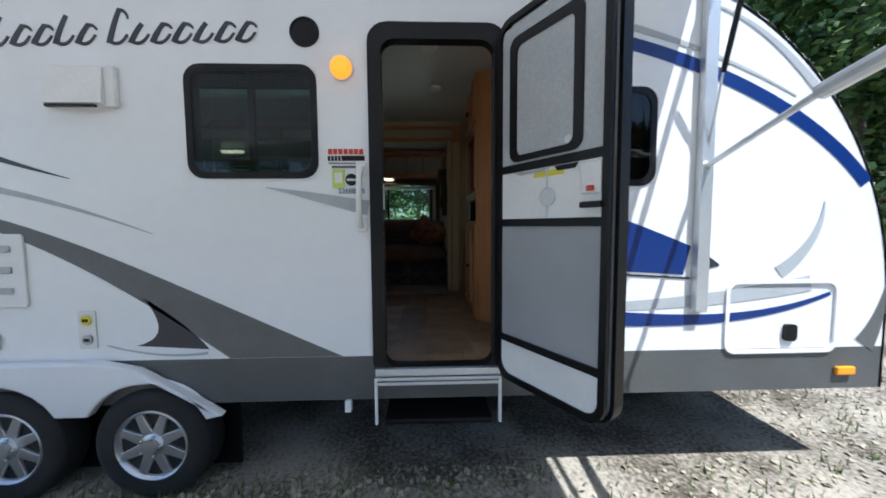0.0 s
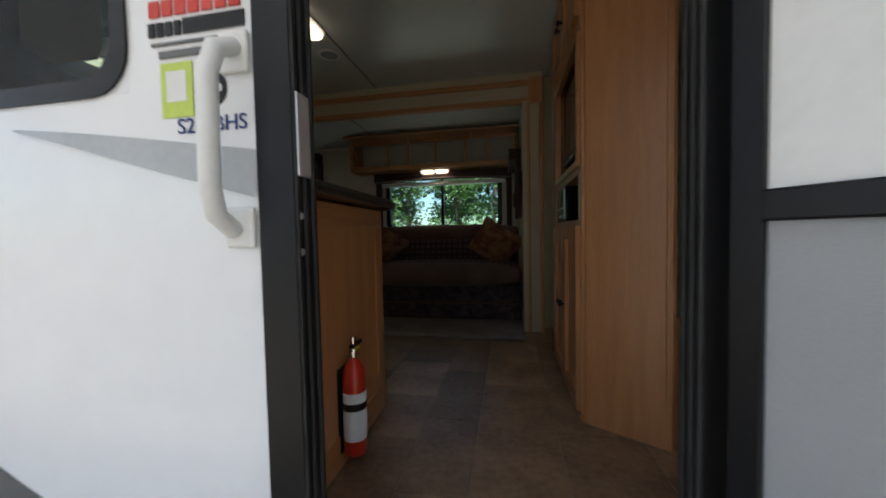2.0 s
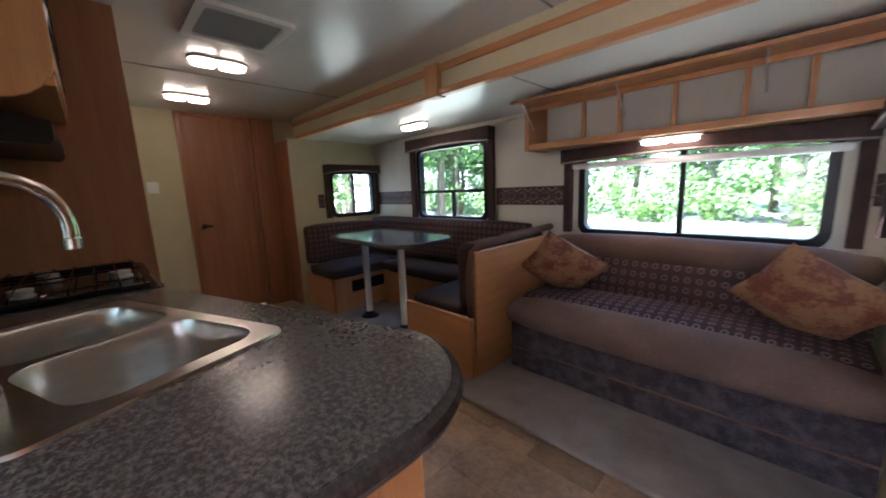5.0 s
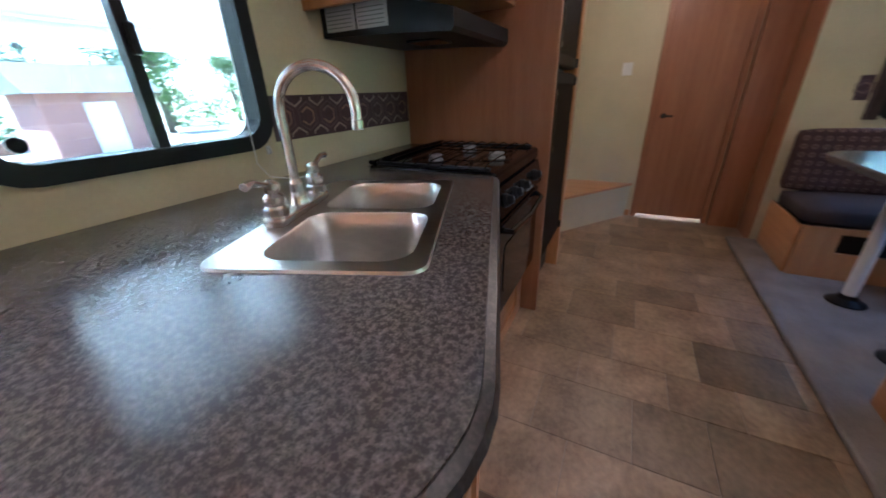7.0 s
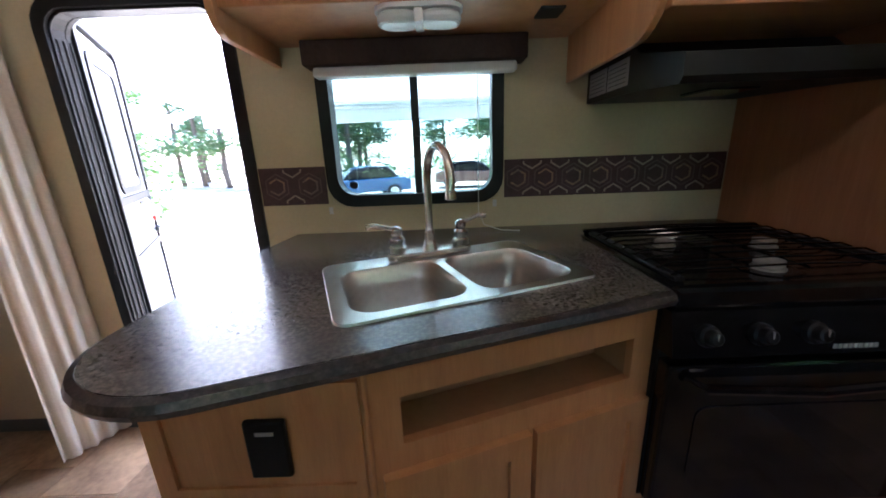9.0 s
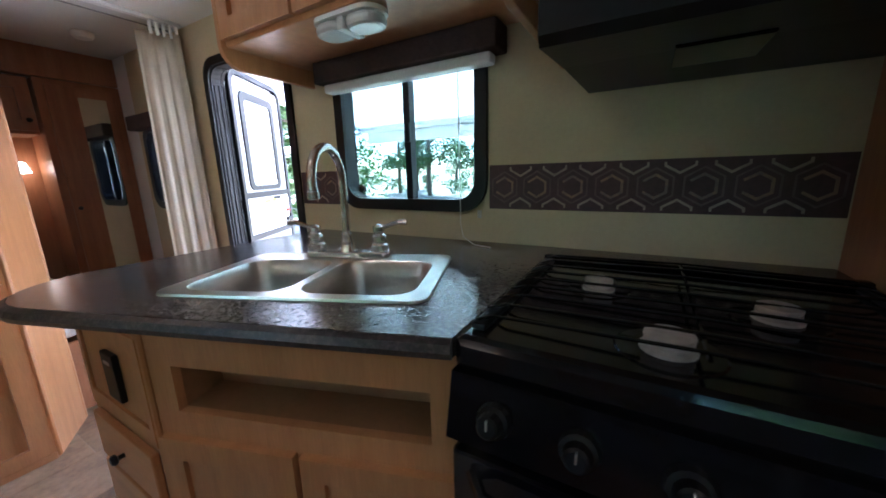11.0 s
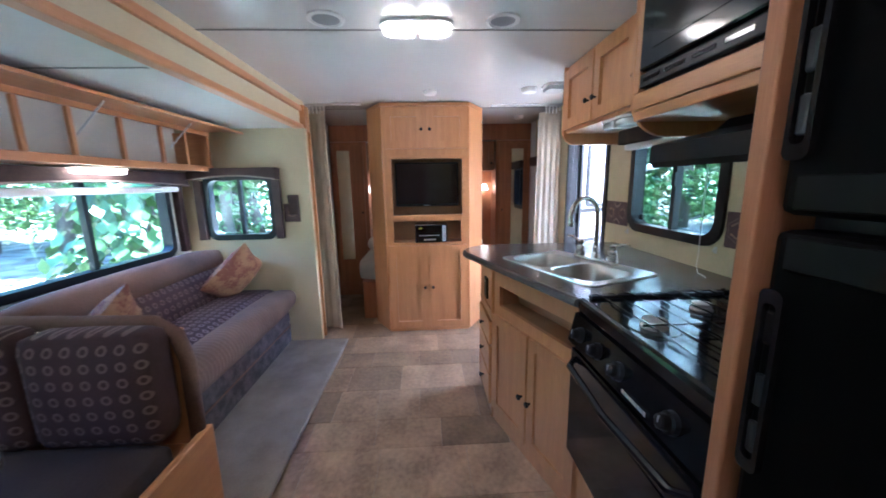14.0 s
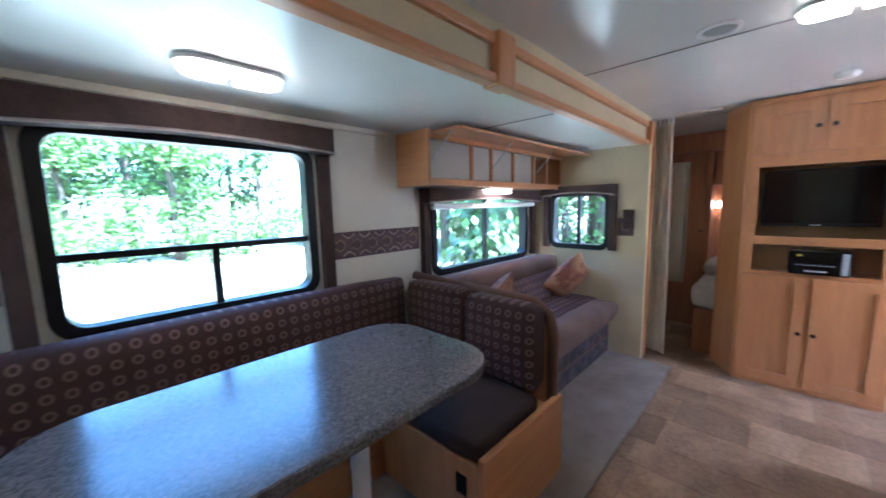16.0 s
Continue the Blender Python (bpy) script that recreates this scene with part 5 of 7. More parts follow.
# ---------------------------------------------------------------- bedroom behind it
tagged(part("header_trim", cuboid(1.80, 1.86, 0.051, 2.359, 2.50, CE - 0.002, 0.004), CHERRY), "dark cherry header panel over the bed wall", "trim", kind="structure")
tagged(part("wall_bedroom_head", cuboid(2.10, 2.15, 0.05, 2.36, FL, 2.498), CHERRY), "cherry veneered headboard wall of the bedroom", "wall", kind="structure")
for y0, y1, m0, m1 in ((0.051, 0.46, 0.14, 0.28), (1.95, 2.359, 2.14, 2.28)):
    w = thing("wardrobe", 2.0, (y0 + y1) / 2, FL, "cherry wardrobe with a narrow mirror door", "wardrobe", "bedroom wardrobes")
    part("body", cuboid(1.80, 2.095, y0, y1, FL, 2.495, 0.004), CHERRY, w)
    dr = part("door", cuboid(1.78, 1.799, y0 + 0.04, y1 - 0.04, 0.80, 2.46, 0.004), CHERRY, w)
    part("mirror", cuboid(1.7765, 1.7795, m0, m1, 1.15, 2.40), MIRROR, dr, "narrow mirror")
    part("knob", lathe([(0.006, 0), (0.013, 0.014), (0.009, 0.022)], (1.78, y0 + 0.07 if y0 > 1 else y1 - 0.07, 1.7), pose(0, 0, 0, 0, -90, 0), 12), BLACK, dr)
oc = thing("bed_cabinet", 2.0, 1.2, 2.2, "cherry overhead cabinet above the bed", "cabinet")
part("body", cuboid(1.84, 2.095, 0.47, 1.94, 2.16, 2.495, 0.004), CHERRY, oc)
for k in range(4):
    panel_door("cabinet_door", oc, "x", 0.48 + 0.365 * k, 0.835 + 0.365 * k, 2.18, 2.48, 1.839, -1, CHERRY, (0.51 + 0.365 * k, 2.24))
for y in (0.56, 2.02 - 0.13):
    l = thing("wall_lamp", 2.1, y, 1.94, "small lit glass wall lamp on a brass arm", "lamp", "bedside lamps")
    part("backplate", lathe([(0.03, 0), (0.028, 0.01), (0.01, 0.015)], (2.10, y, 1.985), pose(0, 0, 0, 0, -90, 0), 16), NICKEL, l)
    part("arm", rod([(2.09, y, 1.985), (2.04, y, 2.005), (2.02, y, 2.005)], 0.006, 8), NICKEL, l)
    part("shade", lathe([(0.022, 2.0), (0.03, 1.985), (0.045, 1.935), (0.043, 1.933)], (2.02, y, 0), None, 18), LAMP_ON, l, "glowing frosted glass shade")
bed = thing("bed", 1.5, 1.27, FL, "bed with pale crumpled bedding behind the cabinet", "bed")
part("base", cuboid(1.0, 2.09, 0.62, 1.93, FL, 1.08, 0.01), CHERRY, bed)
part("mattress", cushion(0.98, 2.08, 0.58, 1.97, 1.08, 1.30, 0.03, 0.08), BEDDING, bed, smooth=True)
part("end_board", cuboid(0.95, 0.975, 0.80, 1.76, FL, 1.16, 0.004), WOOD, bed)
for y in (0.75, 1.55):
    q = thing("bed_pillow", 1.9, y, 1.32, "pale pillow on the bed", "pillow", "bed pillows")
    part("pillow", cushion(1.50, 2.05, y - 0.1, y + 0.40, 1.30, 1.42, 0.05, 0.05), BEDDING, q, smooth=True)
tw = thing("blanket", 0.97, 0.63, 1.20, "folded pale blanket hanging at the bed's corner", "blanket")
part("cloth", cushion(0.955, 1.25, 0.52, 0.66, 1.0, 1.36, 0.015, 0.04), BEDDING, tw, smooth=True)
bv = thing("window_valance", 1.33, 0.1, 2.26, "brown bedroom window valance", "valance")
part("box", cuboid(1.0, 1.575, 0.055, 0.13, 2.19, 2.28, 0.008), VALANCE, bv)


def curtain(x0, x1, y0, y1, z0, z1, folds, depth, flare):
    """Hanging cloth in soft folds."""
    bm = bmesh.new()
    n, rows = folds * 8, 14
    grid = []
    for j in range(rows + 1):
        t = j / rows
        row = []
        for k in range(n + 1):
            s = k / n
            a = 2 * math.pi * folds * s
            d = depth * (0.55 + 0.45 * t) * (math.sin(a) + 0.35 * math.sin(2.3 * a + 1.1 * t))
            sp = 1 + flare * t
            cx, cy = (x0 + x1) / 2, (y0 + y1) / 2
            x, y = cx + (x0 + (x1 - x0) * s - cx) * sp, cy + (y0 + (y1 - y0) * s - cy) * sp
            l = math.hypot(x1 - x0, y1 - y0)
            row.append(bm.verts.new((x - (y1 - y0) / l * d, y + (x1 - x0) / l * d, z1 - (z1 - z0) * t)))
        grid.append(row)
    for a, b in zip(grid, grid[1:]):
        for k in range(n):
            bm.faces.new((a[k], a[k + 1], b[k + 1], b[k]))
    return bm


for x0, x1, y0, y1, nf in ((0.80, 0.88, 0.09, 0.26, 4), (0.72, 0.80, 2.10, 2.31, 4)):
    c = thing("curtain", x0, y0, FL + 0.03, "gathered cream privacy curtain hanging from a ceiling track", "curtain", "privacy curtains")
    o = part("cloth", curtain(x0, x1, y0, y1, FL + 0.03, 2.62, nf, 0.012, 0.25), CURTAIN, c, smooth=True)
    o.modifiers.new("thickness", "SOLIDIFY").thickness = 0.003
    part("track", cuboid(x0, x0 + 0.03, 0.08 if y0 < 1 else 1.80, 0.70 if y0 < 1 else 2.33, CE - 0.018, CE - 0.001, 0.002), PLASTIC_W, c)
    for k in range(5):
        part("glider", cuboid(x0 + 0.008, x0 + 0.022, y0 + 0.03 * k, y0 + 0.03 * k + 0.012, 2.60, CE - 0.018, 0.002), PLASTIC_W, c)

# ---------------------------------------------------------------- sofa
SF = FL + 0.03
so = thing("sofa", -0.32, 2.7, SF, "brown jackknife sofa with ring-patterned cloth and taupe bolsters", "sofa")
part("base", cuboid(-1.04, 0.49, 2.45, 3.12, SF, 1.03, 0.01), FAB_BASE, so, "mottled grey-purple upholstered base")
part("base_seam", rod([(-1.04, 2.448, 0.87), (0.49, 2.448, 0.87)], 0.006, 6), FAB_TAUPE, so)
part("seat", cushion(-1.03, 0.48, 2.53, 2.98, 1.04, 1.205, 0.025, 0.05), RING_XY, so, "ring-patterned seat", smooth=True)
part("front_roll", cushion(-1.04, 0.49, 2.35, 2.58, 1.035, 1.205, 0.02, 0.08), FAB_RIB, so, "ribbed taupe front bolster", smooth=True)
bt = at_turn(0, 2.90, 1.2, -16)
part("backrest", cushion(-1.03, 0.48, 2.84, 2.98, 1.14, 1.44, 0.02, 0.05, bt), RING_XZ, so, "ring-patterned backrest", smooth=True)
part("top_roll", cushion(-1.04, 0.49, 2.82, 3.01, 1.40, 1.56, 0.02, 0.07, bt), FAB_TAUPE, so, "taupe top bolster", smooth=True)
for x, rz, rx in ((-0.84, 12, -58), (0.27, -14, -60)):
    pm = pose(x, 2.73, 1.37, rx + 90 - 90, 0, rz) @ pose(0, 0, 0, 0, 0, 38)
    b = bmesh.new()
    bmesh.ops.create_grid(b, x_segments=16, y_segments=16, size=0.21)
    top = [v.co.copy() for v in b.verts]
    low = bmesh.ops.duplicate(b, geom=b.faces[:])
    lowv = {g for g in low["geom"] if isinstance(g, bmesh.types.BMVert)}
    for v in b.verts:
        u, w_ = v.co.x / 0.21, v.co.y / 0.21
        hgt = 0.075 * (max(0, 1 - u * u) * max(0, 1 - w_ * w_)) ** 0.42 + 0.004 * noise.noise(v.co * 22)
        pinch = 1 - 0.09 * (1 - abs(u)) * abs(w_) - 0.09 * (1 - abs(w_)) * abs(u)
        v.co = Vector((v.co.x * pinch, v.co.y * pinch, -hgt if v in lowv else hgt))
    bmesh.ops.remove_doubles(b, verts=b.verts, dist=0.0005)
    bmesh.ops.transform(b, matrix=pm, verts=b.verts)
    q = thing("throw_pillow", x, 2.73, 1.21, "russet damask throw pillow leaning on the sofa back", "pillow", "throw pillows")
    part("pillow", b, PILLOW, q, smooth=True)

# ---------------------------------------------------------------- dinette
dn = thing("dinette_bench", -1.42, 2.55, SF, "maple dinette bench with a ring-patterned high back", "bench", "dinette benches")
part("end_panel", cuboid(-1.155, -1.13, 2.11, 3.06, SF, 1.52, 0.008), WOOD_Y, dn)
part("panel_bolster", rod([(-1.16, 2.10, 1.03), (-1.16, 2.095, 1.40), (-1.16, 2.12, 1.50), (-1.16, 2.19, 1.55), (-1.16, 3.05, 1.575)], 0.026, 10), FAB_TAUPE, dn, smooth=True)
part("aisle_panel", cuboid(-1.74, -1.13, 2.06, 2.09, SF, 1.12, 0.006), WOOD_H, dn)
part("seat_box", cuboid(-1.72, -1.156, 2.091, 3.06, SF, 1.06, 0.004), WOOD, dn)
part("seat", cushion(-1.73, -1.27, 2.10, 2.98, 1.06, 1.17, 0.02, 0.04), FAB_DARK, dn, "dark brown seat cushion", smooth=True)
part("backrest", cushion(-1.30, -1.17, 2.12, 2.54, 1.15, 1.56, 0.02, 0.045), RING_YZ, dn, "ring-patterned back cushion", smooth=True)
part("backrest", cushion(-1.30, -1.17, 2.545, 2.99, 1.15, 1.575, 0.02, 0.045), RING_YZ, dn, "ring-patterned back cushion", smooth=True)
part("socket", cuboid(-1.7265, -1.7205, 2.16, 2.21, 0.92, 1.0, 0.002), BLACK, dn)
dn2 = thing("dinette_bench", -2.4, 2.85, SF, "dinette bench under the window with a long patterned back", "bench", "dinette benches")
part("seat_box", cuboid(-2.90, -1.725, 2.68, 3.06, SF, 1.06, 0.004), WOOD_H, dn2)
part("seat", cushion(-2.90, -1.73, 2.66, 2.98, 1.06, 1.17, 0.02, 0.04), FAB_DARK, dn2, "dark brown seat cushion", smooth=True)
part("backrest", cushion(-3.50, -1.31, 2.95, 3.085, 1.15, 1.605, 0.02, 0.05), RING_XZ, dn2, "ring-patterned back cushion", smooth=True)
dn3 = thing("dinette_bench", -3.35, 2.55, SF, "maple dinette bench at the rear with a patterned back", "bench", "dinette benches")
part("seat_box", pierced(2.12, 2.94, SF, 1.06, [(2.30, 2.70, 0.90, 1.02)], -3.06, -3.04, "x"), WOOD, dn3)
part("seat_side", cuboid(-3.62, -3.061, 2.10, 2.119, SF, 1.06, 0.004), WOOD_H, dn3)
# Added black block stands in for the shade inside the open locker.
part("locker_dark", cuboid(-3.60, -3.10, 2.125, 2.93, SF, 1.05), BLACK, dn3)
part("seat", cushion(-3.54, -3.03, 2.10, 2.94, 1.06, 1.17, 0.02, 0.04), FAB_DARK, dn3, "dark brown seat cushion", smooth=True)
part("backrest", cushion(-3.65, -3.53, 2.11, 2.95, 1.15, 1.57, 0.02, 0.045), RING_YZ, dn3, "ring-patterned back cushion", smooth=True)
for unit, dx in ((dn, 0.03), (dn2, 0.03), (dn3, 0.165)):
    moved(unit, dx, 0.07)
tb = thing("dinette_table", -2.2, 2.29, SF, "speckled grey laminate dinette table on two white posts", "table")
part("tabletop", slab(outline_rect(-2.78, -1.665, 2.07, 2.67, 0.17, 8), 1.485, 1.52, "z", bevel=0.008), TABLE, tb)
part("under_rail", cuboid(-2.65, -1.84, 2.32, 2.42, 1.455, 1.484, 0.004), PLASTIC_W, tb)
for x in (-2.58, -2.05):
    lg = part("leg", rod([(x, 2.37, SF + 0.01), (x, 2.37, 1.454)], 0.03, 16), PLASTIC_W, tb, smooth=60)
    part("socket", lathe([(0.085, SF), (0.083, SF + 0.008), (0.045, SF + 0.03), (0.035, SF + 0.05), (0.031, SF + 0.05)], (x, 2.37, 0.0), None, 22), BLACK, lg)

# ---------------------------------------------------------------- slide-out cabinet, valances
ob_ = thing("overhead_cabinet", -0.4, 2.95, 2.10, "open maple overhead cabinet above the sofa with its flap raised", "cabinet")
part("end_panel", cuboid(-1.215, -1.185, 2.89, 3.165, 2.13, 2.445, 0.004), WOOD_Y, ob_)
part("end_panel", cuboid(0.455, 0.48, 2.91, 3.165, 2.14, 2.42, 0.004), WOOD_Y, ob_)
part("bottom", cuboid(-1.184, 0.455, 2.92, 3.165, 2.14, 2.155), WOOD_H, ob_)
part("bottom_rail", cuboid(-1.184, 0.475, 2.895, 2.919, 2.135, 2.175, 0.004), WOOD_H, ob_)
part("top_rail", cuboid(-1.184, 0.475, 2.90, 2.919, 2.395, 2.425, 0.004), WOOD_H, ob_)
for x in (-0.80, -0.585, -0.31, -0.02, 0.20):
    part("divider", cuboid(x - 0.011, x + 0.011, 2.90, 2.92, 2.176, 2.394, 0.003), WOOD, ob_)
part("back_panel", cuboid(-1.184, 0.455, 3.155, 3.166, 2.156, 2.44), SLIDE_W, ob_)
fl = part("flap", cuboid(-1.18, 0.60, 2.66, 2.69, 2.41, 2.427, 0.003), WOOD_H, ob_)
part("flap_panel", cuboid(-1.17, 0.455, 2.691, 2.90, 2.422, 2.434, 0.002), WOOD_H, fl)
for x in (-1.15, -0.56, 0.05):
    part("stay", rod([(x, 2.91, 2.27), (x, 2.76, 2.42)], 0.004, 6), ALU, ob_)


def valance(plane, u0, u1, zt, zb, d, out, z_low, label):
    """Cloth-covered box over a window with side boards and an arched lower edge."""
    v = thing("window_valance", *to3(plane, (u0 + u1) / 2, zb, d), label, "valance", "slide-out valances")
    top = [(u0, zt), (u1, zt)]
    arch = [(u1 - (u1 - u0) * k / 12, zb + 0.028 * math.sin(math.pi * k / 12)) for k in range(13)]
    part("box", slab(top[::-1] + [(u0, zb)] + arch[::-1][1:-1] + [(u1, zb)], d + out * 0.002, d + out * 0.10, plane), VALANCE, v)
    part("braid", rod([to3(plane, u, z + 0.004, d + out * 0.103) for u, z in arch], 0.006, 6), FAB_RING, v)
    for a, b in ((u0, u0 + 0.055), (u1 - 0.055, u1)):
        part("side_board", slab([(a, z_low), (b, z_low), (b, zb - 0.001), (a, zb - 0.001)], d + out * 0.002, d + out * 0.045, plane), VALANCE, v)
    return v


valance("y", -2.78, -1.68, 2.40, 2.28, SY, -1, 1.58, "brown cloth valance framing the dinette window")
v = valance("y", -1.03, 0.43, 2.129, 2.03, SY, -1, 1.54, "brown cloth valance framing the sofa window")
part("rolled_blind", cuboid(-0.96, 0.36, 3.10, 3.155, 1.99, 2.029, 0.012), PLASTIC_W, v, "rolled white blind")
valance("x", 2.42, 3.065, 2.16, 2.07, SX1, -1, 1.61, "brown cloth valance framing the small window")
valance("x", 2.48, 3.165, 2.20, 2.105, SX0, 1, 1.62, "brown cloth valance framing the small rear window")
tagged(part("slide_top_trim", cuboid(SX0, -1.22, SY - 0.02, SY - 0.001, SC - 0.03, SC - 0.001, 0.004), SLIDE_W), "pale cove moulding under the slide-out ceiling", "trim", kind="structure")

# ---------------------------------------------------------------- lamps and ceiling fittings


def half_oval(cx, cy, ax, ay, s, along):
    """Lens outline: straight towards the middle of the lamp, round at its outer end."""
    out = []
    half, wide = (ax, ay) if along == "x" else (ay, ax)
    for k in range(13):
        a = radians(-90 + 15 * k)
        out.append((s * (half - wide + wide * math.cos(a) * 1.0), wide * math.sin(a)))
    out += [(-s * half, wide), (-s * half, -wide)]
    pts = [(cx + u, cy + v) if along == "x" else (cx + v, cy + u) for u, v in out]
    turn = sum(p[0] * q[1] - q[0] * p[1] for p, q in zip(pts, pts[1:] + pts[:1]))
    return pts if turn > 0 else pts[::-1]


def ceiling_light(x, y, z, along="x", lit=True):
    l = thing("ceiling_light", x, y, z, "double-lens ceiling light switched on", "lamp", "ceiling lights")
    hx, hy = (0.155, 0.065) if along == "x" else (0.065, 0.155)
    part("base", slab(outline_rect(x - hx, x + hx, y - hy, y + hy, 0.062, 7), z - 0.014, z - 0.0005, "z", bevel=0.003), PLASTIC_W, l)
    for s in (-1, 1):
        cx, cy = (x + s * 0.078, y) if along == "x" else (x, y + s * 0.078)
        ax, ay = (0.064, 0.05) if along == "x" else (0.05, 0.064)
        part("diffuser", slab(half_oval(cx, cy, ax, ay, s, along), z - 0.04, z - 0.0145, "z", bevel=0.012), LAMP_ON, l, "glowing warm diffuser")


ceiling_light(-0.72, 1.305, CE, "y")
ceiling_light(-2.28, 1.29, CE, "y")
ceiling_light(-3.22, 1.29, CE, "y")
ceiling_light(-2.215, 2.72, SC, "x")
ceiling_light(-0.35, 3.02, 2.139, "x")
for x, y, r in ((-0.77, 1.67, 0.075), (-0.76, 0.945, 0.07)):
    s = thing("ceiling_speaker", x, y, CE, "round white ceiling speaker with a mesh face", "speaker", "ceiling speakers")
    part("trim_ring", lathe([(r, 0), (r, -0.006), (r * 0.8, -0.010), (r * 0.78, -0.004)], (x, y, CE - 0.0005), None, 28), PLASTIC_W, s)
    part("mesh", lathe([(r * 0.77, -0.003), (r * 0.6, -0.007), (0.001, -0.009)], (x, y, CE - 0.0005), None, 28), SCREEN_MESH, s)
for x, y, r in ((0.30, 0.52, 0.06), (0.35, 1.235, 0.05), (1.35, 0.32, 0.05)):
    s = thing("smoke_detector", x, y, CE, "round white detector on the ceiling", "detector")
    part("body", lathe([(r, 0), (r, -0.015), (r * 0.8, -0.03), (r * 0.3, -0.033)], (x, y, CE - 0.0005), None, 24), PLASTIC_W, s)
el = thing("entry_light", 0.22, 0.45, CE, "clear ceiling light by the entrance, switched off", "lamp")
part("base", slab(outline_rect(0.14, 0.30, 0.30, 0.44, 0.03), CE - 0.014, CE - 0.0005, "z"), PLASTIC_W, el)
part("lens", slab(outline_rect(0.15, 0.29, 0.31, 0.43, 0.03), CE - 0.045, CE - 0.0145, "z", bevel=0.01), LAMP_OFF, el)
vt = thing("roof_vent", -1.75, 1.25, CE, "square white roof vent with a screen", "vent")
part("frame", ring(outline_rect(-1.95, -1.55, 1.05, 1.45, 0.02), outline_rect(-1.91, -1.59, 1.09, 1.41, 0.02), CE - 0.02, CE - 0.0005, "z"), PLASTIC_W, vt)
part("screen", cuboid(-1.912, -1.588, 1.088, 1.412, CE - 0.008, CE - 0.003), SCREEN_MESH, vt)
wsp = thing("wall_speaker", SX1 - 0.03, 2.33, 1.8, "dark slim wall panel beside the sofa window", "speaker")
part("body", cuboid(SX1 - 0.03, SX1 - 0.001, 2.29, 2.37, 1.80, 1.95, 0.005), VALANCE, wsp)

# ---------------------------------------------------------------- outside of the trailer
gf = thing("body_decals", -0.3, 0, 1.2, "grey and blue swoosh graphics on the white side wall", "decal")
GA = [
    ("stroke", ((-2.85, 1.79), (-2.30, 1.78), (-1.75, 1.67), (-1.16, 1.444), 0.07, 0.004), DECAL_LIGHT),
    ("stroke", ((-2.85, 2.25), (-2.45, 2.03), (-2.05, 1.86), (-1.56, 1.733), 0.10, 0.003), DECAL_DARK),
    ("stroke", ((-2.80, 2.30), (-2.62, 2.19), (-2.46, 2.10), (-2.33, 2.03), 0.035, 0.003), DECAL_GREY),
    ("stroke", ((-2.80, 1.94), (-2.65, 1.925), (-2.55, 1.915), (-2.44, 1.90), 0.03, 0.003), DECAL_DARK),
    ("stroke", ((-0.567, 1.685), (-0.40, 1.655), (-0.25, 1.62), (-0.03, 1.574), 0.004, 0.08), DECAL_LIGHT),
    ("fin_line", ((-1.43, 0.85), (-1.27, 0.80), (-1.08, 0.775), (-0.905, 0.80), 0.006, 0.014), DECAL_LIGHT),
    ("arc", ((1.25, 2.465), (1.75, 2.36), (2.40, 2.11), (2.735, 1.70), 0.065, 0.075), DECAL_BLUE),
    ("arc", ((1.25, 2.55), (1.60, 2.47), (1.95, 2.36), (2.30, 2.17), 0.04, 0.006), DECAL_LIGHT),
    ("arc", ((1.85, 2.63), (2.08, 2.55), (2.27, 2.38), (2.44, 2.19), 0.01, 0.05), DECAL_LIGHT),
    ("block", ((1.27, 1.375), (1.43, 1.345), (1.58, 1.31), (1.725, 1.275), 0.31, 0.165), DECAL_BLUE),
    ("block_tip", ((1.835, 1.26), (1.855, 1.258), (1.88, 1.255), (1.91, 1.245), 0.09, 0.01), DECAL_DARK),
    ("line", ((1.27, 1.205), (1.45, 1.195), (1.60, 1.185), (1.745, 1.175), 0.012, 0.012), DECAL_DARK),
    ("band", ((1.27, 1.02), (1.60, 1.03), (1.95, 1.05), (2.45, 1.14), 0.045, 0.09), DECAL_LIGHT),
    ("band", ((1.27, 0.955), (1.66, 0.93), (2.15, 0.91), (2.57, 1.08), 0.085, 0.02), DECAL_BLUE),
    ("crescent", ((2.50, 1.60), (2.50, 1.47), (2.44, 1.33), (2.26, 1.20), 0.006, 0.08), DECAL_LIGHT),
    ("corner", ((2.90, 1.12), (2.885, 0.98), (2.85, 0.87), (2.79, 0.775), 0.01, 0.13), DECAL_GREY),
]


def blade(upper, lower, y=-0.003, n=24):
    """A decal between two Bezier lines that start side by side."""
    def bez(p, t):
        a, b_, c, d = (1 - t) ** 3, 3 * t * (1 - t) ** 2, 3 * t * t * (1 - t), t ** 3
        return tuple(a * p[0][i] + b_ * p[1][i] + c * p[2][i] + d * p[3][i] for i in (0, 1))
    bm = bmesh.new()
    q = [[bm.verts.new((u, d, v)) for u, v in (bez(p, k / n) for k in range(n + 1))] for p in (upper, lower) for d in (y, y + 0.0025)]
    for k in range(n):
        bm.faces.new((q[0][k], q[0][k + 1], q[2][k + 1], q[2][k]))
        bm.faces.new((q[0][k], q[1][k], q[1][k + 1], q[0][k + 1]))
        bm.faces.new((q[2][k], q[2][k + 1], q[3][k + 1], q[3][k]))
    return bm


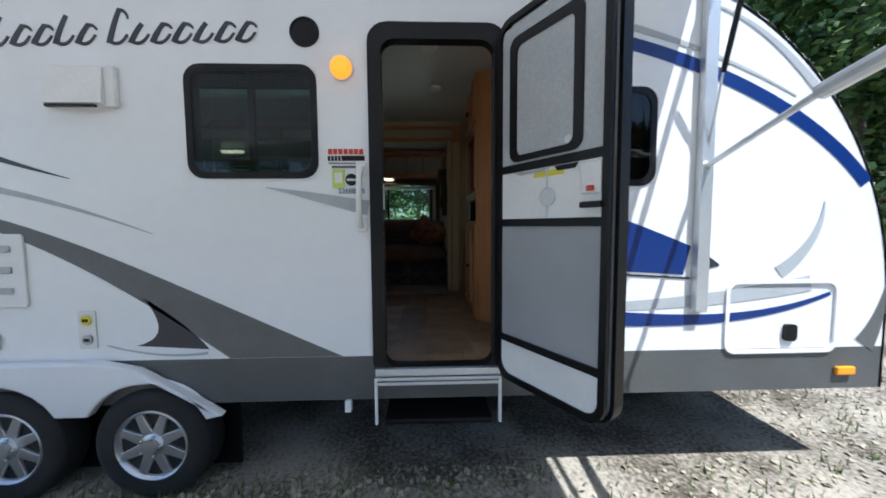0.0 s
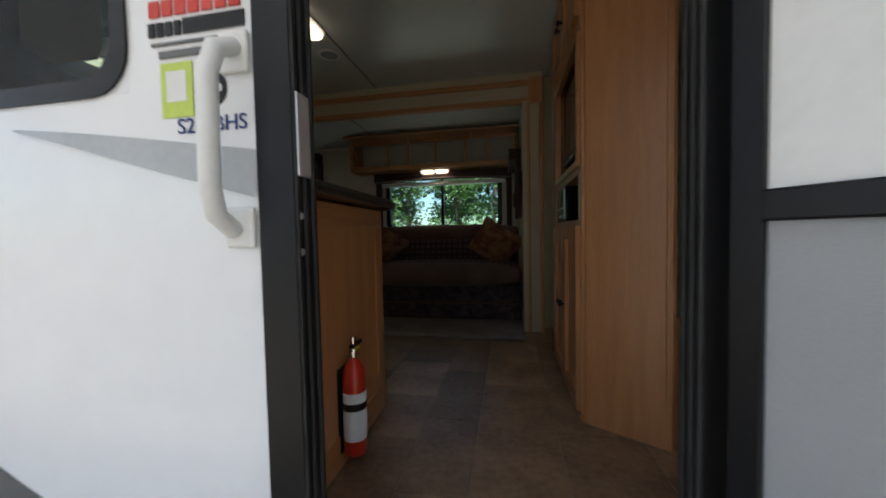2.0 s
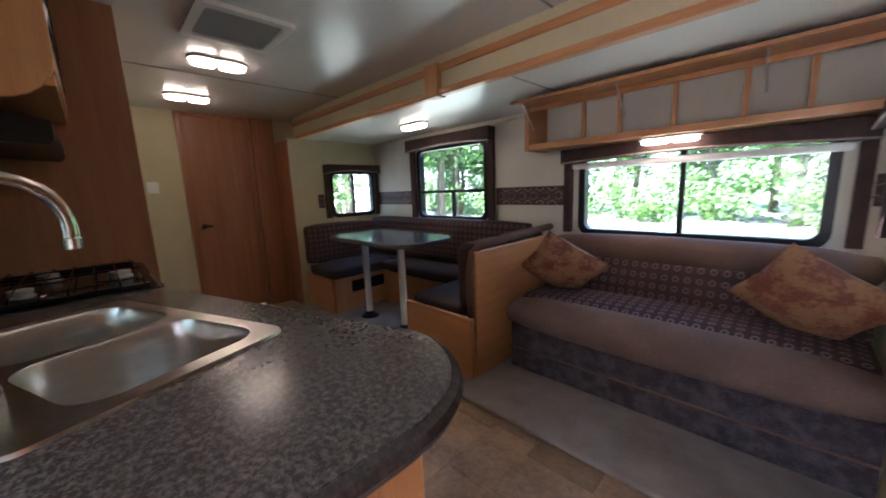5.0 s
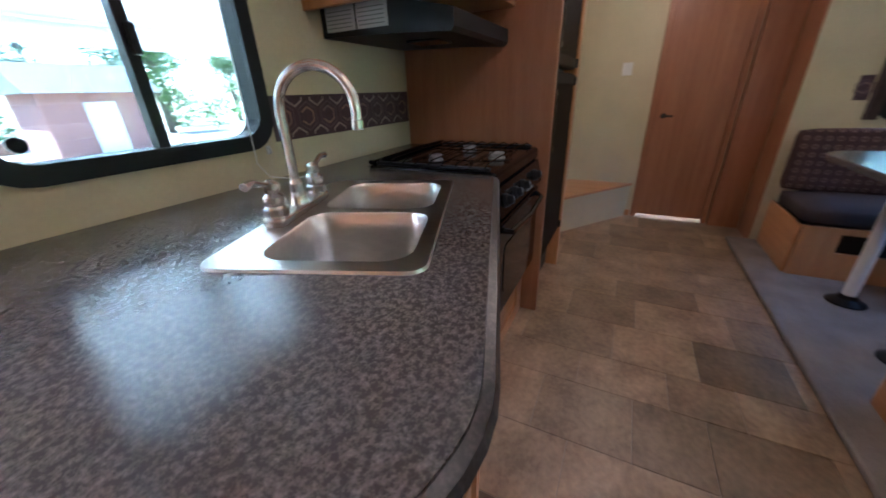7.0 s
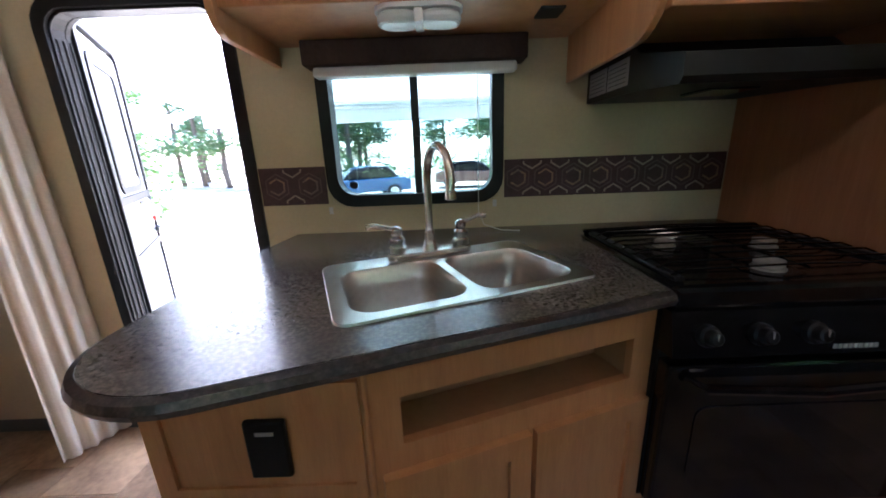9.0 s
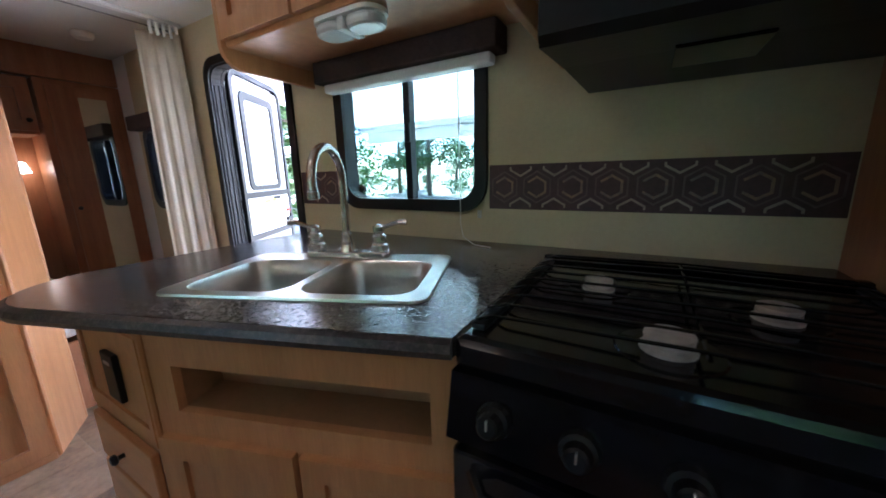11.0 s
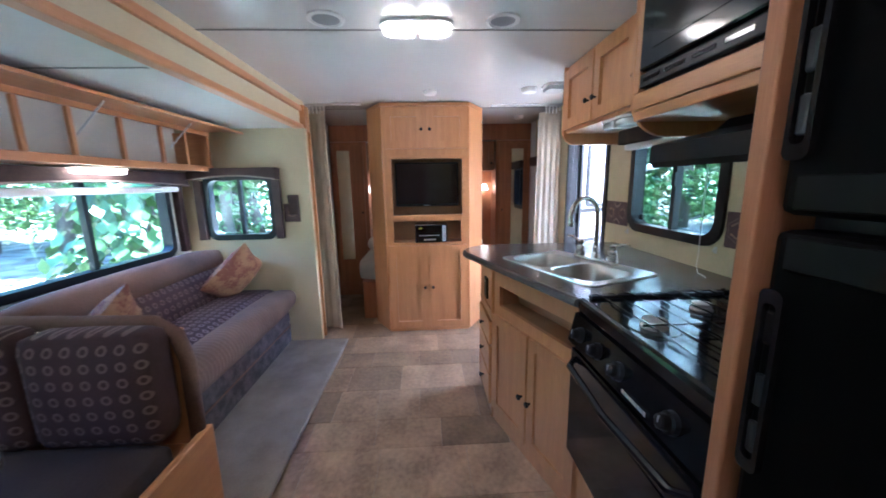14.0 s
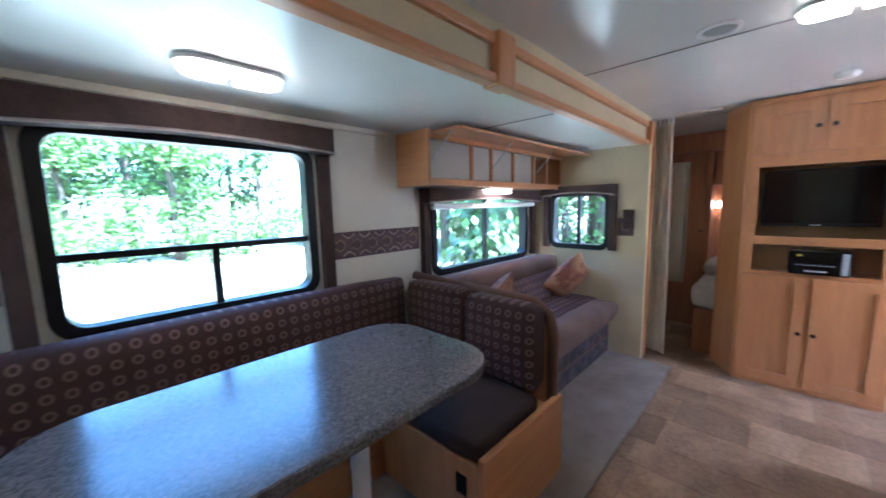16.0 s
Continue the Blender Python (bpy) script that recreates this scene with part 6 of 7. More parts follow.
part("swoosh", blade(((-2.85, 1.67), (-1.90, 1.66), (-1.30, 1.27), (-0.187, 0.767)), ((-2.85, 1.645), (-2.0, 1.64), (-1.35, 1.18), (-0.79, 0.767))), DECAL_GREY, gf)
part("fin", blade(((-1.227, 1.105), (-1.13, 1.04), (-1.0, 0.95), (-0.90, 0.82)), ((-1.227, 1.105), (-1.13, 0.96), (-1.13, 0.88), (-1.28, 0.845))), DECAL_DARK, gf)
for k, (nm, a, m) in enumerate(GA):
    part(nm, ribbon(*a, y=-0.0035 - 0.0006 * (k % 3)), m, gf)

nm = thing("lettering", -1.3, 0, 2.4, "dark slanted brand lettering drawn as plain strokes", "lettering")
for k in range(13):
    x = -2.0 + 0.106 * k + (0.05 if k > 5 else 0)
    z = 2.39 + 0.003 * k
    tall = 0.17 if k in (0, 6) else (0.14 if k in (1, 4) else 0.095)
    part("stroke", ribbon((x, z), (x + 0.012, z + tall * 0.3), (x + 0.035, z + tall * 0.7), (x + 0.06, z + tall), 0.03, 0.022), DECAL_DARK, nm)
    part("stroke", ribbon((x + 0.01, z + 0.006), (x + 0.045, z - 0.012), (x + 0.07, z + 0.01), (x + 0.092, z + 0.045), 0.018, 0.012, y=-0.0042), DECAL_DARK, nm)
    if k % 3 != 1:
        part("stroke", ribbon((x + 0.05, z + tall * 0.92), (x + 0.075, z + tall), (x + 0.095, z + tall * 0.9), (x + 0.10, z + tall * 0.7), 0.02, 0.01, y=-0.0046), DECAL_DARK, nm)

for x, z in ((-0.338, 2.474), (-2.256, 2.449)):
    s = thing("outdoor_speaker", x, 0, z, "round black outdoor speaker on the side wall", "speaker", "outdoor speakers")
    tn = pose(0, 0, 0, 90, 0, 0)
    part("rim", lathe([(0.075, 0), (0.075, 0.008), (0.066, 0.014), (0.064, 0.008)], (x, -0.001, z), tn, 28), BLACK, s)
    part("grille", lathe([(0.064, 0.006), (0.046, 0.012), (0.001, 0.014)], (x, -0.001, z), tn, 28), BLACK, s)
am = thing("porch_light", -0.153, 0, 2.292, "lit round amber porch light", "lamp")
part("base", lathe([(0.062, 0), (0.06, 0.012), (0.05, 0.014)], (-0.153, -0.001, 2.292), pose(0, 0, 0, 90, 0, 0), 24), PLASTIC_W, am)
part("lens", lathe([(0.055, 0.0145), (0.053, 0.035), (0.035, 0.05), (0.001, 0.055)], (-0.153, -0.001, 2.292), pose(0, 0, 0, 90, 0, 0), 24), AMBER_ON, am, "glowing amber lens")
hv = thing("exhaust_vent", -1.5, 0, 2.2, "off-white range hood exhaust flap", "vent")
part("box", cuboid(-1.66, -1.31, -0.03, -0.001, 2.12, 2.325, 0.008), PLASTIC_W, hv)
part("flap", slab([(-0.031, 2.31), (-0.034, 2.13), (-0.055, 2.135), (-0.04, 2.31)], -1.64, -1.36, "x"), PLASTIC_W, hv)
part("slot", cuboid(-1.64, -1.40, -0.05, -0.031, 2.118, 2.128), BLACK, hv)
moved(hv, 0.03, 0, -0.035)
dl = thing("dealer_sticker", -0.16, 0, 1.87, "dealer sticker with red and black print bars", "sticker")
for k in range(7):
    part("print_red", cuboid(-0.262 + 0.027 * k, -0.241 + 0.027 * k, -0.004, -0.001, 1.90, 1.927), RED, dl)
for k in range(4):
    part("print_block", cuboid(-0.265 + 0.018 * k, -0.252 + 0.018 * k, -0.004, -0.001, 1.866, 1.89), BLACK, dl)
part("print_black", cuboid(-0.193, -0.072, -0.004, -0.001, 1.866, 1.892), BLACK, dl)
part("print_line", cuboid(-0.26, -0.08, -0.004, -0.001, 1.85, 1.855), DECAL_GREY, dl)
part("print_line", cuboid(-0.245, -0.10, -0.004, -0.001, 1.828, 1.84), DECAL_GREY, dl)
ls_ = thing("lime_sticker", -0.21, 0, 1.77, "lime green square sticker with a white field", "sticker")
part("field", cuboid(-0.24, -0.175, -0.003, -0.001, 1.735, 1.83), LIME, ls_)
part("inset", cuboid(-0.228, -0.187, -0.004, -0.0031, 1.762, 1.815), PAPER, ls_)
bs = thing("round_seal", -0.148, 0, 1.77, "round black approval seal", "sticker")
part("disc", lathe([(0.032, 0), (0.032, 0.002)], (-0.148, -0.001, 1.772), pose(0, 0, 0, 90, 0, 0), 24), BLACK, bs)
part("band", cuboid(-0.172, -0.124, -0.0045, -0.0032, 1.766, 1.778), PAPER, bs)
for sticker, dx, dz in ((dl, 0.027, -0.043), (ls_, 0.023, -0.054), (bs, 0.031, -0.048)):
    moved(sticker, dx, 0, dz)
tc = bpy.data.curves.new("model_code", "FONT")
tc.body, tc.size, tc.extrude = "S260BHS", 0.038, 0.0008
tc.materials.append(DECAL_BLUE)
to = new("model_code", tc)
to.matrix_world = pose(-0.188, -0.002, 1.652, 90, 0, 0)
tagged(to, "small blue model code lettering", "lettering")
gh = thing("grab_handle", -0.085, 0, 1.68, "white moulded grab handle beside the entrance", "handle")
part("bar", rod([(-0.085, -0.012, 1.835), (-0.085, -0.05, 1.815), (-0.09, -0.062, 1.77), (-0.093, -0.062, 1.60), (-0.095, -0.05, 1.555), (-0.096, -0.012, 1.53)], 0.016, 10), PLASTIC_W, gh, smooth=60)
for z in (1.83, 1.535):
    part("foot", cuboid(-0.115, -0.06, -0.012, -0.001, z - 0.035, z + 0.035, 0.005), PLASTIC_W, gh)
moved(gh, 0.024, 0, -0.052)
tagged(part("step_jack", cuboid(-0.18, -0.145, -0.02, 0.02, 0.455, 0.519, 0.004), PLASTIC_W), "small white bracket under the skirt", "bracket")

vp = thing("service_vent", -2.15, 0, 1.09, "white louvred appliance vent panel", "vent")
part("panel", slab(outline_rect(-2.36, -1.81, 1.065, 1.45, 0.02), -0.014, -0.001, bevel=0.004), PLASTIC_W, vp)
for z in (1.135, 1.245, 1.355):
    part("louvre", cuboid(-2.33, -1.87, -0.022, -0.0145, z, z + 0.035, 0.004), DECAL_LIGHT, vp)
part("latch", cuboid(-2.29, -2.22, -0.03, -0.0225, 1.14, 1.155, 0.003, turn=at_turn(-2.25, 0, 1.14, 0, -35, 0)), BLACK, vp)
wb = thing("water_heater_cover", -2.75, 0, 0.7, "white utility hatch on the side wall", "hatch")
part("door", slab(outline_rect(-2.98, -2.54, 0.70, 1.07, 0.02), -0.02, -0.001, bevel=0.004), PLASTIC_W, wb)
part("label", cuboid(-2.90, -2.66, -0.022, -0.0205, 0.93, 1.0), LIME, wb)
moved(wb, 0.13, 0, -0.03)
ri = thing("water_inlet", -2.32, 0, 0.92, "round white city water inlet", "inlet")
part("ring", lathe([(0.055, 0), (0.055, 0.01), (0.04, 0.014), (0.035, 0.006)], (-2.32, -0.001, 0.915), pose(0, 0, 0, 90, 0, 0), 22), PLASTIC_W, ri)
part("cap", lathe([(0.034, 0), (0.03, 0.016), (0.01, 0.018)], (-2.32, -0.002, 0.915), pose(0, 0, 0, 90, 0, 0), 18), DECAL_LIGHT, ri)
moved(ri, 0.10, 0, -0.025)
tagged(part("cable_hatch", cuboid(-2.065, -1.97, -0.02, -0.001, 0.835, 0.925, 0.006), PLASTIC_W), "small white cable hatch", "hatch")
og = thing("outdoor_socket", -1.61, 0, 0.845, "outdoor double socket in a metal cover", "socket")
part("plate", slab(outline_rect(-1.655, -1.565, 0.845, 1.05, 0.008), -0.008, -0.001), ALU, og)
for z in (0.895, 1.0):
    part("receptacle", lathe([(0.027, 0), (0.027, 0.006), (0.02, 0.007)], (-1.61, -0.0085, z), pose(0, 0, 0, 90, 0, 0), 16), YELLOW if z > 0.95 else DECAL_LIGHT, og)
    part("slots", cuboid(-1.625, -1.595, -0.0175, -0.0155, z - 0.008, z + 0.008), BLACK, og)

moved(og, 0.085, 0, -0.01)


def wheel(x):
    w = thing("wheel", x, 0.05, 0, "black trailer tyre on a silver spoked alloy rim", "wheel", "trailer wheels")
    t = pose(0, 0, 0, 90, 0, 0)
    R, zc, y0 = 0.305, 0.305, 0.14
    part("tyre", lathe([(0.20, 0), (R - 0.05, 0.0), (R - 0.012, 0.012), (R, 0.03), (R, 0.15), (R - 0.012, 0.17), (R - 0.05, 0.185), (0.20, 0.178), (0.197, 0.15)], (x, y0, zc), t, 40), RUBBER, w, smooth=50)
    rm = part("rim", lathe([(0.199, 0.0), (0.199, 0.172), (0.19, 0.18), (0.178, 0.172), (0.172, 0.12)], (x, y0, zc), t, 36), ALLOY, w, smooth=50)
    part("rim_back", lathe([(0.18, 0.08), (0.18, 0.09), (0.01, 0.092)], (x, y0, zc), t, 30), BLACK, rm)
    for k in range(8):
        a = 2 * math.pi * (k + 0.5) / 8
        b = slab([(-0.03, 0.05), (0.03, 0.05), (0.022, 0.176), (-0.022, 0.176)], -0.165, -0.13, bevel=0.004)
        bmesh.ops.transform(b, matrix=Matrix.Translation((x, y0, zc)) @ Matrix.Rotation(a, 4, "Y"), verts=b.verts)
        part("spoke", b, ALLOY, rm)
    hb = part("hub", lathe([(0.062, 0.12), (0.062, 0.168), (0.045, 0.176), (0.04, 0.195), (0.001, 0.198)], (x, y0, zc), t, 22), ALLOY, rm)
    for k in range(5):
        a = 2 * math.pi * k / 5
        part("lug_nut", lathe([(0.009, 0.172), (0.009, 0.19), (0.004, 0.193)], (x + 0.052 * math.cos(a), y0, zc + 0.052 * math.sin(a)), t, 6), NICKEL, hb)
    return w


wheel(-1.212)
wheel(-1.972)
fd = thing("fender", -1.74, -0.03, 0.45, "white moulded double wheel fender", "fender")
top = [(-2.47, 0.48), (-2.45, 0.57), (-2.38, 0.66), (-2.25, 0.735), (-2.05, 0.77), (-1.45, 0.775), (-1.25, 0.735), (-1.06, 0.62), (-0.90, 0.53), (-0.82, 0.475)]
low = []
for cx, a0, a1 in ((-1.212, 25, 150), (-1.972, 30, 158)):
    for k in range(11):
        a = radians(a0 + (a1 - a0) * k / 10)
        low.append((cx + 0.345 * math.cos(a), 0.31 + 0.345 * math.sin(a)))
part("arch", slab(top + low, -0.065, -0.001, bevel=0.012), WHITE, fd)
part("liner", cuboid(-2.35, -0.86, 0.18, 0.20, 0.05, 0.60), BLACK, fd)

ht = thing("cargo_hatch", 2.28, 0, 0.58, "white pass-through cargo hatch with a black lock", "hatch")
part("frame", ring(outline_rect(1.955, 2.615, 0.74, 1.16, 0.06), outline_rect(1.975, 2.595, 0.76, 1.14, 0.05), -0.014, -0.001), WHITE, ht)
part("lock", slab(outline_rect(2.30, 2.375, 0.81, 0.905, 0.02), -0.018, -0.001), BLACK, ht)
mk = thing("marker_light", 2.67, 0, 0.52, "small amber side marker light", "lamp")
part("lens", cuboid(2.62, 2.73, -0.025, -0.001, 0.605, 0.655, 0.008), AMBER, mk)

# awning rolled out over the side
aw = thing("awning", -0.3, -1.2, 2.4, "grey fabric patio awning rolled out on metal arms", "awning")
RY_, RZ_ = -2.35, 2.42
bm = bmesh.new()
grid = [[bm.verts.new((-3.4 + 5.13 * i / 16, -0.01 + (RY_ + 0.01) * k / 8, 2.80 + (RZ_ + 0.03 - 2.80) * k / 8 - 0.05 * math.sin(math.pi * k / 8))) for k in range(9)] for i in range(17)]
for i in range(16):
    for k in range(8):
        bm.faces.new((grid[i][k], grid[i + 1][k], grid[i + 1][k + 1], grid[i][k + 1]))
cv = part("canopy", bm, canopy_mat(), aw, smooth=True)
cv.modifiers.new("thickness", "SOLIDIFY").thickness = 0.003
part("roller", rod([(-3.47, RY_, RZ_), (1.81, RY_, RZ_)], 0.04, 14), ALU, aw, smooth=60)
part("hem", cuboid(-3.38, 1.71, RY_ - 0.042, RY_ - 0.038, RZ_ - 0.17, RZ_ - 0.02), PLASTIC_W, aw)
for x in (1.785, -3.45):
    part("channel", cuboid(x - 0.035, x + 0.035, -0.05, -0.002, 0.99, 2.79, 0.006), ALU, aw)
    part("upper_arm", rod([(x, -0.06, 2.74), (x, RY_, RZ_ + 0.02)], 0.018, 8), ALU, aw)
    lw = part("lower_arm", rod([(x, -0.05, 1.79), (x, -0.62, 1.99)], 0.015, 8), ALU, aw)
    part("outer_arm", rod([(x, -0.58, 1.975), (x, RY_, RZ_ - 0.03)], 0.032, 10), ALU, lw)
    part("strut", rod([(x, -0.03, 1.81), (x, -0.12, 2.24)], 0.006, 6), ALU, aw)
    part("gas_spring", rod([(x, -0.12, 2.24), (x, -0.22, 2.60)], 0.013, 8), BLACK, aw)

# ---------------------------------------------------------------- woods, ground cover and distance


def leaf_quads(bm, c, count, rad, size, rnd, flat=1.0):
    for _ in range(count):
        while True:
            p = Vector((rnd.uniform(-1, 1), rnd.uniform(-1, 1), rnd.uniform(-1, 1)))
            if p.length < 1:
                break
        p = Vector(c) + Vector((p.x * rad, p.y * rad, p.z * rad * flat))
        a = Vector((rnd.gauss(0, 1), rnd.gauss(0, 1), rnd.gauss(0, 0.5))).normalized()
        b = a.cross(Vector((rnd.gauss(0, 1), rnd.gauss(0, 1), rnd.gauss(0, 1)))).normalized()
        s = size * rnd.uniform(0.6, 1.3)
        vs = [bm.verts.new(p + a * s), bm.verts.new(p + b * s * 0.5), bm.verts.new(p - a * s * 0.8), bm.verts.new(p - b * s * 0.5)]
        bm.faces.new(vs)


def tree_kind(seed, height, spread, leaf_mat, leaves, size):
    rnd = random.Random(seed)
    t = thing("tree", 0, 0, 0, "tall leafy woodland tree with a slim trunk", "tree", "woodland trees")
    line = [(0, 0, -0.2)]
    x = y = 0.0
    for k in range(1, 9):
        x, y = x + rnd.uniform(-0.12, 0.12), y + rnd.uniform(-0.12, 0.12)
        line.append((x, y, height * k / 8))
    bm = rod(line, 0.2, 9, radii=[0.22 - 0.022 * k for k in range(9)])
    crown = bmesh.new()
    for k in range(16):
        z = height * rnd.uniform(0.28, 0.95)
        i = min(7, int(z / height * 8))
        base = Vector(line[i])
        a, l = rnd.uniform(0, 2 * math.pi), spread * rnd.uniform(0.4, 1.0) * (1.15 - z / height * 0.7)
        tip = base + Vector((math.cos(a) * l, math.sin(a) * l, rnd.uniform(0.2, 0.9)))
        rod([base, (base + tip) / 2 + Vector((0, 0, 0.15)), tip], 0.04, 5, bm, radii=[0.06, 0.035, 0.012])
        for f, r in ((1.0, 0.75), (0.65, 0.6)):
            leaf_quads(crown, base.lerp(tip, f), leaves // 32, spread * 0.42 * r + 0.25, size, rnd, 0.7)
    part("trunk", bm, BARK, t, smooth=True)
    part("crown", crown, leaf_mat, t)
    return t


kinds = [tree_kind(1, 11, 3.0, LEAF, 3600, 0.16), tree_kind(2, 9, 2.6, LEAF_B, 3200, 0.15), tree_kind(3, 13, 3.4, LEAF, 4000, 0.18), tree_kind(4, 6, 2.4, LEAF_B, 3000, 0.13)]
rt = random.Random(11)
spots = []


def plant(n, xr, yr, gap=1.6):
    tries = 0
    while n and tries < 4000:
        tries += 1
        x, y = rt.uniform(*xr), rt.uniform(*yr)
        if all((x - a) ** 2 + (y - b) ** 2 > gap * gap for a, b in spots):
            spots.append((x, y))
            n -= 1


plant(36, (-24, 22), (19, 32), 2.0)
plant(12, (9, 24), (3, 16), 1.8)
plant(10, (8.5, 15), (4, 13), 1.5)
plant(10, (-26, -9), (2, 14), 2.4)
plant(20, (-24, 24), (-40, -24), 2.6)
plant(16, (11, 25), (-15, -3), 2.2)
for k, (x, y) in enumerate(spots):
    m = pose(x, y, 0, 0, 0, rt.uniform(0, 360))
    if k < 4:
        kinds[k].matrix_basis = m
    else:
        copy_thing(kinds[k % 4], m)


def undergrowth():
    rnd = random.Random(21)
    bm = bmesh.new()
    for _ in range(520):
        q = rnd.random()
        if q < 0.55:
            x, y = rnd.uniform(-24, 22), rnd.uniform(17, 24)
        elif q < 0.68:
            x, y = rnd.uniform(9.0, 16), rnd.uniform(2.5, 14)
        elif q < 0.84:
            x, y = rnd.uniform(10.0, 18), rnd.uniform(-15, -2)
        else:
            x, y = rnd.uniform(-24, 24), rnd.uniform(-34, -22)
        leaf_quads(bm, (x, y, rnd.uniform(0.2, 1.9)), 85, rnd.uniform(0.6, 1.3), 0.14, rnd, 0.7)
    return tagged(part("undergrowth", bm, LEAF_B), "dense green woodland undergrowth", "bushes", kind="stuff")


undergrowth()


def vine():
    """Broad leaves on a post just outside the sofa window."""
    rnd = random.Random(8)
    t = thing("vine", 2.35, 5.0, 0, "broad-leaved vine climbing a dead trunk", "vine")
    part("trunk", rod([(2.35, 5.0, -0.1), (2.38, 5.05, 1.5), (2.3, 5.0, 3.4)], 0.14, 9, radii=[0.17, 0.14, 0.09]), BARK, t, smooth=True)
    bm = bmesh.new()
    for _ in range(1700):
        a, z = rnd.uniform(0, 2 * math.pi), rnd.uniform(0.1, 3.5)
        r = rnd.uniform(0.15, 0.95) * (1.1 - 0.10 * z)
        p = Vector((2.35 + r * math.cos(a) * 1.1, 5.0 + r * math.sin(a), z))
        n_ = Vector((math.cos(a), math.sin(a), 0.5)) + Vector((rnd.gauss(0, 0.4), rnd.gauss(0, 0.4), rnd.gauss(0, 0.3)))
        rot = n_.to_track_quat("Z", "Y").to_matrix()
        s = rnd.uniform(0.06, 0.12)
        vs = [bm.verts.new(p + rot @ Vector((s * u, s * v, 0))) for u, v in ((0, -0.9), (0.55, -0.35), (0.75, 0.2), (0.3, 0.55), (0, 1.1), (-0.3, 0.55), (-0.75, 0.2), (-0.55, -0.35))]
        bm.faces.new(vs)
    part("leaves", bm, LEAF_B, t)


vine()


def ground_cover(name, count, kind_, material, label, seed, areas):
    rnd = random.Random(seed)
    verts, faces = [], []
    for _ in range(count):
        x0, x1, y0, y1 = rnd.choice(areas)
        x, y = rnd.uniform(x0, x1), rnd.uniform(y0, y1)
        if -5.3 < x < 2.8 and 0.15 < y < 2.3:
            continue
        z = 0.05 * noise.noise((x * 0.35, y * 0.35, 0)) * min(1, max(0, (math.hypot(x, y) - 1.5) / 6))
        a = rnd.uniform(0, 2 * math.pi)
        i = len(verts)
        if kind_ == "blade":
            s, h_ = rnd.uniform(0.004, 0.008), rnd.uniform(0.03, 0.09)
            verts += [(x - s * math.cos(a), y - s * math.sin(a), z - 0.005), (x + s * math.cos(a), y + s * math.sin(a), z - 0.005), (x + rnd.uniform(-0.03, 0.03), y + rnd.uniform(-0.03, 0.03), z + h_)]
            faces.append((i, i + 1, i + 2))
        else:
            s = rnd.uniform(0.01, 0.028)
            c, d = math.cos(a) * s, math.sin(a) * s
            verts += [(x + c, y + d, z + rnd.uniform(0.004, 0.02)), (x - d * 0.6, y + c * 0.6, z + rnd.uniform(0.006, 0.03)), (x - c, y - d, z + rnd.uniform(0.004, 0.02)), (x + d * 0.6, y - c * 0.6, z + 0.004)]
            faces.append((i, i + 1, i + 2, i + 3))
    me = bpy.data.meshes.new(name)
    me.from_pydata(verts, [], faces)
    me.materials.append(material)
    return tagged(new(name, me), label, "ground cover", kind="stuff")


NEAR = [(-4, 6, -1.6, 1.5), (1.5, 8, -2.5, 4), (-4, 1, -1.5, 0.3)]
ground_cover("dry_leaves", 16000, "leaf", LITTER, "scattered dry leaves on the ground", 3, NEAR + [(-4, 4, 3.2, 9)])
ground_cover("grass", 16000, "blade", GRASS, "thin patchy grass", 4, [(1.2, 7, -2.2, 3.5), (-4, 1, -1.5, 0.2), (-6, 6, 3.3, 9), (-6, 6, -12, -3)])

sh = thing("shed", -6.5, -16, 0, "red-brown wooden shed across the clearing", "shed")
part("walls", cuboid(-8.2, -5.0, -18, -15.5, -0.05, 2.3, 0.02), mat("barn_red", (0.34, 0.17, 0.14), 0.8, var=0.2, scale=3, stretch=(6, 6, 0.5), bump=0.3), sh)
part("roof", slab([(-18.3, 2.25), (-15.2, 2.25), (-16.75, 3.2)], -8.5, -4.7, "x"), GREY_SKIRT, sh)
part("door", cuboid(-7.0, -6.1, -15.5, -15.46, 0, 1.95, 0.01), PLASTIC_W, sh)


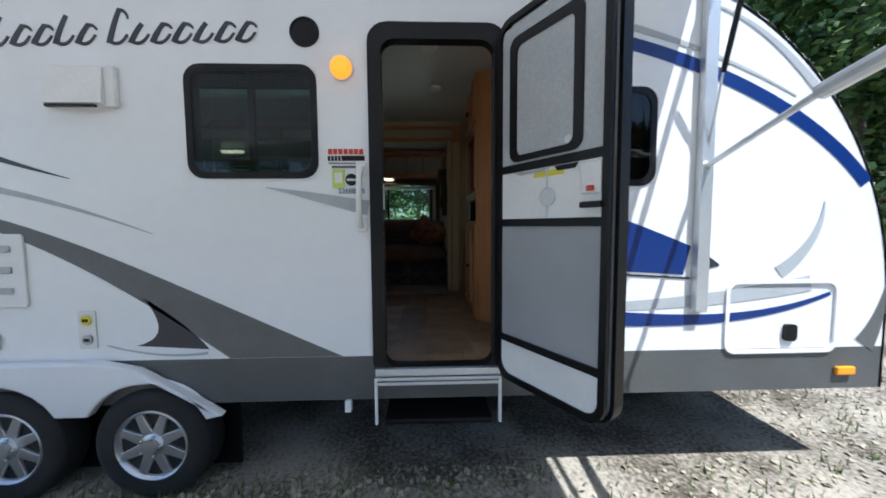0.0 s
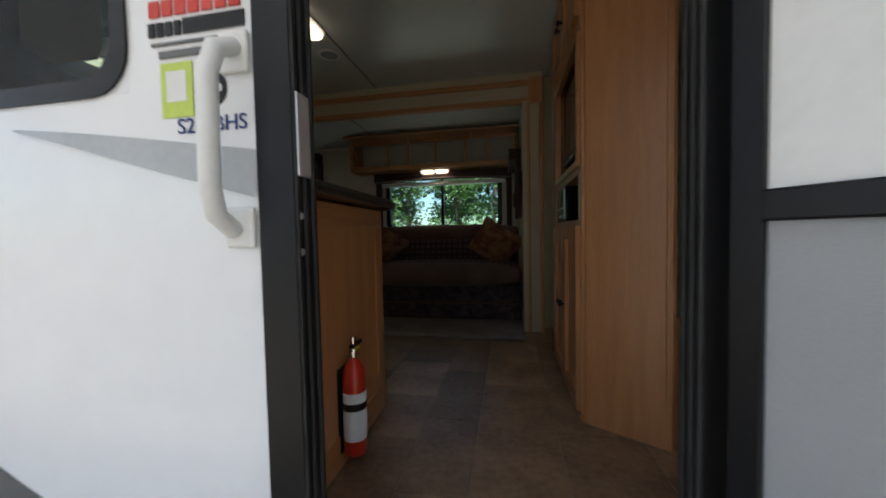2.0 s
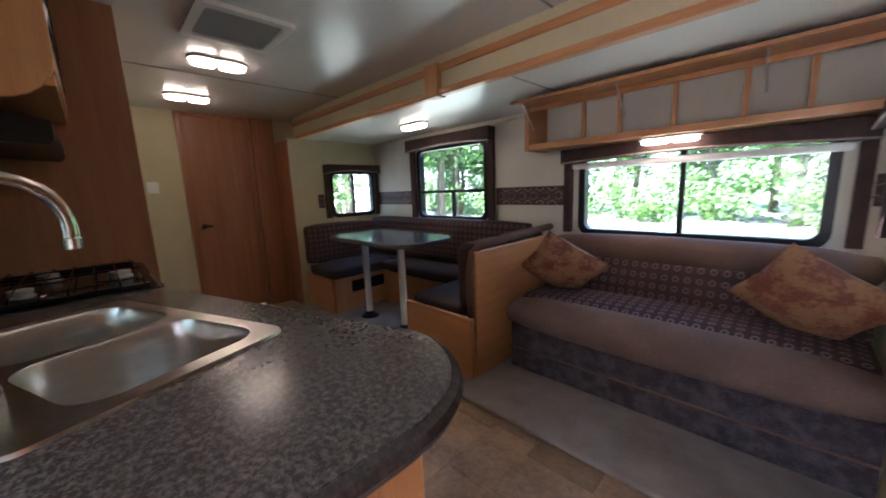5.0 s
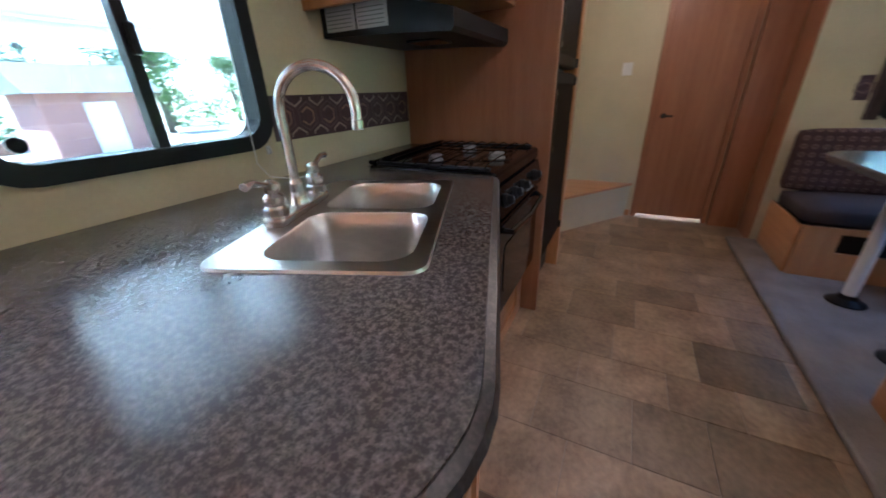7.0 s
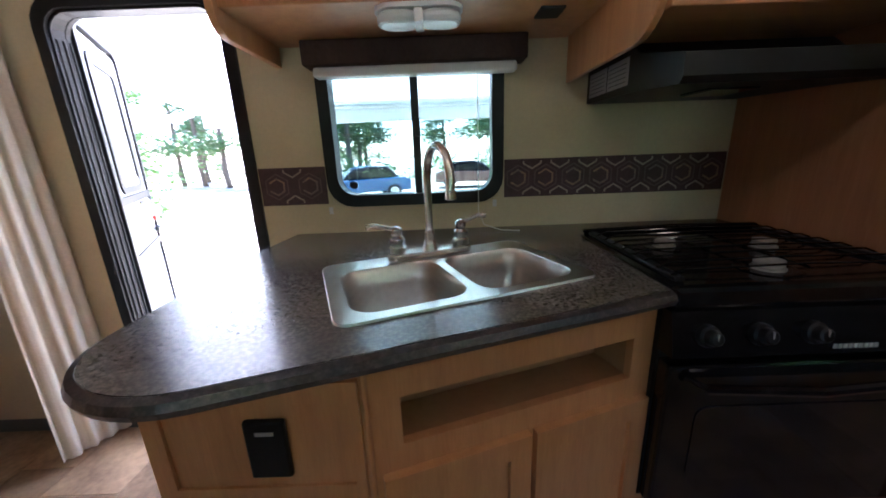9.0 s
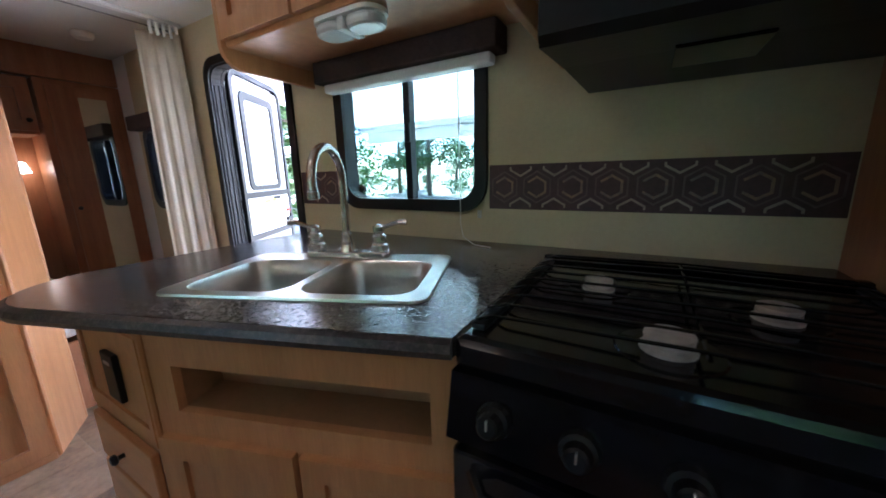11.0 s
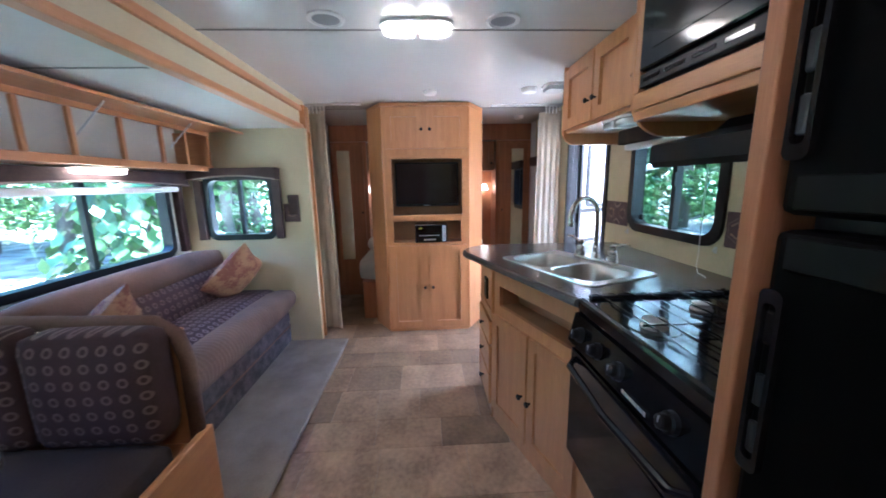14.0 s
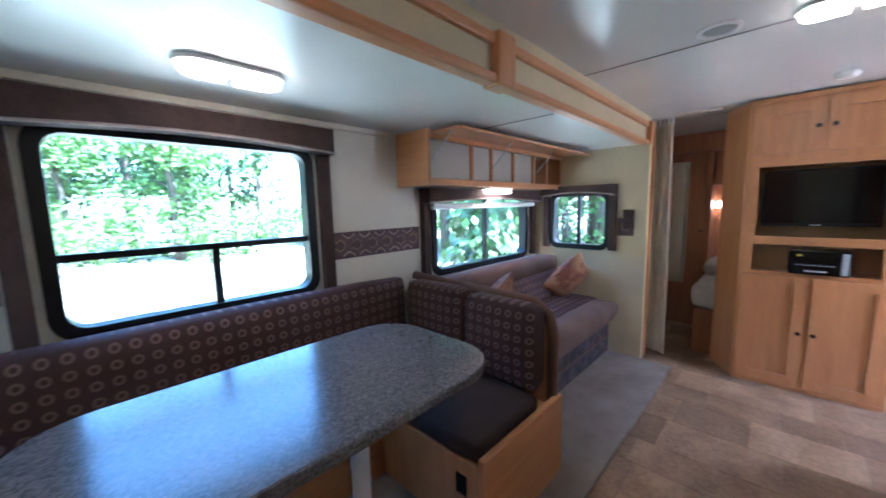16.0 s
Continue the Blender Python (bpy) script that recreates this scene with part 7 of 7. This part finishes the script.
def parked_car(x, y, turn, paint, label):
    c = thing("car", 0, 0, 0, label, "car", "parked cars")
    body = slab([(-2.1, 0.35), (2.1, 0.35), (2.12, 0.62), (1.9, 0.80), (1.1, 0.90), (-1.75, 0.95), (-2.1, 0.80)], -0.85, 0.85, "y", bevel=0.05)
    part("body", body, paint, c)
    part("cabin", slab([(-1.6, 0.93), (1.05, 0.89), (0.45, 1.38), (-0.2, 1.46), (-1.1, 1.42)], -0.72, 0.72, "y", bevel=0.06), SCREEN, c, "dark glazed cabin")
    part("roof", slab([(-1.05, 1.42), (0.42, 1.39), (-0.2, 1.475)], -0.66, 0.66, "y", bevel=0.01), paint, c)
    for wx in (-1.3, 1.35):
        for s in (-1, 1):
            w = part("wheel", lathe([(0.31, -0.1), (0.32, -0.07), (0.32, 0.07), (0.31, 0.1)], (wx, s * 0.78, 0.32), pose(0, 0, 0, 90, 0, 0), 22), RUBBER, c)
            part("rim", lathe([(0.2, -0.105), (0.2, 0.105)], (wx, s * 0.78, 0.32), pose(0, 0, 0, 90, 0, 0), 18), ALLOY, w)
    for s in (-1, 1):
        part("headlight", cuboid(2.0, 2.125, s * 0.62 - 0.13, s * 0.62 + 0.13, 0.62, 0.74, 0.02), LAMP_OFF, c)
    c.matrix_basis = pose(x, y, 0, 0, 0, turn)


parked_car(2.9, -15, 20, mat("blue_car_paint", (0.03, 0.10, 0.22), 0.25, var=0.05, bump=0, coat=0.6), "blue parked car under the trees")
parked_car(-2.6, -19, 175, mat("brown_car_paint", (0.16, 0.07, 0.05), 0.25, var=0.05, bump=0, coat=0.6), "dark red parked car under the trees")

# ---------------------------------------------------------------- floor pieces
rf = random.Random(17)
cache = {}
x, r = -3.84, 0
while x < 1.84:
    dx = (0.30, 0.30, 0.22)[r % 3]
    y = 0.055 - (0.0, 0.21, 0.12, 0.30)[r % 4]
    while y < 2.34:
        w = rf.choice((0.35, 0.43, 0.35, 0.25))
        y0, y1 = max(y, 0.055), min(y + w, 2.355)
        y += w
        if y1 - y0 < 0.03:
            continue
        key = (dx, round(y1 - y0, 3))
        if key not in cache:
            b = cuboid(0.0012, dx - 0.0012, 0.0012, y1 - y0 - 0.0012, -0.0035, 0.0, 0.001, 1)
            me = bpy.data.meshes.new("tile")
            b.to_mesh(me)
            b.free()
            me.materials.append(TILE)
            cache[key] = me
        o = new("tile", cache[key])
        o.location = (x, y0, FL)
        o.parent = floor
    x += dx
    r += 1
